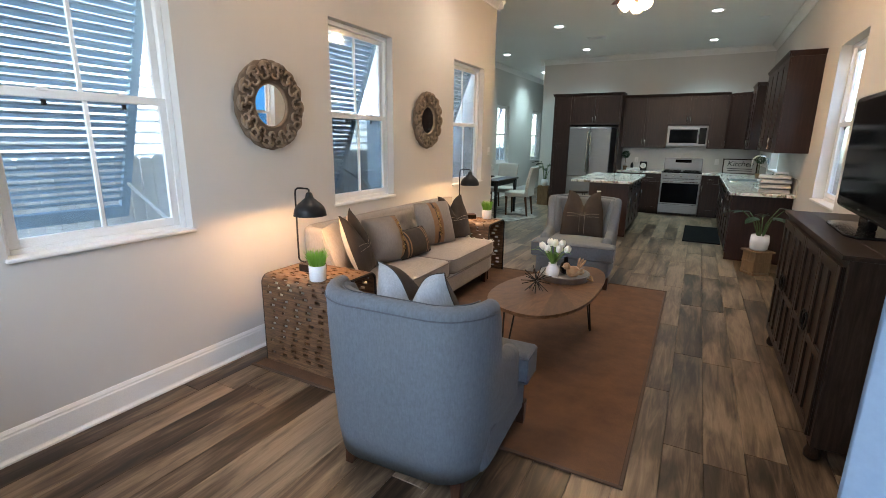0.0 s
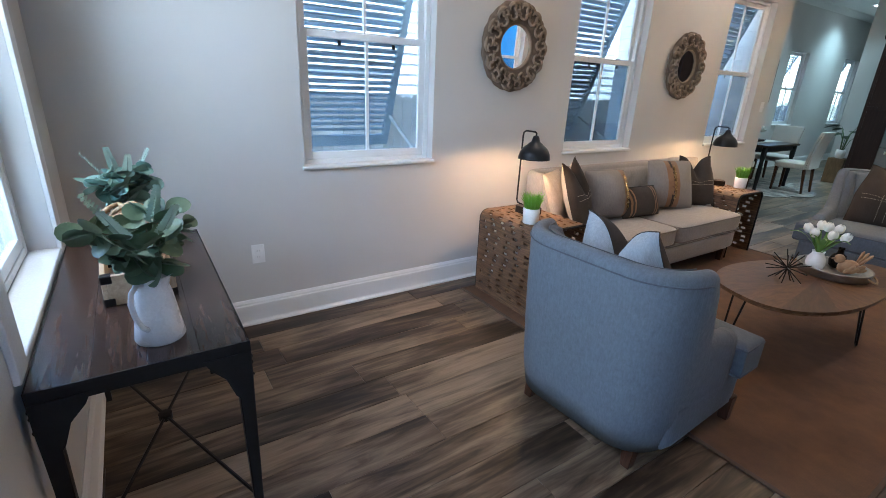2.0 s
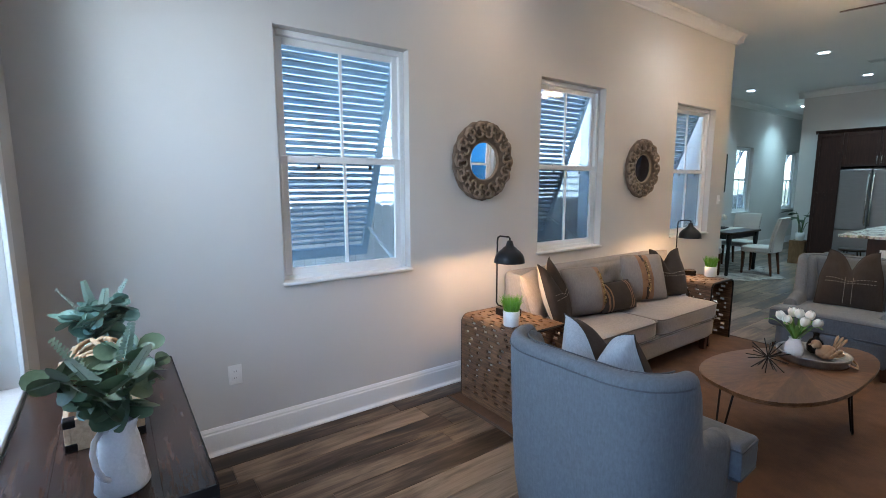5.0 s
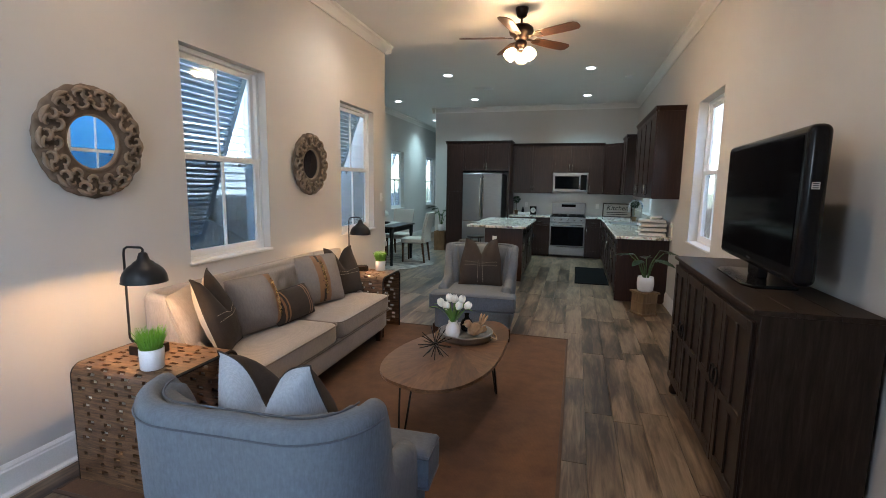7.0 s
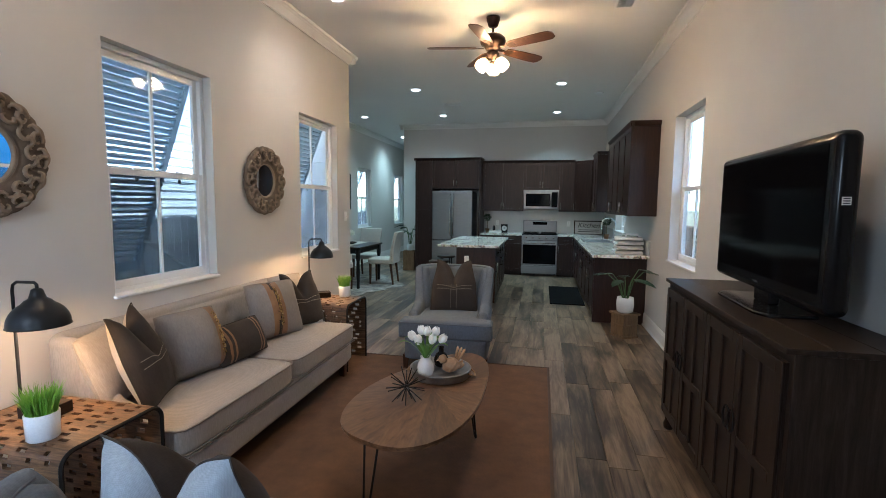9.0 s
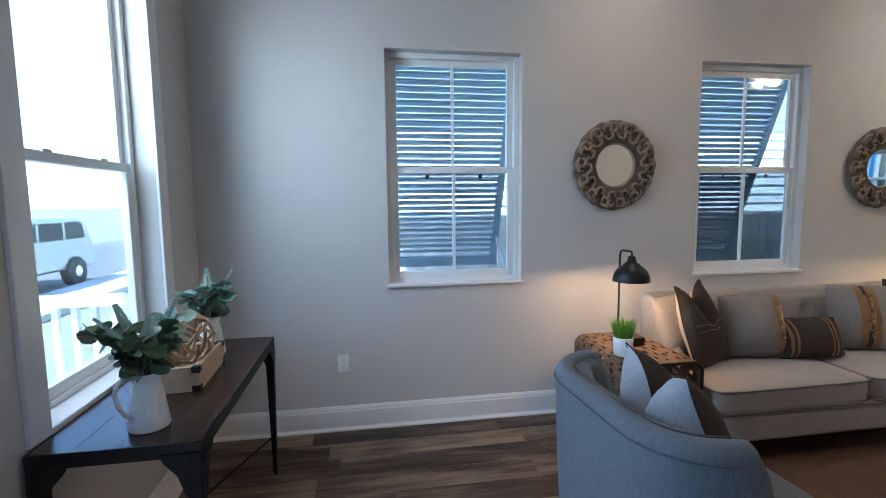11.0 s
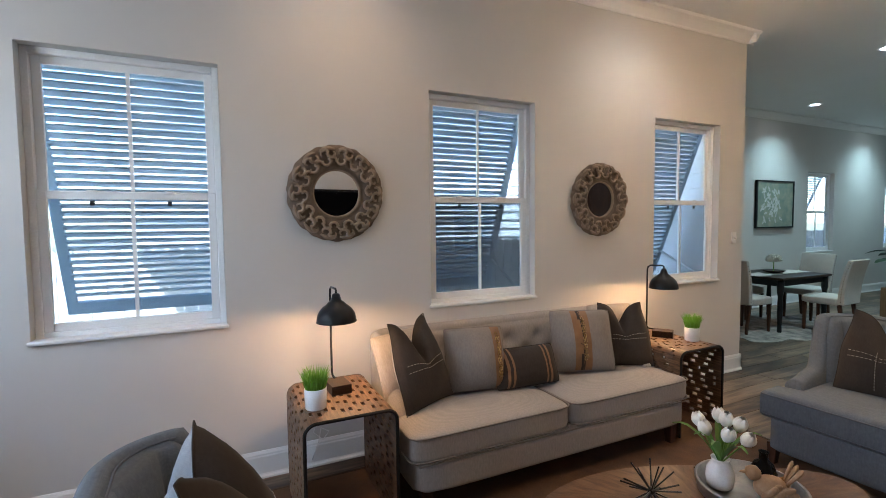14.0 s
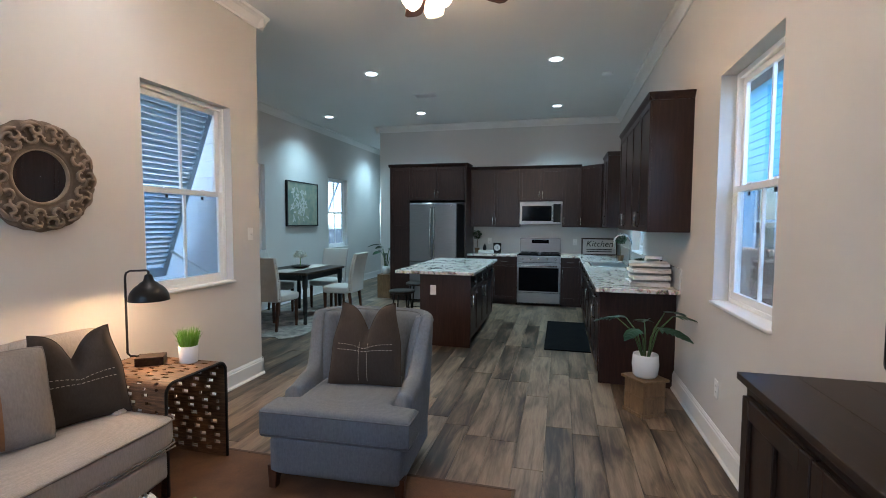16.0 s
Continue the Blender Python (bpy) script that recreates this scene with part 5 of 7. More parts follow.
for i in range(26):
    zz = 1 - 2 * (i + 0.5) / 26
    a = i * 2.39996
    d = Vector((math.sqrt(1 - zz * zz) * math.cos(a), math.sqrt(1 - zz * zz) * math.sin(a), zz))
    L = min(0.115, 0.084 / abs(d.z)) if d.z < 0 else 0.115
    part("spike", tube([d * 0.01, d * L], 0.0032, 5), M["black"], ub)


# ---- mirrors in carved frames ----
def carved_mirror(m, label):
    mi = thing("wall_mirror", m, label, "mirror", "pair of round mirrors")
    rows = []
    n = 160
    prof = [(0.148, 0.004), (0.150, 0.022), (0.158, 0.026), (0.164, 0.020), (0.175, 0.024), (0.20, 0.028), (0.23, 0.030), (0.26, 0.028), (0.285, 0.022), (0.300, 0.014), (0.302, 0.004), (0.295, 0.0)]
    for i in range(n):
        t = 2 * math.pi * i / n
        row = []
        for k, (r, z) in enumerate(prof):
            f = smooth((r - 0.17) / 0.04) * (1 - 0.3 * smooth((r - 0.285) / 0.02))
            curl = math.sin(12 * t + 26 * (r - 0.16) * 2 * math.cos(6 * t)) + 0.6 * math.sin(30 * t + 60 * r)
            scal = 1 + (0.016 * abs(math.sin(7 * t)) + 0.008 * math.sin(23 * t)) * smooth((r - 0.24) / 0.05)
            row.append((r * scal * math.cos(t), r * scal * math.sin(t), z + 0.0045 * f * curl * (1 if z > 0.01 else 0)))
        rows.append(row)
    rows.append(rows[0])
    # the ring's darker tone deepens the shade behind the raised scrolls
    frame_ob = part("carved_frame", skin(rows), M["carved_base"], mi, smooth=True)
    # raised scrolls over the ring: S curves with a curled leaf at each end
    for i in range(14):
        t0 = 2 * math.pi * i / 14
        er, et = Vector((math.cos(t0), math.sin(t0), 0)), Vector((-math.sin(t0), math.cos(t0), 0))
        for sgn, r0 in ((1, 0.252), (-1, 0.205)):
            pts = []
            for k in range(17):
                q = -1 + k / 8
                w = 3.9 * q
                rad = 0.034 * (1 - 0.62 * abs(q))
                side = 1 if q > 0 else -1
                c = er * r0 + et * (0.026 * side * sgn)
                pts.append(c + (et * (-math.cos(w) * side * sgn) + er * (math.sin(w) * 0.85)) * rad + Vector((0, 0, 0.036 + 0.006 * math.cos(q * 3.1))))
            part("scroll", tube(pts, [0.0055 + 0.0050 * math.sin(math.pi * k / 16) for k in range(17)], 6), M["carved"], frame_ob, smooth=True)
        pts = [er * (0.272 + 0.014 * math.sin(3.14 * k / 8)) + et * (-0.05 + 0.1 * k / 8) + Vector((0, 0, 0.030)) for k in range(9)]
        part("scroll", tube(pts, [0.005 + 0.009 * math.sin(3.14 * k / 8) for k in range(9)], 6), M["carved"], frame_ob, smooth=True)
    part("rim", lathe([(0.142, 0.006), (0.142, 0.020), (0.150, 0.024), (0.154, 0.018), (0.154, 0.006)], 64, cap=False), M["carved"], mi, smooth=True)
    part("mirror_glass", lathe([(0.001, 0.010), (0.146, 0.010)], 64, cap=False), M["mirror"], mi)
    return mi


ON_LEFT = Matrix(((0, 0, 1, 0), (1, 0, 0, 0), (0, 1, 0, 0), (0, 0, 0, 1)))
mir = carved_mirror(Matrix.Translation((LEFT + 0.014, 2.435, 1.748)) @ Matrix.Rotation(radians(1.0), 4, "Z") @ Matrix.Rotation(radians(1.7), 4, "Y") @ ON_LEFT, "round mirror in a carved grey-brown wooden frame")
copy_thing(mir, Matrix.Translation((LEFT + 0.012, 4.635, 1.735)) @ Matrix.Rotation(radians(1.7), 4, "Y") @ ON_LEFT)

# ---- console, television ----
CX0, CX1, CY0, CY1, CH = 0.565, 1.02, 2.61, 4.235, 1.05
co = thing("media_console", pose(0, 0, 0), "tall dark wooden media console with four panelled doors", "cabinet")
part("body", box(CX0 + 0.022, CX1, CY0 + 0.003, CY1 - 0.003, 0.09, CH - 0.022), M["console"], co, bevel=0.003)
for k in range(3):
    w = (CX1 - CX0 + 0.008) / 3
    part("top_board", box(CX0 - 0.006 + k * w, CX0 - 0.006 + (k + 1) * w - 0.0015, CY0, CY1, CH - 0.022, CH), M["console_top"], co, bevel=0.002)
dw = (CY1 - CY0 - 0.06) / 4
for i in range(4):
    y0 = CY0 + 0.03 + i * dw
    dr = part("door", box(CX0 + 0.012, CX0 + 0.022, y0 + 0.004, y0 + dw - 0.004, 0.13, CH - 0.06), M["console"], co)
    for a, b, c, d in ((0.004, 0.05, 0.13, CH - 0.06), (dw - 0.05, dw - 0.004, 0.13, CH - 0.06), (0.05, dw - 0.05, CH - 0.115, CH - 0.06), (0.05, dw - 0.05, 0.13, 0.19), (0.05, dw - 0.05, 0.50, 0.545), (dw / 2 - 0.018, dw / 2 + 0.018, 0.19, 0.50), (dw / 2 - 0.018, dw / 2 + 0.018, 0.545, CH - 0.115)):
        part("rail", box(CX0, CX0 + 0.012, y0 + a, y0 + b, c, d), M["console"], dr, bevel=0.0025)
    hy = y0 + (dw - 0.028 if i % 2 == 0 else 0.028)
    ring = [(CX0 - 0.016 - 0.004 * math.cos(q * 0.45), hy + 0.022 * math.cos(q * 0.4488), 0.60 + 0.05 * math.sin(q * 0.4488)) for q in range(14)]
    part("handle", tube(ring, 0.005, 6, closed=True), M["iron"], dr, "dark iron ring handle", smooth=True)
for x in (CX0 + 0.05, CX1 - 0.05):
    for y in (CY0 + 0.06, CY1 - 0.06):
        part("foot", lathe([(0.022, 0), (0.034, 0.012), (0.036, 0.04), (0.026, 0.07), (0.03, 0.09)], 20, m=Matrix.Translation((x, y, 0))), M["console"], co, smooth=True)
tv = thing("television", pose(0.82, 3.41, CH, 0, 0, -2), "black flat-screen television standing on the console", "television")
part("casing", box(-0.045, 0.045, -0.625, 0.625, 0.075, 0.775), M["tvblack"], tv, bevel=0.035, segments=5)
part("screen", box(-0.0475, -0.0445, -0.565, 0.565, 0.155, 0.732), M["screen"], tv)
part("neck", box(-0.02, 0.03, -0.09, 0.09, 0.016, 0.09), M["tvblack"], tv, bevel=0.01)
part("stand", prism([(-0.14, -0.24), (-0.10, -0.32), (0.10, -0.30), (0.12, 0.30), (-0.10, 0.32), (-0.14, 0.24)], 0.0, 0.016), M["tvblack"], tv, bevel=0.006)
part("label", box(-0.02, 0.01, -0.6262, -0.6252, 0.50, 0.53), M["paper"], tv)
for k in range(3):
    part("label_bar", box(-0.016, 0.006, -0.6268, -0.6262, 0.504 + k * 0.009, 0.508 + k * 0.009), M["signblack"], tv)
part("badge", box(-0.049, -0.047, -0.03, 0.03, 0.115, 0.125), M["nickel"], tv)


# ---- desk under the front window ----
DX0, DX1, DY0, DY1, DH = -2.36, -1.215, -0.268, 0.212, 0.78
dk = thing("console_desk", pose(0, 0, 0), "dark wooden desk on a riveted black iron frame", "desk")
for k in range(4):
    w = (DY1 - DY0) / 4
    part("board", box(DX0 + 0.006, DX1 - 0.006, DY0 + k * w + 0.0003, DY0 + (k + 1) * w - 0.0003, DH - 0.028, DH), M["desk"], dk, bevel=0.0007)
fr = bmesh.new()
for a, b, c, d in ((DX0, DX1, DY0 - 0.004, DY0), (DX0, DX1, DY1, DY1 + 0.004), (DX0, DX0 + 0.005, DY0, DY1), (DX1 - 0.005, DX1, DY0, DY1)):
    box(a, b, c, d, DH - 0.045, DH + 0.001, fr)
part("apron", fr, M["iron"], dk)
for x, sx in ((DX0 + 0.02, 1), (DX1 - 0.02, -1)):
    for y, sy in ((DY0 + 0.018, 1), (DY1 - 0.018, -1)):
        rows = []
        for z, r in ((0, 0.011), (0.012, 0.011), (0.6, 0.020), (0.68, 0.022), (DH - 0.03, 0.022)):
            rows.append([(x - r, y - r, z), (x + r, y - r, z), (x + r, y + r, z), (x - r, y + r, z)])
        lg = part("leg", skin(rows, wrap=True, ends=True), M["iron"], dk, bevel=0.003)
        br = prism([(0, 0), (sx * 0.085, 0), (sx * 0.07, -0.03), (sx * 0.035, -0.07), (sx * 0.015, -0.13), (0, -0.15)], 0, 0.004, m=Matrix.Translation((x + sx * 0.015, y - sy * 0.022, DH - 0.03)) @ Matrix.Rotation(radians(90), 4, "X"))
        part("bracket", br, M["iron"], lg)
        br = prism([(0, 0), (sy * 0.085, 0), (sy * 0.07, -0.03), (sy * 0.035, -0.07), (sy * 0.015, -0.13), (0, -0.15)], 0, 0.004, m=Matrix.Translation((x - sx * 0.022, y + sy * 0.015, DH - 0.03)) @ Matrix(((0, 0, 1, 0), (1, 0, 0, 0), (0, 1, 0, 0), (0, 0, 0, 1))))
        part("bracket", br, M["iron"], lg)
        for zz in (0.70, 0.66, 0.72):
            part("rivet", lathe([(0.006, 0), (0.005, 0.003), (0.001, 0.005)], 8, m=Matrix.Translation((x, y - sy * 0.024, zz)) @ Matrix.Rotation(radians(90 * sy), 4, "X")), M["iron"], lg)
# crossed bars low between the four legs
DXM, DYM = (DX0 + DX1) / 2, (DY0 + DY1) / 2
for sx in (-1, 1):
    for sy in (-1, 1):
        part("brace", tube([(DXM + 0.01 * sx, DYM + 0.004 * sy, 0.215), (DXM + sx * (DX1 - DX0 - 0.05) / 2, DYM + sy * (DY1 - DY0 - 0.05) / 2, 0.215)], 0.006, 6), M["iron"], dk)
part("hub", lathe([(0.004, -0.014), (0.024, -0.012), (0.024, 0.012), (0.004, 0.014)], 16, m=Matrix.Translation((DXM, DYM, 0.215))), M["iron"], dk)


POINTED = ((0, 0.08), (0.22, 0.75), (0.5, 1.0), (0.78, 0.72), (1.0, 0.05))
ROUND = ((0, 0.10), (0.14, 0.68), (0.36, 0.97), (0.62, 1.0), (0.86, 0.70), (1.0, 0.22))


def leaf_shape(bm, base, d, up, L, w, cup=0.15, form=POINTED):
    d, up = d.normalized(), up.normalized()
    s = d.cross(up).normalized()
    up = s.cross(d)
    rows = []
    for f, ww in form:
        c = base + d * (L * f) - up * (cup * L * f * f)
        rows.append([c - s * (w * ww / 2), c - up * (w * 0.10 * ww), c + s * (w * ww / 2)])
    skin(rows, bm)


def pitcher(m, seed, mat, label, spread=0.17, tall=0.25, n=12):
    pi = thing("flower_pitcher", m, label, "vase", "desk pitchers")
    part("pitcher_body", lathe([(0.060, 0), (0.063, 0.006), (0.046, 0.13), (0.040, 0.155), (0.046, 0.175), (0.056, 0.19), (0.053, 0.19), (0.040, 0.165), (0.03, 0.15)], 32), M["enamel"], pi, smooth=True)
    part("handle", tube([(0.046, 0, 0.178), (0.070, 0, 0.186), (0.098, 0, 0.176), (0.108, 0, 0.15), (0.100, 0, 0.11), (0.078, 0, 0.07), (0.056, 0, 0.05)], 0.007, 8), M["enamel"], pi, smooth=True)
    r = random.Random(seed)
    for i in range(n):
        a = 6.283 * i / n + r.uniform(-0.3, 0.3)
        sp, hh = spread * r.uniform(0.3, 1.0), tall * r.uniform(0.55, 1.0)
        p = [Vector((0.01 * math.cos(a), 0.01 * math.sin(a), 0.15))]
        for f in (0.35, 0.7, 1.0):
            p.append(Vector((math.cos(a) * sp * f ** 1.3, math.sin(a) * sp * f ** 1.3, 0.17 + hh * math.sin(f * 1.45))))
        sprig = part("sprig", tube(p, 0.002, 5), M["stem"], pi)
        bm = bmesh.new()
        for k in range(5):
            f = 0.30 + 0.72 * k / 4
            seg = min(int(f * 3), 2)
            c = p[seg].lerp(p[seg + 1], min(f * 3 - seg, 1))
            for side in (-1, 1):
                d = Vector((math.cos(a + side * 1.3 + r.uniform(-0.4, 0.4)), math.sin(a + side * 1.3 + r.uniform(-0.4, 0.4)), r.uniform(-0.7, 1.0)))
                L = r.uniform(0.055, 0.085) * (1.2 - 0.4 * f)
                leaf_shape(bm, c, d, Vector((r.uniform(-1, 1), r.uniform(-1, 1), 0.8)), L, L * 0.92, form=ROUND)
        part("foliage", bm, mat, sprig, smooth=True)
    for i in range(4):
        a = 1.3 + 1.7 * i + r.uniform(-0.3, 0.3)
        p = [Vector((0, 0, 0.16)), Vector((math.cos(a) * 0.5 * spread, math.sin(a) * 0.5 * spread, 0.17 + 0.75 * tall)), Vector((math.cos(a) * 0.95 * spread, math.sin(a) * 0.95 * spread, 0.18 + 1.12 * tall))]
        sprig = part("sprig", tube(p, 0.0015, 5), M["paleleaf"], pi)
        bm = bmesh.new()
        for k in range(11):
            c = p[1].lerp(p[2], k / 10)
            for side in (-1, 1):
                d = Vector((math.cos(a + side * 1.5), math.sin(a + side * 1.5), 0.6))
                leaf_shape(bm, c, d, Vector((math.cos(a), math.sin(a), 0.4)), 0.024 - 0.0012 * k, 0.014)
        part("foliage", bm, M["paleleaf"], sprig, "pale seeded sprig", smooth=True)
    return pi


pitcher(pose(-1.36, 0.01, DH, 0, 0, -28), 21, M["midleaf"], "white enamel pitcher of green eucalyptus on the desk", 0.15, 0.19, 11)
pitcher(pose(-2.12, -0.03, DH, 0, 0, 200), 8, M["leaf"], "white enamel pitcher of pale eucalyptus on the desk", 0.12, 0.20, 11)
cr = thing("wooden_crate", pose(-1.81, -0.03, DH, 0, 0, 2), "pale open wooden box with dark metal corners", "box")
part("bottom", box(-0.17, 0.17, -0.085, 0.085, 0.002, 0.012), M["crate"], cr)
for a, b, c, d in ((-0.18, 0.18, -0.1, -0.085), (-0.18, 0.18, 0.085, 0.1), (-0.18, -0.165, -0.085, 0.085), (0.165, 0.18, -0.085, 0.085)):
    part("side", box(a, b, c, d, 0, 0.10), M["crate"], cr, bevel=0.002)
for x in (-1, 1):
    for y in (-1, 1):
        for z in (0.0, 0.075):
            part("corner_plate", box(x * 0.182, x * 0.150, y * 0.102, y * 0.070, z - 0.001 if z else -0.0005, z + 0.026), M["iron"], cr, "dark metal corner", bevel=0.004)
tw = thing("twig_ball", pose(-1.81, -0.03, DH + 0.171), "woven ball of pale driftwood sticks", "ornament")
r = random.Random(9)
for i in range(46):
    zz = 1 - 2 * (i + 0.5) / 46
    a = i * 2.39996
    c = Vector((math.sqrt(1 - zz * zz) * math.cos(a), math.sqrt(1 - zz * zz) * math.sin(a), zz))
    t = c.cross(Vector((r.uniform(-1, 1), r.uniform(-1, 1), r.uniform(-1, 1)))).normalized()
    pts = [(c + t * f * 0.62).normalized() * 0.107 * (1 + 0.04 * r.uniform(-1, 1)) for f in (-1, -0.5, 0, 0.5, 1)]
    part("stick", tube([p + Vector((0, 0, 0.0)) for p in pts], [0.0055, 0.0075, 0.008, 0.007, 0.005], 6), M["twig"], tw, smooth=True)


# ---- hexagon shelves, switches, outlets ----
def hex_shelf(x, z, size, seed):
    sh = thing("hexagon_shelf", pose(x, FRONT, z), "whitewashed hexagonal wall shelf holding a trailing plant", "shelf", "hexagon shelves")
    d, th = 0.09, 0.011
    c = [(size * math.cos(radians(60 * k)), size * math.sin(radians(60 * k))) for k in range(6)]
    ci = [(p * (1 - 1.155 * th / size), q * (1 - 1.155 * th / size)) for p, q in c]
    for k in range(6):
        a, b, e, f = c[k], c[(k + 1) % 6], ci[(k + 1) % 6], ci[k]
        part("side", prism([a, b, e, f], -d, -0.001, m=Matrix.Rotation(radians(90), 4, "X")), M["plaque"], sh)
    zf = -0.25 * size
    part("front_lip", prism([ci[4], ci[5], (ci[5][0] + 0.30 * size, zf), (ci[4][0] - 0.30 * size, zf)], -d, -d + 0.008, m=Matrix.Rotation(radians(90), 4, "X")), M["plaque"], sh)
    part("back_board", prism([(p * 0.99, q * 0.99) for p, q in ci], -0.006, -0.001, m=Matrix.Rotation(radians(90), 4, "X")), M["plaque"], sh)
    r = random.Random(seed)
    pl = thing("trailing_plant", pose(x, FRONT, z), "dark green trailing succulent hanging over the shelf", "plant", "trailing plants")
    bm = bmesh.new()
    for i in range(120):
        leaf_shape(bm, Vector((r.uniform(-0.6, 0.6) * size, r.uniform(0.02, 0.08), zf - 0.02)), Vector((r.uniform(-1, 1), r.uniform(-0.6, 0.8), r.uniform(0.5, 1.4))), Vector((0, 1, 0.3)), r.uniform(0.04, 0.068), 0.02)
    part("foliage", bm, M["darkleaf"], pl, smooth=True)
    for sx, L in ((0.12, 0.115 if seed == 1 else 0.10), (-0.12, 0.215 if seed == 1 else 0.185)):
        x0 = sx * size
        pts = [Vector((x0, 0.06, zf)), Vector((x0, d + 0.012, zf + 0.006)), Vector((x0 - 0.004, d + 0.016, zf - 0.05)), Vector((x0 - 0.010, d + 0.012, zf - L))]
        st = part("trailing_stem", tube(pts, 0.002, 5), M["darkleaf"], pl)
        bm = bmesh.new()
        for k in range(int(L / 0.008)):
            zc = zf - 0.008 * k
            a = k * 2.4
            leaf_shape(bm, Vector((x0 - 0.01 * k * 0.008 / L, d + 0.014, zc)), Vector((math.cos(a), 0.35 + 0.65 * math.sin(a), -0.25)), Vector((0, 0, 1)), 0.03, 0.02)
        part("foliage", bm, M["darkleaf"], st, smooth=True)


hex_shelf(-0.645, 1.861, 0.112, 1)
hex_shelf(-0.95, 1.579, 0.108, 2)


def plate(name, m, w, h, label, category, kindof):
    """A wall plate: local x along, z up, y out of the wall."""
    p = thing(name, m, label, category)
    part("cover", box(-w / 2, w / 2, 0.0005, 0.006, -h / 2, h / 2), M["whiteplastic"], p, bevel=0.0025)
    if kindof == "outlet":
        for z in (-0.02, 0.02):
            s = part("socket", box(-0.017, 0.017, 0.006, 0.0075, z - 0.014, z + 0.014), M["whiteplastic"], p, bevel=0.003)
            for x in (-0.006, 0.006):
                part("slot", box(x - 0.001, x + 0.001, 0.0075, 0.0079, z - 0.003, z + 0.006), M["signblack"], s)
    else:
        for i in range(kindof):
            x = (i - (kindof - 1) / 2) * 0.046
            t = part("toggle", box(-0.006, 0.006, 0.0, 0.024, -0.008, 0.008, m=Matrix.Translation((x, 0.005, 0)) @ Matrix.Rotation(radians(25 if i % 2 else -25), 4, "X")), M["whiteplastic"], p, bevel=0.002)
            for z in (-0.03, 0.03):
                part("screw", lathe([(0.003, 0), (0.002, 0.001)], 8, m=Matrix.Translation((x, 0.006, z)) @ Matrix.Rotation(radians(-90), 4, "X")), M["whiteplastic"], p)
    return p


ON_L = Matrix.Rotation(radians(-90), 4, "Z")
plate("light_switch", pose(-0.578, FRONT, 1.373), 0.215, 0.118, "white four-gang light switch plate", "light switch", 4)
plate("wall_outlet", Matrix.Translation((LEFT, 0.56, 0.46)) @ ON_L, 0.075, 0.118, "white electrical outlet low on the wall", "outlet", "outlet")
plate("light_switch", Matrix.Translation((LEFT, 6.44, 1.375)) @ ON_L, 0.075, 0.118, "white light switch near the wall end", "light switch", 1)
plate("wall_outlet", pose(RIGHT, 6.02, 0.41, 0, 0, 90), 0.075, 0.118, "white electrical outlet above the baseboard", "outlet", "outlet")
plate("wall_outlet", pose(-1.10, FRONT, 0.42), 0.075, 0.118, "white electrical outlet beside the desk", "outlet", "outlet")

# lamp cable behind the first side table
tagged(part("lamp_cable", tube([(-2.74, 2.26, 0.36), (-2.70, 2.27, 0.34), (-2.68, 2.24, 0.26), (-2.69, 2.30, 0.20), (-2.66, 2.33, 0.26), (-2.64, 2.28, 0.30), (-2.62, 2.26, 0.22), (-2.62, 2.22, 0.12)], 0.003, 6), M["whiteplastic"], smooth=True), "white lamp cable looped behind the side table", "cable")


# ---- ceiling: fan, cans, vents ----
fan = thing("ceiling_fan", pose(FAN[0], FAN[1], CEIL), "bronze ceiling fan with five wooden blades and three lit globes", "ceiling fan")
part("canopy", lathe([(0.03, -0.10), (0.05, -0.085), (0.068, -0.02), (0.07, 0.0)], 28), M["bronze"], fan, smooth=True)
part("downrod", lathe([(0.012, -0.19), (0.012, -0.09)], 14), M["bronze"], fan, smooth=True)
part("motor", lathe([(0.03, -0.155), (0.09, -0.175), (0.125, -0.205), (0.13, -0.235), (0.12, -0.265), (0.085, -0.285), (0.075, -0.31), (0.05, -0.33)], 36), M["bronze"], fan, smooth=True)
part("light_hub", lathe([(0.05, -0.33), (0.065, -0.35), (0.06, -0.385), (0.035, -0.405), (0.012, -0.42)], 28), M["bronze"], fan, smooth=True)
for k in range(5):
    a = radians(-26.4 + 72 * k)
    rot = Matrix.Rotation(a, 4, "Z")
    ol = [(0.17, -0.045), (0.22, -0.058), (0.40, -0.068), (0.56, -0.072), (0.63, -0.066), (0.66, -0.04), (0.665, 0.0), (0.66, 0.04), (0.63, 0.066), (0.56, 0.072), (0.40, 0.068), (0.22, 0.058), (0.17, 0.045)]
    bl = part("blade", prism(ol, -0.004, 0.004, m=rot @ Matrix.Translation((0, 0, -0.30)) @ Matrix.Rotation(radians(-12), 4, "X")), M["blade"], fan)
    part("blade_iron", prism([(0.09, -0.018), (0.16, -0.012), (0.20, -0.035), (0.25, -0.03), (0.25, 0.03), (0.20, 0.035), (0.16, 0.012), (0.09, 0.018)], -0.012, -0.006, m=rot @ Matrix.Translation((0, 0, -0.295)) @ Matrix.Rotation(radians(-12), 4, "X")), M["bronze"], bl)
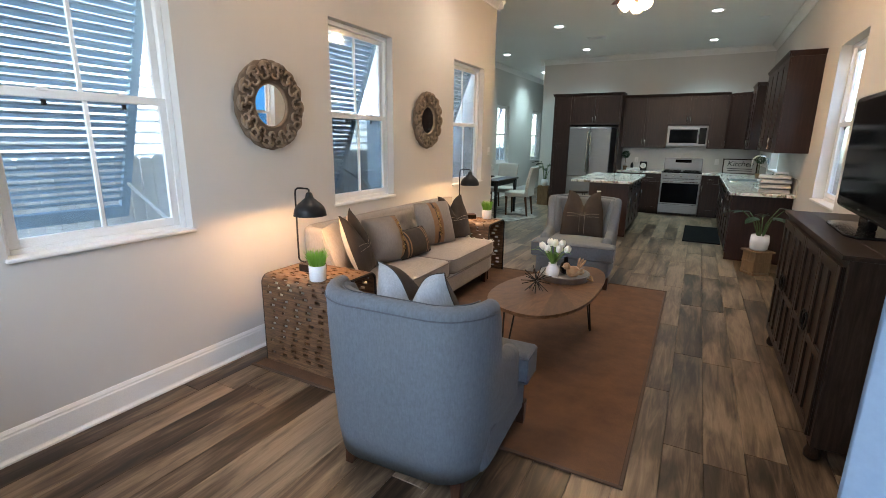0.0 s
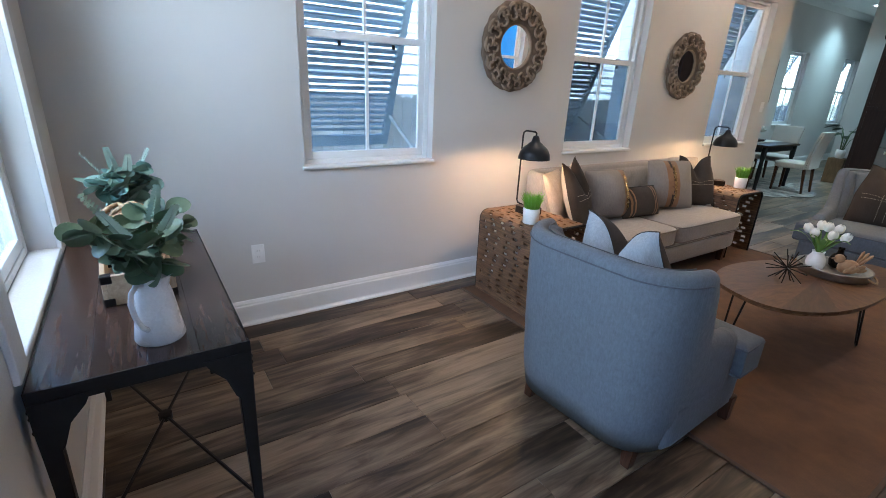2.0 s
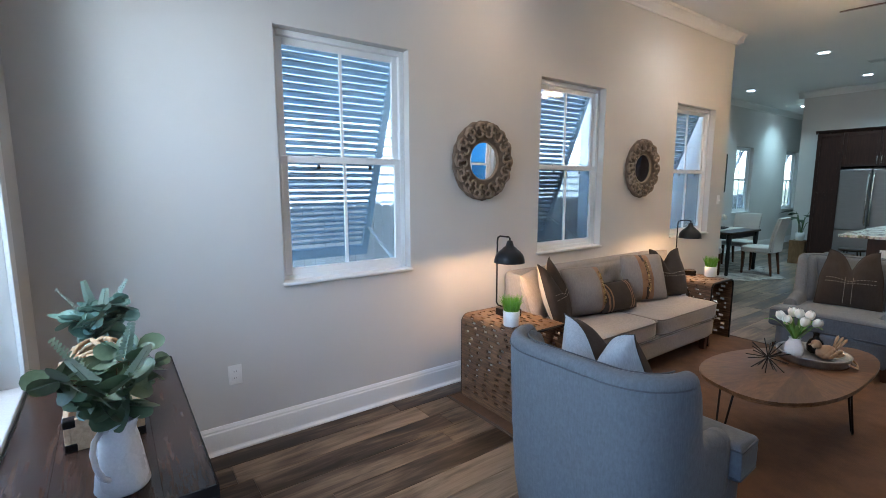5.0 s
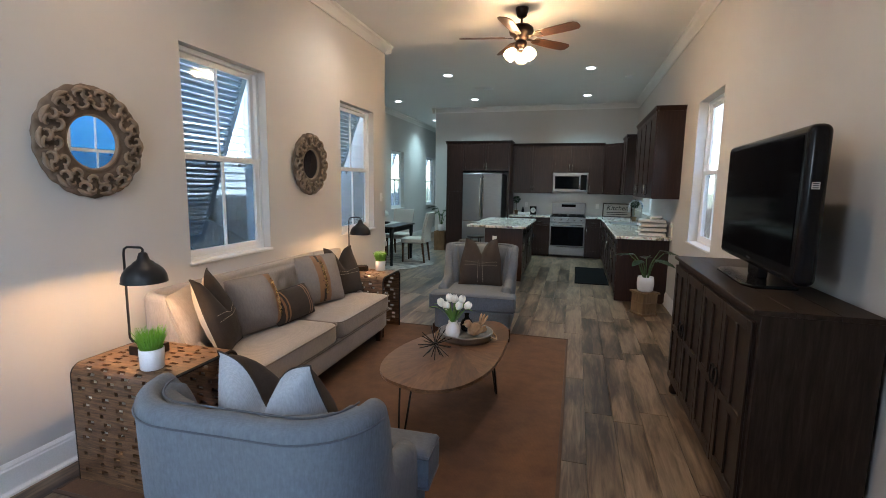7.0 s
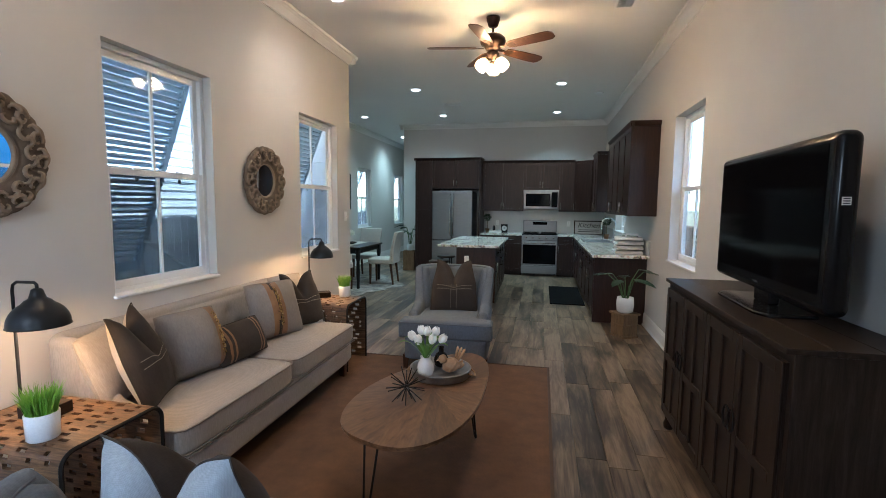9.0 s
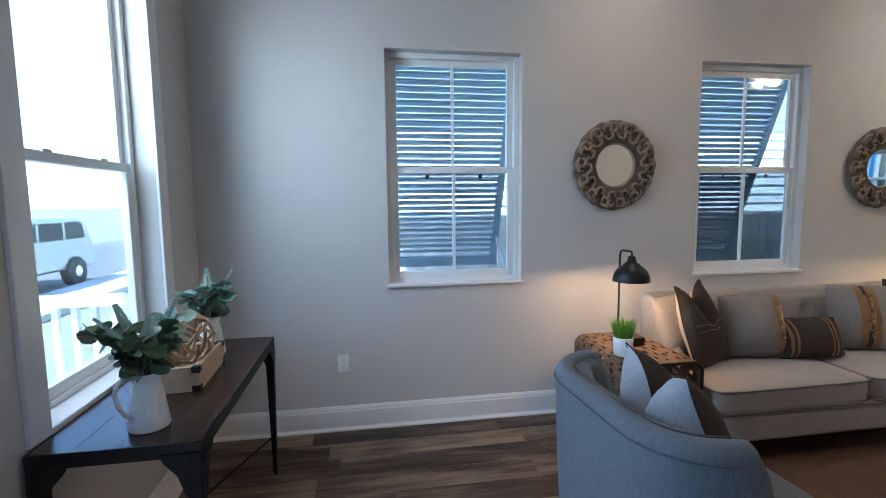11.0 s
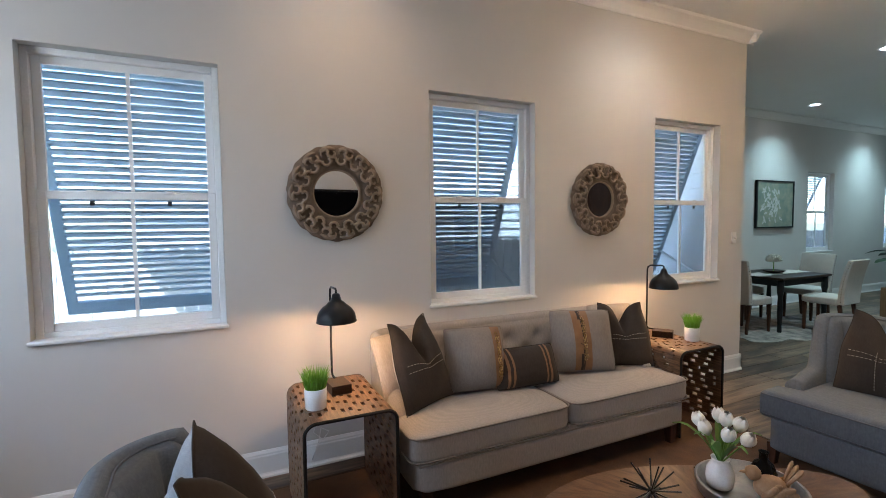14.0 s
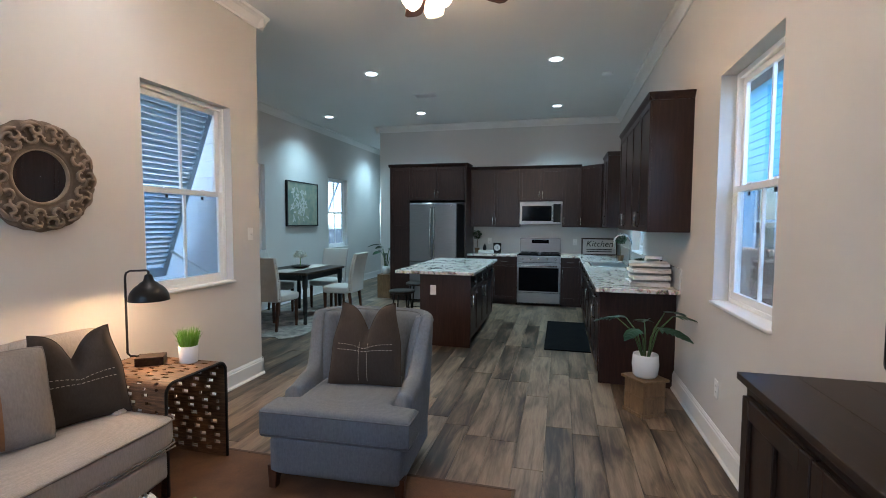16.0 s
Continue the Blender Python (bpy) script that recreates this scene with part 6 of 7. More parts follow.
for gx, gy, gz in GLOBES:
    lx, ly = gx - FAN[0], gy - FAN[1]
    tilt = Matrix.Translation((lx, ly, gz - CEIL)) @ Vector((lx, ly, -0.12)).to_track_quat("-Z", "Y").to_matrix().to_4x4()
    gl = part("globe", lathe([(0.025, 0.062), (0.032, 0.055), (0.052, 0.03), (0.064, -0.005), (0.066, -0.03), (0.058, -0.055)], 24, m=tilt, cap=False), M["globe"], fan, "frosted glass shade, lit", smooth=True)
    part("fitter", lathe([(0.012, 0.09), (0.028, 0.075), (0.030, 0.055)], 18, m=tilt, cap=False), M["bronze"], gl, smooth=True)
# these include the added, unseen right-hand pair of the living room
for i, (x, y) in enumerate(CANS + LIVING_CANS):
    cn = thing("recessed_light", pose(x, y, CEIL), "round white recessed ceiling light, switched on", "ceiling light", "recessed lights")
    part("trim_ring", lathe([(0.062, -0.003), (0.066, -0.006), (0.088, -0.005), (0.092, 0.0)], 32, cap=False), M["vinyl"], cn, smooth=True)
    part("lens", lathe([(0.001, -0.0025), (0.062, -0.003)], 32, cap=False), M["can"], cn)


def vent(x, y, w, d):
    v = thing("ceiling_vent", pose(x, y, CEIL), "white slatted air vent in the ceiling", "vent", "ceiling vents")
    for a, b, c, e in ((-w / 2, w / 2, -d / 2, -d / 2 + 0.02), (-w / 2, w / 2, d / 2 - 0.02, d / 2), (-w / 2, -w / 2 + 0.02, -d / 2 + 0.02, d / 2 - 0.02), (w / 2 - 0.02, w / 2, -d / 2 + 0.02, d / 2 - 0.02)):
        part("vent_frame", box(a, b, c, e, -0.008, -0.0005), M["vinyl"], v)
    part("backing", box(-w / 2 + 0.02, w / 2 - 0.02, -d / 2 + 0.02, d / 2 - 0.02, -0.002, -0.0005), M["signblack"], v)
    n = int((d - 0.04) / 0.022)
    for i in range(n):
        part("slat", box(-w / 2 + 0.02, w / 2 - 0.02, -0.008, 0.008, -0.001, 0.001, m=Matrix.Translation((0, -d / 2 + 0.03 + i * 0.022, -0.006)) @ Matrix.Rotation(radians(35), 4, "X")), M["vinyl"], v)


vent(-2.0, 9.6, 0.36, 0.22)
vent(0.41, 5.49, 0.18, 0.36)
tagged(part("smoke_detector", lathe([(0.001, -0.03), (0.05, -0.03), (0.062, -0.02), (0.065, 0.0)], 28, m=Matrix.Translation((0.58, 9.1, CEIL))), M["vinyl"], smooth=True), "round white smoke detector on the ceiling", "smoke detector")


# ---- kitchen ----
def shaker(parent, m, w, h, pull=None, name="door"):
    """A shaker door: local x across, z up, y outwards from the cabinet front; pull: (x, z, upright)."""
    d = part(name, box(0.002, w - 0.002, 0.0, 0.010, 0.002, h - 0.002, m=m), M["espresso"], parent)
    f = 0.055 if h > 0.25 else 0.03
    for a, b, c, e in ((0.002, f, 0.002, h - 0.002), (w - f, w - 0.002, 0.002, h - 0.002), (f, w - f, 0.002, f), (f, w - f, h - f, h - 0.002)):
        part("rail", box(a, b, 0.010, 0.018, c, e, m=m), M["espresso"], d, bevel=0.0015)
    if pull:
        x, z, upright = pull
        L = 0.065
        pts = [(x, 0.018, z - L), (x, 0.045, z - L), (x, 0.045, z + L), (x, 0.018, z + L)] if upright else [(x - L, 0.018, z), (x - L, 0.045, z), (x + L, 0.045, z), (x + L, 0.018, z)]
        part("handle", tube([m @ Vector(p) for p in pts], 0.0065, 8), M["nickel"], d, "satin nickel bar handle", smooth=True)
    return d


S = Matrix.Rotation(radians(180), 4, "Z")
W_FACE = Matrix.Rotation(radians(90), 4, "Z")
E_FACE = Matrix.Rotation(radians(-90), 4, "Z")


def cab_south(name, x0, x1, y_front, y_back, z0, z1, label, cols, rows=((0.0, 1.0),), pulls="", toe=0.0, group="kitchen cabinets"):
    """A cabinet whose doors look towards -y."""
    cb = thing(name, pose(0, 0, 0), label, "cabinet", group)
    part("body", box(x0, x1, y_front, y_back, z0 + toe, z1), M["espresso"], cb)
    if toe:
        part("toe_kick", box(x0, x1, y_front + 0.06, y_back, z0, z0 + toe), M["espresso"], cb)
    h = z1 - z0 - toe
    w = (x1 - x0) / cols
    for i in range(cols):
        for a, b in rows:
            zz0 = z0 + toe + a * h
            m = Matrix.Translation((x1 - i * w, y_front, zz0)) @ S
            hh = (b - a) * h
            px = (w - 0.03) if (i % 2 == 1 or cols == 1) else 0.03
            if cols == 2:
                px = w - 0.03 if i == 0 else 0.03
            pz = 0.11 if pulls == "low" else hh - 0.11
            pull = (w / 2, hh / 2, False) if hh < 0.25 else (px, pz, True)
            shaker(cb, m, w, hh, pull if pulls else None, "drawer" if hh < 0.25 else "door")
    return cb


KY, UY = 10.95, 11.38
cab_south("pantry_cabinet", -3.09, -2.70, KY, BACK, 0, 2.50, "tall espresso-stained pantry cabinet beside the fridge", 1, ((0.0, 0.55), (0.55, 1.0)), "", 0.1)
cab_south("wall_cabinet", -2.70, -1.66, KY, BACK, 1.89, 2.50, "espresso-stained cabinet over the fridge", 2, ((0, 1),), "low")
tagged(part("cabinet_panel", box(-1.66, -1.63, KY - 0.01, BACK, 0, 2.50), M["espresso"]), "espresso-stained panel beside the fridge", "panel")
cab_south("wall_cabinet", -1.63, -0.715, UY, BACK, 1.41, 2.47, "espresso-stained double wall cabinet with nickel handles", 2, ((0, 1),), "low")
cab_south("wall_cabinet", -0.715, 0.06, UY, BACK, 1.88, 2.47, "espresso-stained cabinet above the microwave", 2, ((0, 1),), "low")
cab_south("wall_cabinet", 0.06, 0.38, UY, BACK, 1.41, 2.47, "narrow espresso-stained wall cabinet", 1, ((0, 1),), "low")
# corner cabinet, set diagonally
cc = thing("corner_cabinet", pose(0, 0, 0), "diagonal espresso-stained corner wall cabinet", "cabinet", "kitchen cabinets")
part("body", prism([(0.38, UY), (0.38, BACK), (RIGHT, BACK), (RIGHT, 11.05), (0.71, 11.05)], 1.41, 2.50), M["espresso"], cc)
dv = Vector((0.71 - 0.38, 11.05 - UY, 0))
shaker(cc, Matrix.Translation((0.71, 11.05, 1.41)) @ Matrix.Rotation(math.atan2(-dv.y, -dv.x), 4, "Z"), dv.length, 1.09, (dv.length - 0.04, 0.11, True))


def cab_west(name, y0, y1, x_front, z0, z1, label, cols, rows, pulls, toe=0.0):
    """A cabinet on the right wall whose doors look towards -x."""
    cb = thing(name, pose(0, 0, 0), label, "cabinet", "kitchen cabinets")
    part("body", box(x_front, RIGHT, y0, y1, z0 + toe, z1), M["espresso"], cb)
    if toe:
        part("toe_kick", box(x_front + 0.06, RIGHT, y0, y1, z0, z0 + toe), M["espresso"], cb)
    h, w = z1 - z0 - toe, (y1 - y0) / cols
    for i in range(cols):
        for a, b in rows:
            m = Matrix.Translation((x_front, y0 + i * w, z0 + toe + a * h)) @ W_FACE
            hh = (b - a) * h
            pull = (w / 2, hh / 2, False) if hh < 0.25 else (0.03 if i % 2 else w - 0.03, 0.11 if pulls == "low" else hh - 0.11, True)
            shaker(cb, m, w, hh, pull, "drawer" if hh < 0.25 else "door")
    return cb


cab_west("wall_cabinet", 6.80, 8.72, 0.74, 1.42, 2.49, "espresso-stained wall cabinet above the peninsula", 4, ((0, 1),), "low")
cab_west("wall_cabinet", 10.25, 11.05, 0.74, 1.42, 2.52, "espresso-stained wall cabinet near the corner", 2, ((0, 1),), "low")


def cornice(points, z):
    bm = bmesh.new()
    for (x0, y0), (x1, y1), (nx, ny) in points:
        run([(-0.01, z), (0.006, z), (0.012, z + 0.015), (0.032, z + 0.045), (0.036, z + 0.06), (-0.01, z + 0.06)], (x0, y0), (x1, y1), (nx, ny), bm)
    return bm


for pts, z in (([((-3.12, KY), (-1.60, KY), (0, -1)), ((-3.09, KY - 0.03), (-3.09, BACK), (-1, 0)), ((-1.63, KY - 0.03), (-1.63, UY), (1, 0))], 2.50), ([((-1.63, UY), (0.38, UY), (0, -1))], 2.47), ([((0.74, 6.77), (0.74, 8.75), (-1, 0)), ((0.71, 6.80), (RIGHT, 6.80), (0, -1))], 2.49), ([((0.74, 10.22), (0.74, 11.05), (-1, 0)), ((0.71, 10.25), (RIGHT, 10.25), (0, -1))], 2.52)):
    tagged(part("cabinet_cornice", cornice(pts, z), M["espresso"]), "espresso-stained crown strip on the wall cabinets", "cornice")

# fridge
fg = thing("refrigerator", pose(0, 0, 0), "stainless steel french-door refrigerator", "refrigerator")
part("body", box(-2.675, -1.785, 10.90, 11.60, 0.02, 1.835), M["black"], fg, bevel=0.01)
for x0, x1, z0, z1, hx in ((-2.675, -2.234, 0.76, 1.835, -2.262), (-2.226, -1.785, 0.76, 1.835, -2.198)):
    d = part("door", box(x0, x1, 10.84, 10.90, z0, z1), M["steel"], fg, bevel=0.012)
    part("handle", tube([(hx, 10.84, 0.86), (hx, 10.79, 0.90), (hx, 10.775, 1.30), (hx, 10.79, 1.72), (hx, 10.84, 1.76)], 0.013, 10), M["nickel"], d, smooth=True)
d = part("freezer_drawer", box(-2.675, -1.785, 10.84, 10.90, 0.06, 0.752), M["steel"], fg, bevel=0.012)
part("handle", tube([(-2.56, 10.84, 0.66), (-2.55, 10.785, 0.66), (-1.91, 10.785, 0.66), (-1.90, 10.84, 0.66)], 0.012, 10), M["nickel"], d, smooth=True)
part("badge", box(-1.90, -1.87, 10.838, 10.84, 1.77, 1.79), M["nickel"], fg)

# stove
sv = thing("stove", pose(0, 0, 0), "stainless steel range with black glass oven door", "stove")
SX0, SX1, SY = -0.712, 0.045, 11.08
part("body", box(SX0, SX1, SY, 11.70, 0.04, 0.905), M["black"], sv)
part("cooktop", box(SX0, SX1, SY - 0.01, 11.62, 0.905, 0.925), M["screen"], sv, bevel=0.004)
od = part("oven_door", box(SX0 + 0.004, SX1 - 0.004, SY - 0.035, SY, 0.245, 0.775), M["steel"], sv, bevel=0.006)
part("oven_glass", box(SX0 + 0.03, SX1 - 0.03, SY - 0.038, SY - 0.034, 0.27, 0.69), M["screen"], od)
part("handle", tube([(SX0 + 0.06, SY - 0.03, 0.725), (SX0 + 0.06, SY - 0.075, 0.725), (SX1 - 0.06, SY - 0.075, 0.725), (SX1 - 0.06, SY - 0.03, 0.725)], 0.011, 8), M["nickel"], od, smooth=True)
part("storage_drawer", box(SX0 + 0.004, SX1 - 0.004, SY - 0.03, SY, 0.055, 0.235), M["steel"], sv, bevel=0.006)
part("control_panel", box(SX0, SX1, SY - 0.03, SY + 0.02, 0.785, 0.90), M["steel"], sv, bevel=0.008)
for i in range(5):
    part("knob", lathe([(0.02, 0), (0.021, 0.012), (0.017, 0.03), (0.014, 0.032)], 16, m=Matrix.Translation((SX0 + 0.09 + i * 0.145, SY - 0.03, 0.845)) @ Matrix.Rotation(radians(90), 4, "X")), M["nickel"], sv, smooth=True)
bg = part("backguard", box(SX0, SX1, 11.62, 11.70, 0.925, 1.20), M["steel"], sv, bevel=0.012)
part("display", box(SX0 + 0.22, SX1 - 0.22, 11.616, 11.621, 1.10, 1.165), M["screen"], bg)
for gx in (SX0 + 0.19, SX1 - 0.19):
    g = bmesh.new()
    for k in range(4):
        box(gx - 0.16, gx + 0.16, 11.13 + k * 0.14, 11.142 + k * 0.14, 0.926, 0.945, g)
    for k in range(3):
        box(gx - 0.15 + k * 0.144, gx - 0.138 + k * 0.144, 11.13, 11.56, 0.930, 0.944, g)
    part("grate", g, M["iron"], sv)

# microwave
mw = thing("microwave", pose(0, 0, 0), "stainless over-the-range microwave with dark glass", "microwave")
part("body", box(-0.705, 0.05, 11.34, 11.70, 1.455, 1.875), M["steel"], mw, bevel=0.006)
part("door_glass", box(-0.66, -0.13, 11.333, 11.341, 1.52, 1.80), M["screen"], mw, bevel=0.004)
part("keypad", box(-0.10, 0.03, 11.334, 11.341, 1.50, 1.83), M["screen"], mw)
part("handle", tube([(-0.115, 11.335, 1.52), (-0.115, 11.30, 1.54), (-0.115, 11.30, 1.78), (-0.115, 11.335, 1.80)], 0.009, 8), M["nickel"], mw, smooth=True)

# base cabinets, counters
cab_south("base_cabinet", -1.63, -0.715, 11.10, BACK, 0, 0.875, "espresso-stained base cabinet beside the range", 2, ((0.0, 0.78), (0.78, 1.0)), "top", 0.1)
cab_south("base_cabinet", 0.05, 0.41, 11.10, BACK, 0, 0.875, "espresso-stained narrow base cabinet beside the range", 1, ((0.0, 0.78), (0.78, 1.0)), "top", 0.1)
for k, (y0, y1) in enumerate(((7.20, 8.35), (8.35, 9.5), (9.5, 10.65))):
    cab_west("base_cabinet", y0, y1, 0.41, 0, 0.875, "espresso-stained peninsula base cabinet with drawers", 2, ((0.0, 0.74), (0.74, 1.0)), "top", 0.1)
cab_west("base_cabinet", 10.65, 11.1, 0.41, 0, 0.875, "espresso-stained corner base cabinet", 1, ((0.0, 1.0),), "top", 0.1)
tagged(part("end_panel", box(0.40, RIGHT, 7.175, 7.20, 0.0, 0.875), M["espresso"]), "espresso-stained end panel of the peninsula", "panel")
tagged(part("worktop", box(-1.63, -0.717, 11.07, BACK, 0.875, 0.914), M["granite"], bevel=0.006), "speckled granite worktop beside the range", "worktop")
bmk = prism([(0.05, 11.07), (0.35, 11.07), (0.35, 7.03), (RIGHT, 7.03), (RIGHT, BACK), (0.05, BACK)], 0.875, 0.914)
tagged(part("worktop", bmk, M["granite"], bevel=0.006), "speckled granite worktop with the sink", "worktop")
for a, b, c, d, e, f, lab in ((-1.63, RIGHT, BACK - 0.012, BACK - 0.001, 0.914, 1.41, "back"), (RIGHT - 0.012, RIGHT - 0.001, 7.03, BACK - 0.012, 0.914, 1.10, "side")):
    tagged(part("backsplash_trim", box(a, b, c, d, e, f), M["tile"]), "pale plain backsplash above the worktop", "backsplash", kind="structure")
# sink and tap
sk = thing("kitchen_sink", pose(0, 0, 0), "stainless steel sink set in the granite", "sink")
for a, b, c, d in ((0.43, 0.93, 9.10, 9.125), (0.43, 0.93, 9.775, 9.80), (0.43, 0.455, 9.125, 9.775), (0.905, 0.93, 9.125, 9.775)):
    part("rim", box(a, b, c, d, 0.914, 0.920), M["nickel"], sk, bevel=0.002)
part("basin", box(0.455, 0.905, 9.125, 9.775, 0.9145, 0.916), M["galv"], sk)
fc = thing("kitchen_tap", pose(0.965, 9.43, 0.914), "tall curved chrome kitchen tap", "tap")
part("tap_base", lathe([(0.03, 0), (0.03, 0.01), (0.02, 0.02), (0.018, 0.06)], 20), M["nickel"], fc, smooth=True)
part("spout", tube([(0, 0, 0.05), (0, 0, 0.30)] + [(-0.11 + 0.11 * math.cos(t), 0, 0.31 + 0.11 * math.sin(t)) for t in np.linspace(0.2, 2.9, 10)] + [(-0.22, 0, 0.27), (-0.222, 0, 0.22)], 0.014, 10), M["nickel"], fc, smooth=True)
part("lever", tube([(0, 0.02, 0.05), (0, 0.06, 0.065), (0, 0.10, 0.075)], 0.007, 8), M["nickel"], fc, smooth=True)

# island
isl = thing("kitchen_island", pose(0, 0, 0), "espresso-stained island cabinet with drawers and outlet", "island")
part("body", box(-1.60, -1.0, 8.05, 9.85, 0.1, 0.875), M["espresso"], isl)
part("toe_kick", box(-1.60, -1.06, 8.05, 9.85, 0.0, 0.1), M["espresso"], isl)
part("end_skin", box(-1.605, -0.985, 8.03, 8.05, 0.0, 0.875), M["espresso"], isl)
for i in range(4):
    w = 1.8 / 4
    for a, b in ((0.1, 0.67), (0.67, 0.875)):
        m = Matrix.Translation((-1.0, 8.05 + (i + 1) * w, a)) @ E_FACE
        shaker(isl, m, w, b - a, (w / 2, (b - a) / 2, False) if b - a < 0.25 else (0.03 if i % 2 else w - 0.03, b - a - 0.11, True), "drawer" if b - a < 0.25 else "door")
part("outlet_cover", box(-1.475, -1.405, 8.024, 8.03, 0.62, 0.735), M["whiteplastic"], isl, "white outlet cover", bevel=0.002)
tagged(part("island_worktop", box(-1.89, -0.925, 7.93, 9.98, 0.875, 0.914), M["granite"], bevel=0.006), "speckled granite island worktop", "worktop")


def stool(m):
    st = thing("bar_stool", m, "round wooden stool with dark metal legs", "stool", "island stools")
    part("seat", lathe([(0.001, 0.56), (0.16, 0.56), (0.172, 0.57), (0.172, 0.585), (0.165, 0.595), (0.001, 0.59)], 32), M["console_top"], st, smooth=True)
    for k in range(4):
        a = radians(45 + 90 * k)
        part("leg", tube([(0.11 * math.cos(a), 0.11 * math.sin(a), 0.56), (0.19 * math.cos(a), 0.19 * math.sin(a), 0.0)], 0.011, 8), M["iron"], st, smooth=True)
    part("foot_ring", tube([(0.165 * math.cos(t), 0.165 * math.sin(t), 0.2) for t in np.linspace(0, 6.283, 29)[:-1]], 0.008, 6, closed=True), M["iron"], st, smooth=True)
    return st


s1 = stool(pose(-1.98, 8.45, 0))
copy_thing(s1, pose(-2.02, 9.25, 0))
mt = thing("floor_mat", pose(0, 0, 0), "black rectangular kitchen floor mat", "mat")
part("mat_body", box(-0.13, 0.40, 8.18, 9.78, 0.001, 0.014), M["mat"], mt, bevel=0.005)

# counter things
r = random.Random(2)


def topiary(m, seed, h=0.34, rad=0.075):
    tp = thing("topiary", m, "small round topiary in a dark pot", "potted plant", "counter plants")
    part("pot", lathe([(0.038, 0), (0.05, 0.08), (0.054, 0.085), (0.048, 0.08), (0.001, 0.075)], 20), M["basket"], tp, smooth=True)
    part("trunk", tube([(0, 0, 0.07), (0.003, 0, 0.16), (0, 0, h - rad)], 0.006, 6), M["stem"], tp)
    bm, rr = bmesh.new(), random.Random(seed)
    for i in range(260):
        d = Vector((rr.gauss(0, 1), rr.gauss(0, 1), rr.gauss(0, 1))).normalized()
        leaf_shape(bm, Vector((0, 0, h)) + d * rad * rr.uniform(0.55, 1.0), d + Vector((rr.uniform(-0.8, 0.8), rr.uniform(-0.8, 0.8), rr.uniform(-0.5, 0.8))), Vector((rr.uniform(-1, 1), rr.uniform(-1, 1), 1)), 0.028, 0.018)
    part("crown", bm, M["darkleaf"], tp, smooth=True)
    return tp


t1 = topiary(pose(-1.52, 11.5, 0.914), 4)
copy_thing(t1, pose(0.93, 10.2, 0.914, 0, 0, 40))
ck = thing("desk_clock", pose(-1.13, 11.5, 0.914), "small square dark clock with a round white dial", "clock")
part("case", box(-0.075, 0.075, -0.03, 0.03, 0.0, 0.19), M["iron"], ck, bevel=0.006)
part("dial", lathe([(0.001, 0.0), (0.058, 0.0), (0.06, -0.004)], 32, m=Matrix.Translation((0, -0.034, 0.10)) @ Matrix.Rotation(radians(90), 4, "X")), M["paper"], ck)
for a, L in ((0.6, 0.04), (2.4, 0.028)):
    part("clock_hand", tube([(0, -0.038, 0.10), (L * math.sin(a), -0.038, 0.10 + L * math.cos(a))], 0.002, 4), M["signblack"], ck)
cn = thing("counter_tray", pose(-1.33, 11.42, 0.914), "white wooden tray with small jars", "tray")
part("tray_board", box(-0.14, 0.14, -0.08, 0.08, 0, 0.05), M["ceramic"], cn, bevel=0.006)
tagged(part("small_jar", lathe([(0.03, 0), (0.035, 0.03), (0.03, 0.08), (0.012, 0.10), (0.014, 0.12)], 18, m=Matrix.Translation((-1.36, 11.42, 0.965))), M["black"], smooth=True), "small dark jar on the counter tray", "jar")
# the sign reads Kitchen
sg = thing("kitchen_sign", pose(0.72, 11.52, 0.914, -8), "rustic framed sign lettered in black on white", "sign")
part("board", box(-0.30, 0.30, 0.0, 0.014, 0.0, 0.29), M["plaque"], sg)
for a, b, c, d in ((-0.31, 0.31, -0.01, 0.012), (-0.31, 0.31, 0.28, 0.302), (-0.31, -0.288, 0.012, 0.28), (0.288, 0.31, 0.012, 0.28)):
    part("sign_frame", box(a, b, -0.006, 0.018, c, d), M["console"], sg)
fc_ = bpy.data.curves.new("lettering", "FONT")
fc_.body, fc_.size, fc_.align_x, fc_.extrude, fc_.shear = "Kitchen", 0.15, "CENTER", 0.001, 0.25
txt = new("lettering", fc_)
deps = bpy.context.evaluated_depsgraph_get()
letters = bpy.data.meshes.new_from_object(txt.evaluated_get(deps))
bpy.data.objects.remove(txt)
letters.materials.clear()
letters.materials.append(M["signblack"])
lt = new("lettering", letters)
lt.parent = sg
lt.matrix_local = pose(0, -0.003, 0.15, 90)
for z0 in (0.05, 0.09):
    part("text_bar", box(-0.22, 0.22, -0.003, 0.0, z0, z0 + 0.014), M["signblack"], sg)
# stacked clear brochure trays at the peninsula end, built as plain paper-toned slabs
for k in range(7):
    w, dd = 0.34 - 0.012 * (k % 3), 0.30 - 0.015 * (k % 2)
    m = pose(0.84 + r.uniform(-0.015, 0.015), 7.36 + r.uniform(-0.02, 0.02), 0.915 + k * 0.031, 0, 0, r.uniform(-8, 8))
    ob = part("folder", box(-w / 2, w / 2, -dd / 2, dd / 2, 0.0, 0.012 if k % 2 else 0.030), M["paper"], bevel=0.003)
    ob.matrix_world = m
    tagged(ob, "plain white slab standing for a stacked brochure tray on the worktop", "folder", "stacked folders")
pf = thing("picture_frame", pose(0.93, 7.75, 0.914, -12, 0, -35), "small leaning white picture frame", "picture frame")
part("frame_border", box(-0.09, 0.09, 0, 0.015, 0, 0.25), M["whiteplastic"], pf, bevel=0.004)
part("picture", box(-0.065, 0.065, -0.002, 0.001, 0.03, 0.22), M["paint1"], pf)
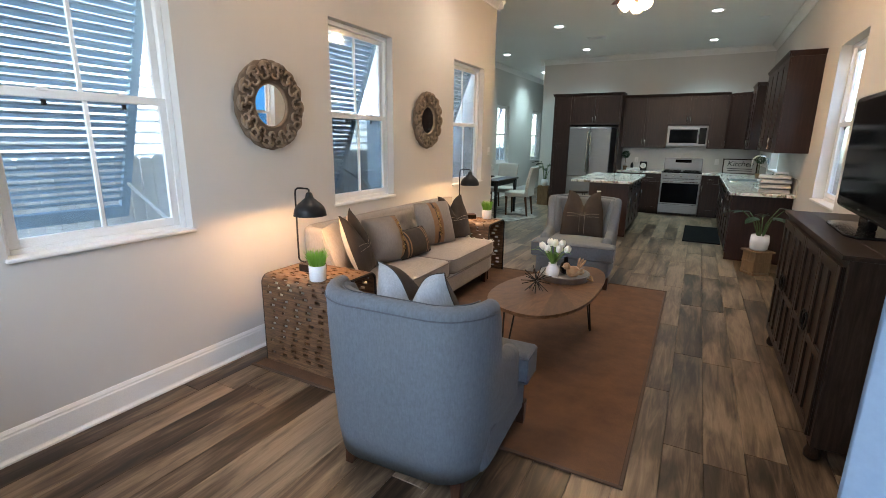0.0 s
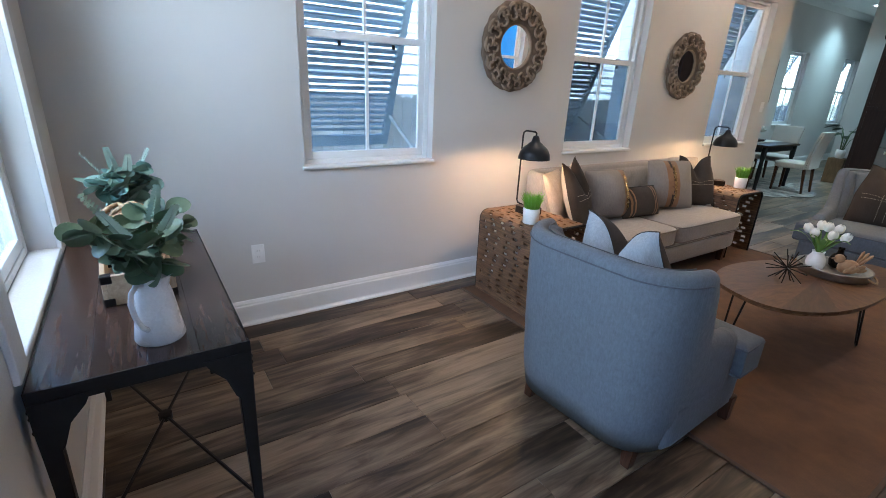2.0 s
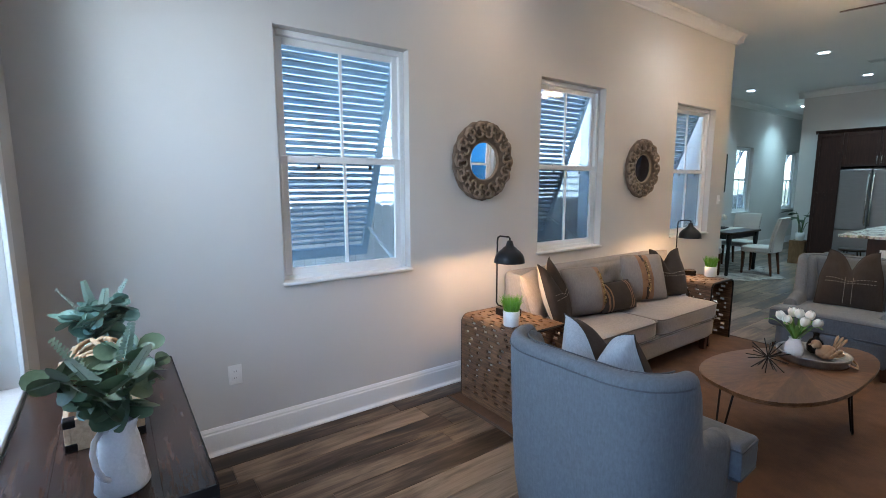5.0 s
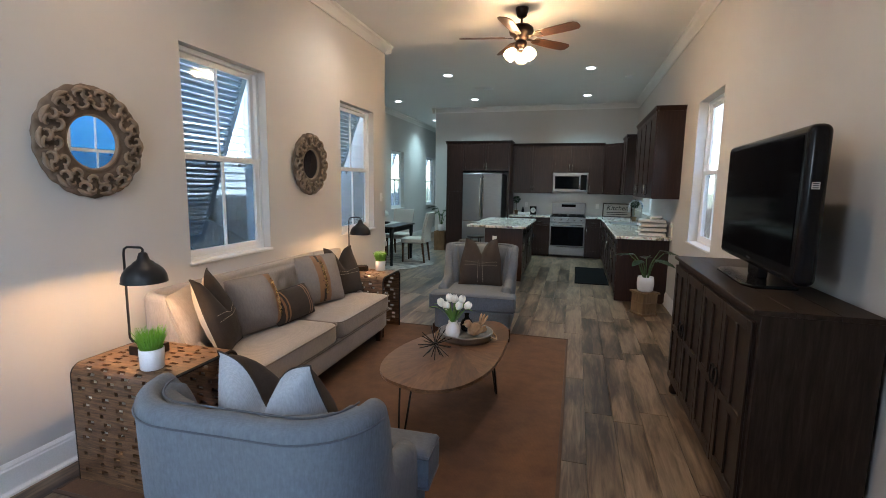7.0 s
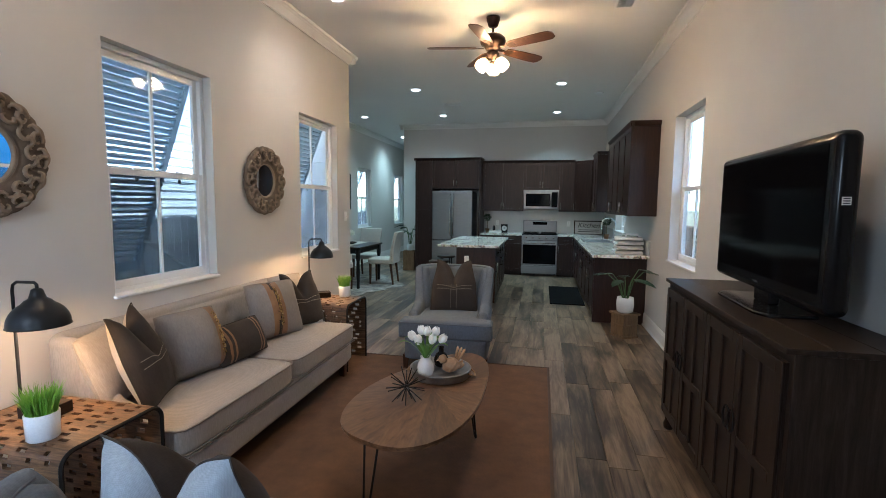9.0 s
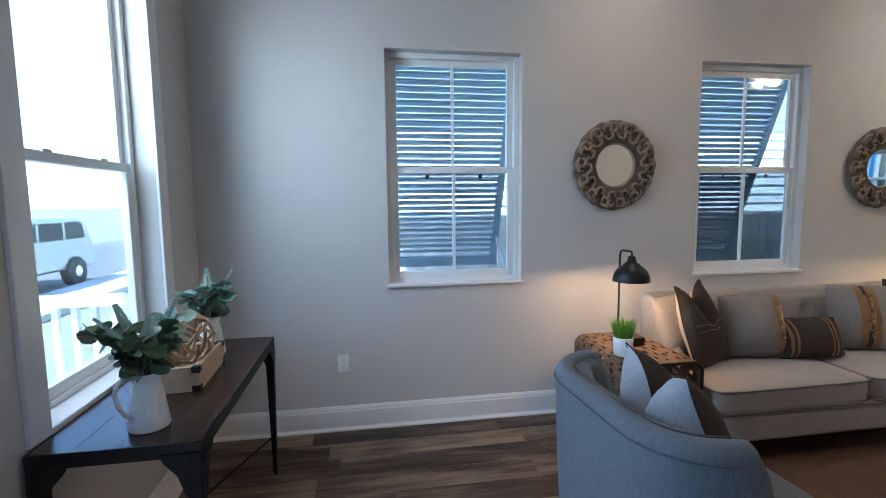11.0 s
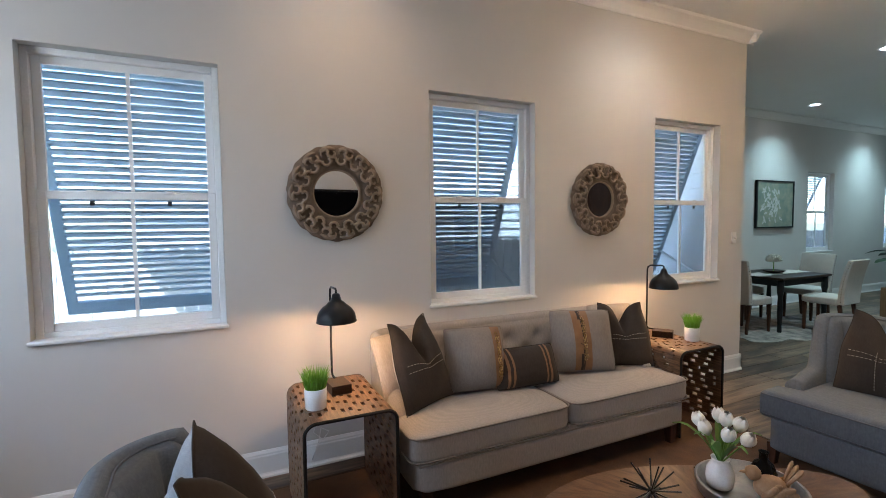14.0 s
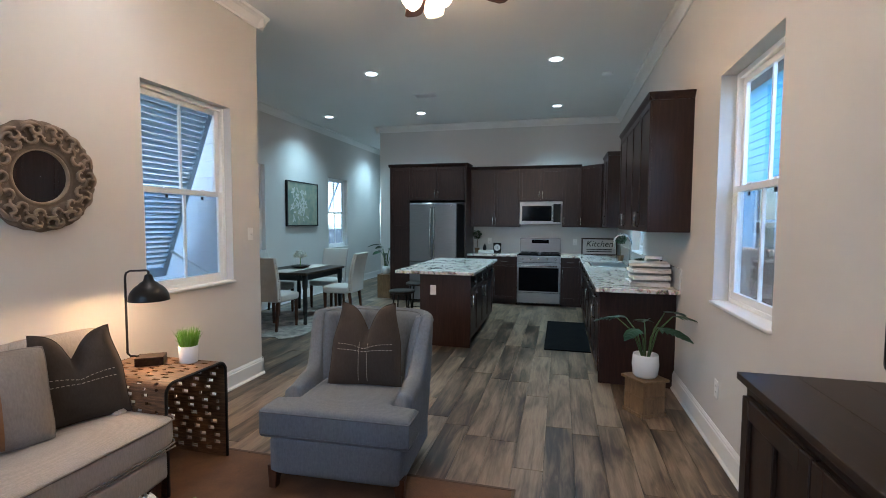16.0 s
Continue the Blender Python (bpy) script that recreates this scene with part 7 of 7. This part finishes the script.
tagged(part("soap_bottle", lathe([(0.03, 0), (0.034, 0.01), (0.034, 0.14), (0.02, 0.17), (0.01, 0.18), (0.01, 0.21), (0.016, 0.22)], 20, m=Matrix.Translation((1.0, 7.62, 0.914))), M["black"], smooth=True), "dark soap bottle on the worktop", "bottle")
kp = thing("herb_pot", pose(0.9, 8.25, 0.914), "small green herb in a pale pot", "potted plant")
part("pot", lathe([(0.04, 0), (0.05, 0.08), (0.045, 0.085), (0.001, 0.075)], 20), M["ceramic"], kp, smooth=True)
bm = bmesh.new()
for i in range(90):
    leaf_shape(bm, Vector((r.uniform(-0.03, 0.03), r.uniform(-0.03, 0.03), 0.08 + r.uniform(0, 0.08))), Vector((r.uniform(-1, 1), r.uniform(-1, 1), r.uniform(0.1, 1))), Vector((0, 0, 1)), 0.05, 0.03)
part("foliage", bm, M["darkleaf"], kp, smooth=True)
plate("wall_outlet", pose(-1.31, BACK - 0.012, 1.13, 0, 0, 180), 0.075, 0.118, "white outlet in the backsplash", "outlet", "outlet")
plate("wall_outlet", pose(0.30, BACK - 0.012, 1.13, 0, 0, 180), 0.075, 0.118, "white outlet in the backsplash", "outlet", "outlet")

# plant on a wooden plinth at the peninsula end
pb = thing("plinth", pose(0.70, 6.545, 0, 0, 0, 32), "square pale wooden plinth on the floor", "plinth")
part("body", box(-0.105, 0.105, -0.105, 0.105, 0.0, 0.27), M["basket"], pb, bevel=0.003)
part("top", box(-0.125, 0.125, -0.125, 0.125, 0.27, 0.292), M["basket"], pb, bevel=0.004)
part("foot_board", box(-0.114, 0.114, -0.114, 0.114, 0.0, 0.03), M["basket"], pb, bevel=0.003)
for k in range(4):
    m = Matrix.Rotation(radians(90 * k), 4, "Z")
    part("rail", box(-0.104, 0.104, -0.110, -0.105, 0.145, 0.16, m=m), M["basket"], pb)


def broadleaf(m, seed, n, L, rise, label, pot_r=0.10, pot_h=0.18):
    pl = thing("potted_plant", m, label, "potted plant", "broad-leaved plants")
    part("pot", lathe([(pot_r * 0.75, 0), (pot_r * 0.92, 0.02), (pot_r, pot_h * 0.55), (pot_r * 0.93, pot_h), (pot_r * 0.85, pot_h), (pot_r * 0.85, pot_h - 0.03), (0.001, pot_h - 0.03)], 32), M["ceramic"], pl, smooth=True)
    rr = random.Random(seed)
    for i in range(n):
        a = 6.283 * i / n + rr.uniform(-0.4, 0.4)
        reach, top = L * rr.uniform(0.35, 1.0), rise * rr.uniform(0.55, 1.0)
        p = [Vector((0.02 * math.cos(a), 0.02 * math.sin(a), pot_h - 0.04)), Vector((reach * 0.3 * math.cos(a), reach * 0.3 * math.sin(a), pot_h + top * 0.6)), Vector((reach * 0.7 * math.cos(a), reach * 0.7 * math.sin(a), pot_h + top))]
        st = part("stalk", tube(p, [0.008, 0.006, 0.004], 6), M["stalkgreen"], pl, smooth=True)
        bm = bmesh.new()
        d = Vector((math.cos(a), math.sin(a), 0.10))
        ll = L * rr.uniform(0.55, 0.85)
        side = Vector((-math.sin(a), math.cos(a), 0))
        leaf_shape(bm, p[2], d, Vector((rr.uniform(-0.3, 0.3), rr.uniform(-0.3, 0.3), 1)), ll, ll * 0.44, 0.35)
        for k in range(5):
            for s in (-1, 1):
                leaf_shape(bm, p[2] + d * ll * (0.12 + 0.15 * k) - Vector((0, 0, 0.35 * ll * (0.12 + 0.15 * k) ** 2)), d * 0.8 + side * s * 1.1, Vector((0, 0, 1)), ll * 0.36 * (1 - 0.1 * k), ll * 0.12, 0.3)
        part("leaf", bm, M["darkleaf"], st, smooth=True)
    return pl


broadleaf(pose(0.70, 6.545, 0.292), 12, 7, 0.34, 0.36, "white pot of dark split-leaf greenery on the plinth")
tagged(part("plant_stand", box(-3.44, -3.18, 11.15, 11.41, 0.0, 0.46), M["basket"], bevel=0.004), "square brown plant stand beside the pantry", "plant stand")
broadleaf(pose(-3.31, 11.28, 0.46), 31, 9, 0.31, 0.46, "white pot of leafy greenery by the pantry", 0.08, 0.16)


# ---- dining area ----
dt = thing("dining_table", pose(-3.88, 9.13, 0), "dark wooden dining table with turned legs", "table")
part("tabletop", box(-0.44, 0.44, -0.60, 0.60, 0.725, 0.76), M["console_top"], dt, bevel=0.006)
for a, b, c, d in ((-0.38, 0.38, -0.54, -0.52), (-0.38, 0.38, 0.52, 0.54), (-0.38, -0.36, -0.52, 0.52), (0.36, 0.38, -0.52, 0.52)):
    part("apron", box(a, b, c, d, 0.64, 0.725), M["black"], dt)
for x in (-0.38, 0.38):
    for y in (-0.54, 0.54):
        part("leg", lathe([(0.022, 0), (0.03, 0.03), (0.026, 0.1), (0.036, 0.3), (0.028, 0.5), (0.04, 0.56), (0.042, 0.725)], 16, m=Matrix.Translation((x, y, 0))), M["black"], dt, smooth=True)
tagged(part("table_runner", box(-4.03, -3.73, 8.50, 9.76, 0.761, 0.765), M["whitecloth"]), "white cloth runner along the dining table", "table runner")
bw = thing("flower_bowl", pose(-3.88, 9.1, 0.765), "dark bowl with a white flower head", "centrepiece")
part("bowl", lathe([(0.05, 0), (0.12, 0.02), (0.15, 0.04), (0.145, 0.04), (0.11, 0.025), (0.001, 0.015)], 28), M["console"], bw, smooth=True)
bm = bmesh.new()
for i in range(120):
    d = Vector((r.gauss(0, 1), r.gauss(0, 1), abs(r.gauss(0, 0.8)) + 0.1)).normalized()
    leaf_shape(bm, Vector((0, 0, 0.17)) + d * 0.03, d, Vector((r.uniform(-1, 1), r.uniform(-1, 1), 1)), 0.085, 0.06, -0.2)
part("blossom", bm, M["petal"], bw, smooth=True)
part("stalk", tube([(0, 0, 0.01), (0, 0, 0.18)], 0.006, 6), M["tulipleaf"], bw)


def dining_chair(m):
    dc = thing("dining_chair", m, "white upholstered dining chair with nailhead trim and dark legs", "chair", "dining chairs")
    part("seat", pillowy(0.235, 0.24, 0.055, 7, 8, m=Matrix.Translation((0, 0.02, 0.435)), crown=0.015), M["whitecloth"], dc, smooth=True)
    rows = []
    for k in range(9):
        f = k / 8
        z, w = 0.40 + 0.60 * f, 0.225 + 0.012 * f
        y = -0.215 - 0.10 * f * f
        t = 0.04 - 0.010 * f
        rows.append([(-w, y - t, z), (-w * 0.5, y - t - 0.006, z), (w * 0.5, y - t - 0.006, z), (w, y - t, z), (w, y + t, z), (w * 0.5, y + t + 0.006, z), (-w * 0.5, y + t + 0.006, z), (-w, y + t, z)])
    bk = part("backrest", skin(rows, wrap=True, ends=True), M["whitecloth"], dc, bevel=0.012)
    for k in range(16):
        f = (k + 0.5) / 16
        for s in (-1, 1):
            part("nailhead", lathe([(0.006, 0), (0.004, 0.003), (0.001, 0.004)], 8, m=Matrix.Translation((s * (0.2255 + 0.012 * f), -0.215 - 0.10 * f * f, 0.42 + 0.56 * f)) @ Matrix.Rotation(radians(90 * s), 4, "Y")), M["bronze"], bk)
    for x, y, ly in ((-0.19, -0.19, -0.05), (0.19, -0.19, -0.05), (-0.19, 0.21, 0.0), (0.19, 0.21, 0.0)):
        leg_part(dc, x, y, 0.40, 0.022, 0.015, (0, ly))
    return dc


c1 = dining_chair(pose(-3.80, 8.32, 0.012, 0, 0, -3))
copy_thing(c1, pose(-3.27, 9.32, 0.012, 0, 0, 92))
copy_thing(c1, pose(-3.90, 10.0, 0.012, 0, 0, 178))
copy_thing(c1, pose(-4.42, 9.2, 0.012, 0, 0, -90))
hr = []
for i in range(72):
    t = 2 * math.pi * i / 72
    k = 1 + 0.10 * math.sin(5 * t + 1) + 0.06 * math.sin(11 * t) + 0.03 * math.sin(23 * t + 2)
    hr.append((-3.80 + 0.86 * k * math.cos(t), 8.95 + 1.15 * k * math.sin(t)))
tagged(part("hide_rug", prism(hr, 0.001, 0.011), M["fur"]), "mottled grey and white hide rug under the dining table", "rug")
pa = thing("wall_painting", pose(0, 0, 0), "botanical canvas painting in a thin black frame", "painting")
part("canvas", box(DIN, DIN + 0.03, 10.16, 11.21, 1.425, 2.215), M["paint1"], pa)
for a, b, c, d in ((10.135, 11.235, 1.40, 1.425), (10.135, 11.235, 2.215, 2.24), (10.135, 10.16, 1.425, 2.215), (11.21, 11.235, 1.425, 2.215)):
    part("picture_frame", box(DIN, DIN + 0.042, a, b, c, d), M["black"], pa)
rr = random.Random(6)
bm = bmesh.new()
for i in range(70):
    leaf_shape(bm, Vector((DIN + 0.033, 10.56 + rr.uniform(-0.24, 0.26), 1.80 + rr.uniform(-0.24, 0.24))), Vector((0.0, rr.uniform(-1, 1), rr.uniform(-1, 1))), Vector((1, 0, 0)), rr.uniform(0.07, 0.13), 0.04, 0.0)
tagged(part("leaf_motif", bm, M["plaque"], pa), kind="stuff")


# ---- parked vehicle in the street ----
def suv(m):
    car = thing("parked_suv", m, "silver sport utility vehicle parked in the street", "car")
    side = [(-2.35, 0.45), (-2.38, 0.75), (-2.30, 1.05), (-1.15, 1.18), (-0.55, 1.70), (0.2, 1.76), (1.7, 1.74), (2.15, 1.62), (2.36, 1.10), (2.40, 0.6), (2.34, 0.42)]
    part("body", prism(side, -0.9, 0.9, m=Matrix.Rotation(radians(90), 4, "X")), M["carpaint"], car, bevel=0.07, segments=3)
    for x0, x1, x2, x3 in ((-0.95, -0.42, 0.18, 0.18), (0.28, 0.28, 1.12, 1.12), (1.22, 1.22, 2.02, 1.88)):
        for s in (-1, 1):
            part("side_window", prism([(x0, 1.20), (x3 if x3 > x2 else x2, 1.20), (x2 if x2 < 1.5 else 1.88, 1.62), (x1, 1.62)], 0.895, 0.906, m=Matrix.Rotation(radians(90), 4, "X") if s < 0 else Matrix.Rotation(radians(90), 4, "X") @ Matrix.Translation((0, 0, -1.801))), M["darkglass"], car)
    for x in (-1.50, 1.50):
        for y in (-0.86, 0.86):
            m2 = Matrix.Translation((x, y, 0.37)) @ Matrix.Rotation(radians(90), 4, "X")
            wh = part("wheel", lathe([(0.22, -0.12), (0.35, -0.12), (0.37, -0.09), (0.37, 0.09), (0.35, 0.12), (0.22, 0.12)], 28, m=m2), M["rubber"], car, smooth=True)
            part("rim", lathe([(0.001, -0.13), (0.10, -0.125), (0.22, -0.11), (0.24, -0.121), (0.24, 0.121), (0.22, 0.11), (0.10, 0.125), (0.001, 0.13)], 20, m=m2), M["nickel"], wh, smooth=True)
    for s in (-1, 1):
        part("headlight", box(-2.40, -2.28, s * 0.62 - 0.18, s * 0.62 + 0.18, 0.80, 0.95), M["nickel"], car, bevel=0.03)
        part("wing_mirror", box(-0.85, -0.68, s * 0.98 - 0.09, s * 0.98 + 0.09, 1.14, 1.30), M["carpaint"], car, bevel=0.04)
    part("grille", box(-2.405, -2.37, -0.42, 0.42, 0.62, 0.92), M["iron"], car)
    part("bumper", box(-2.46, -2.30, -0.88, 0.88, 0.40, 0.62), M["iron"], car, bevel=0.05)
    return car


suv(pose(-11.4, -7.6, -0.53, 0, 0, 180))
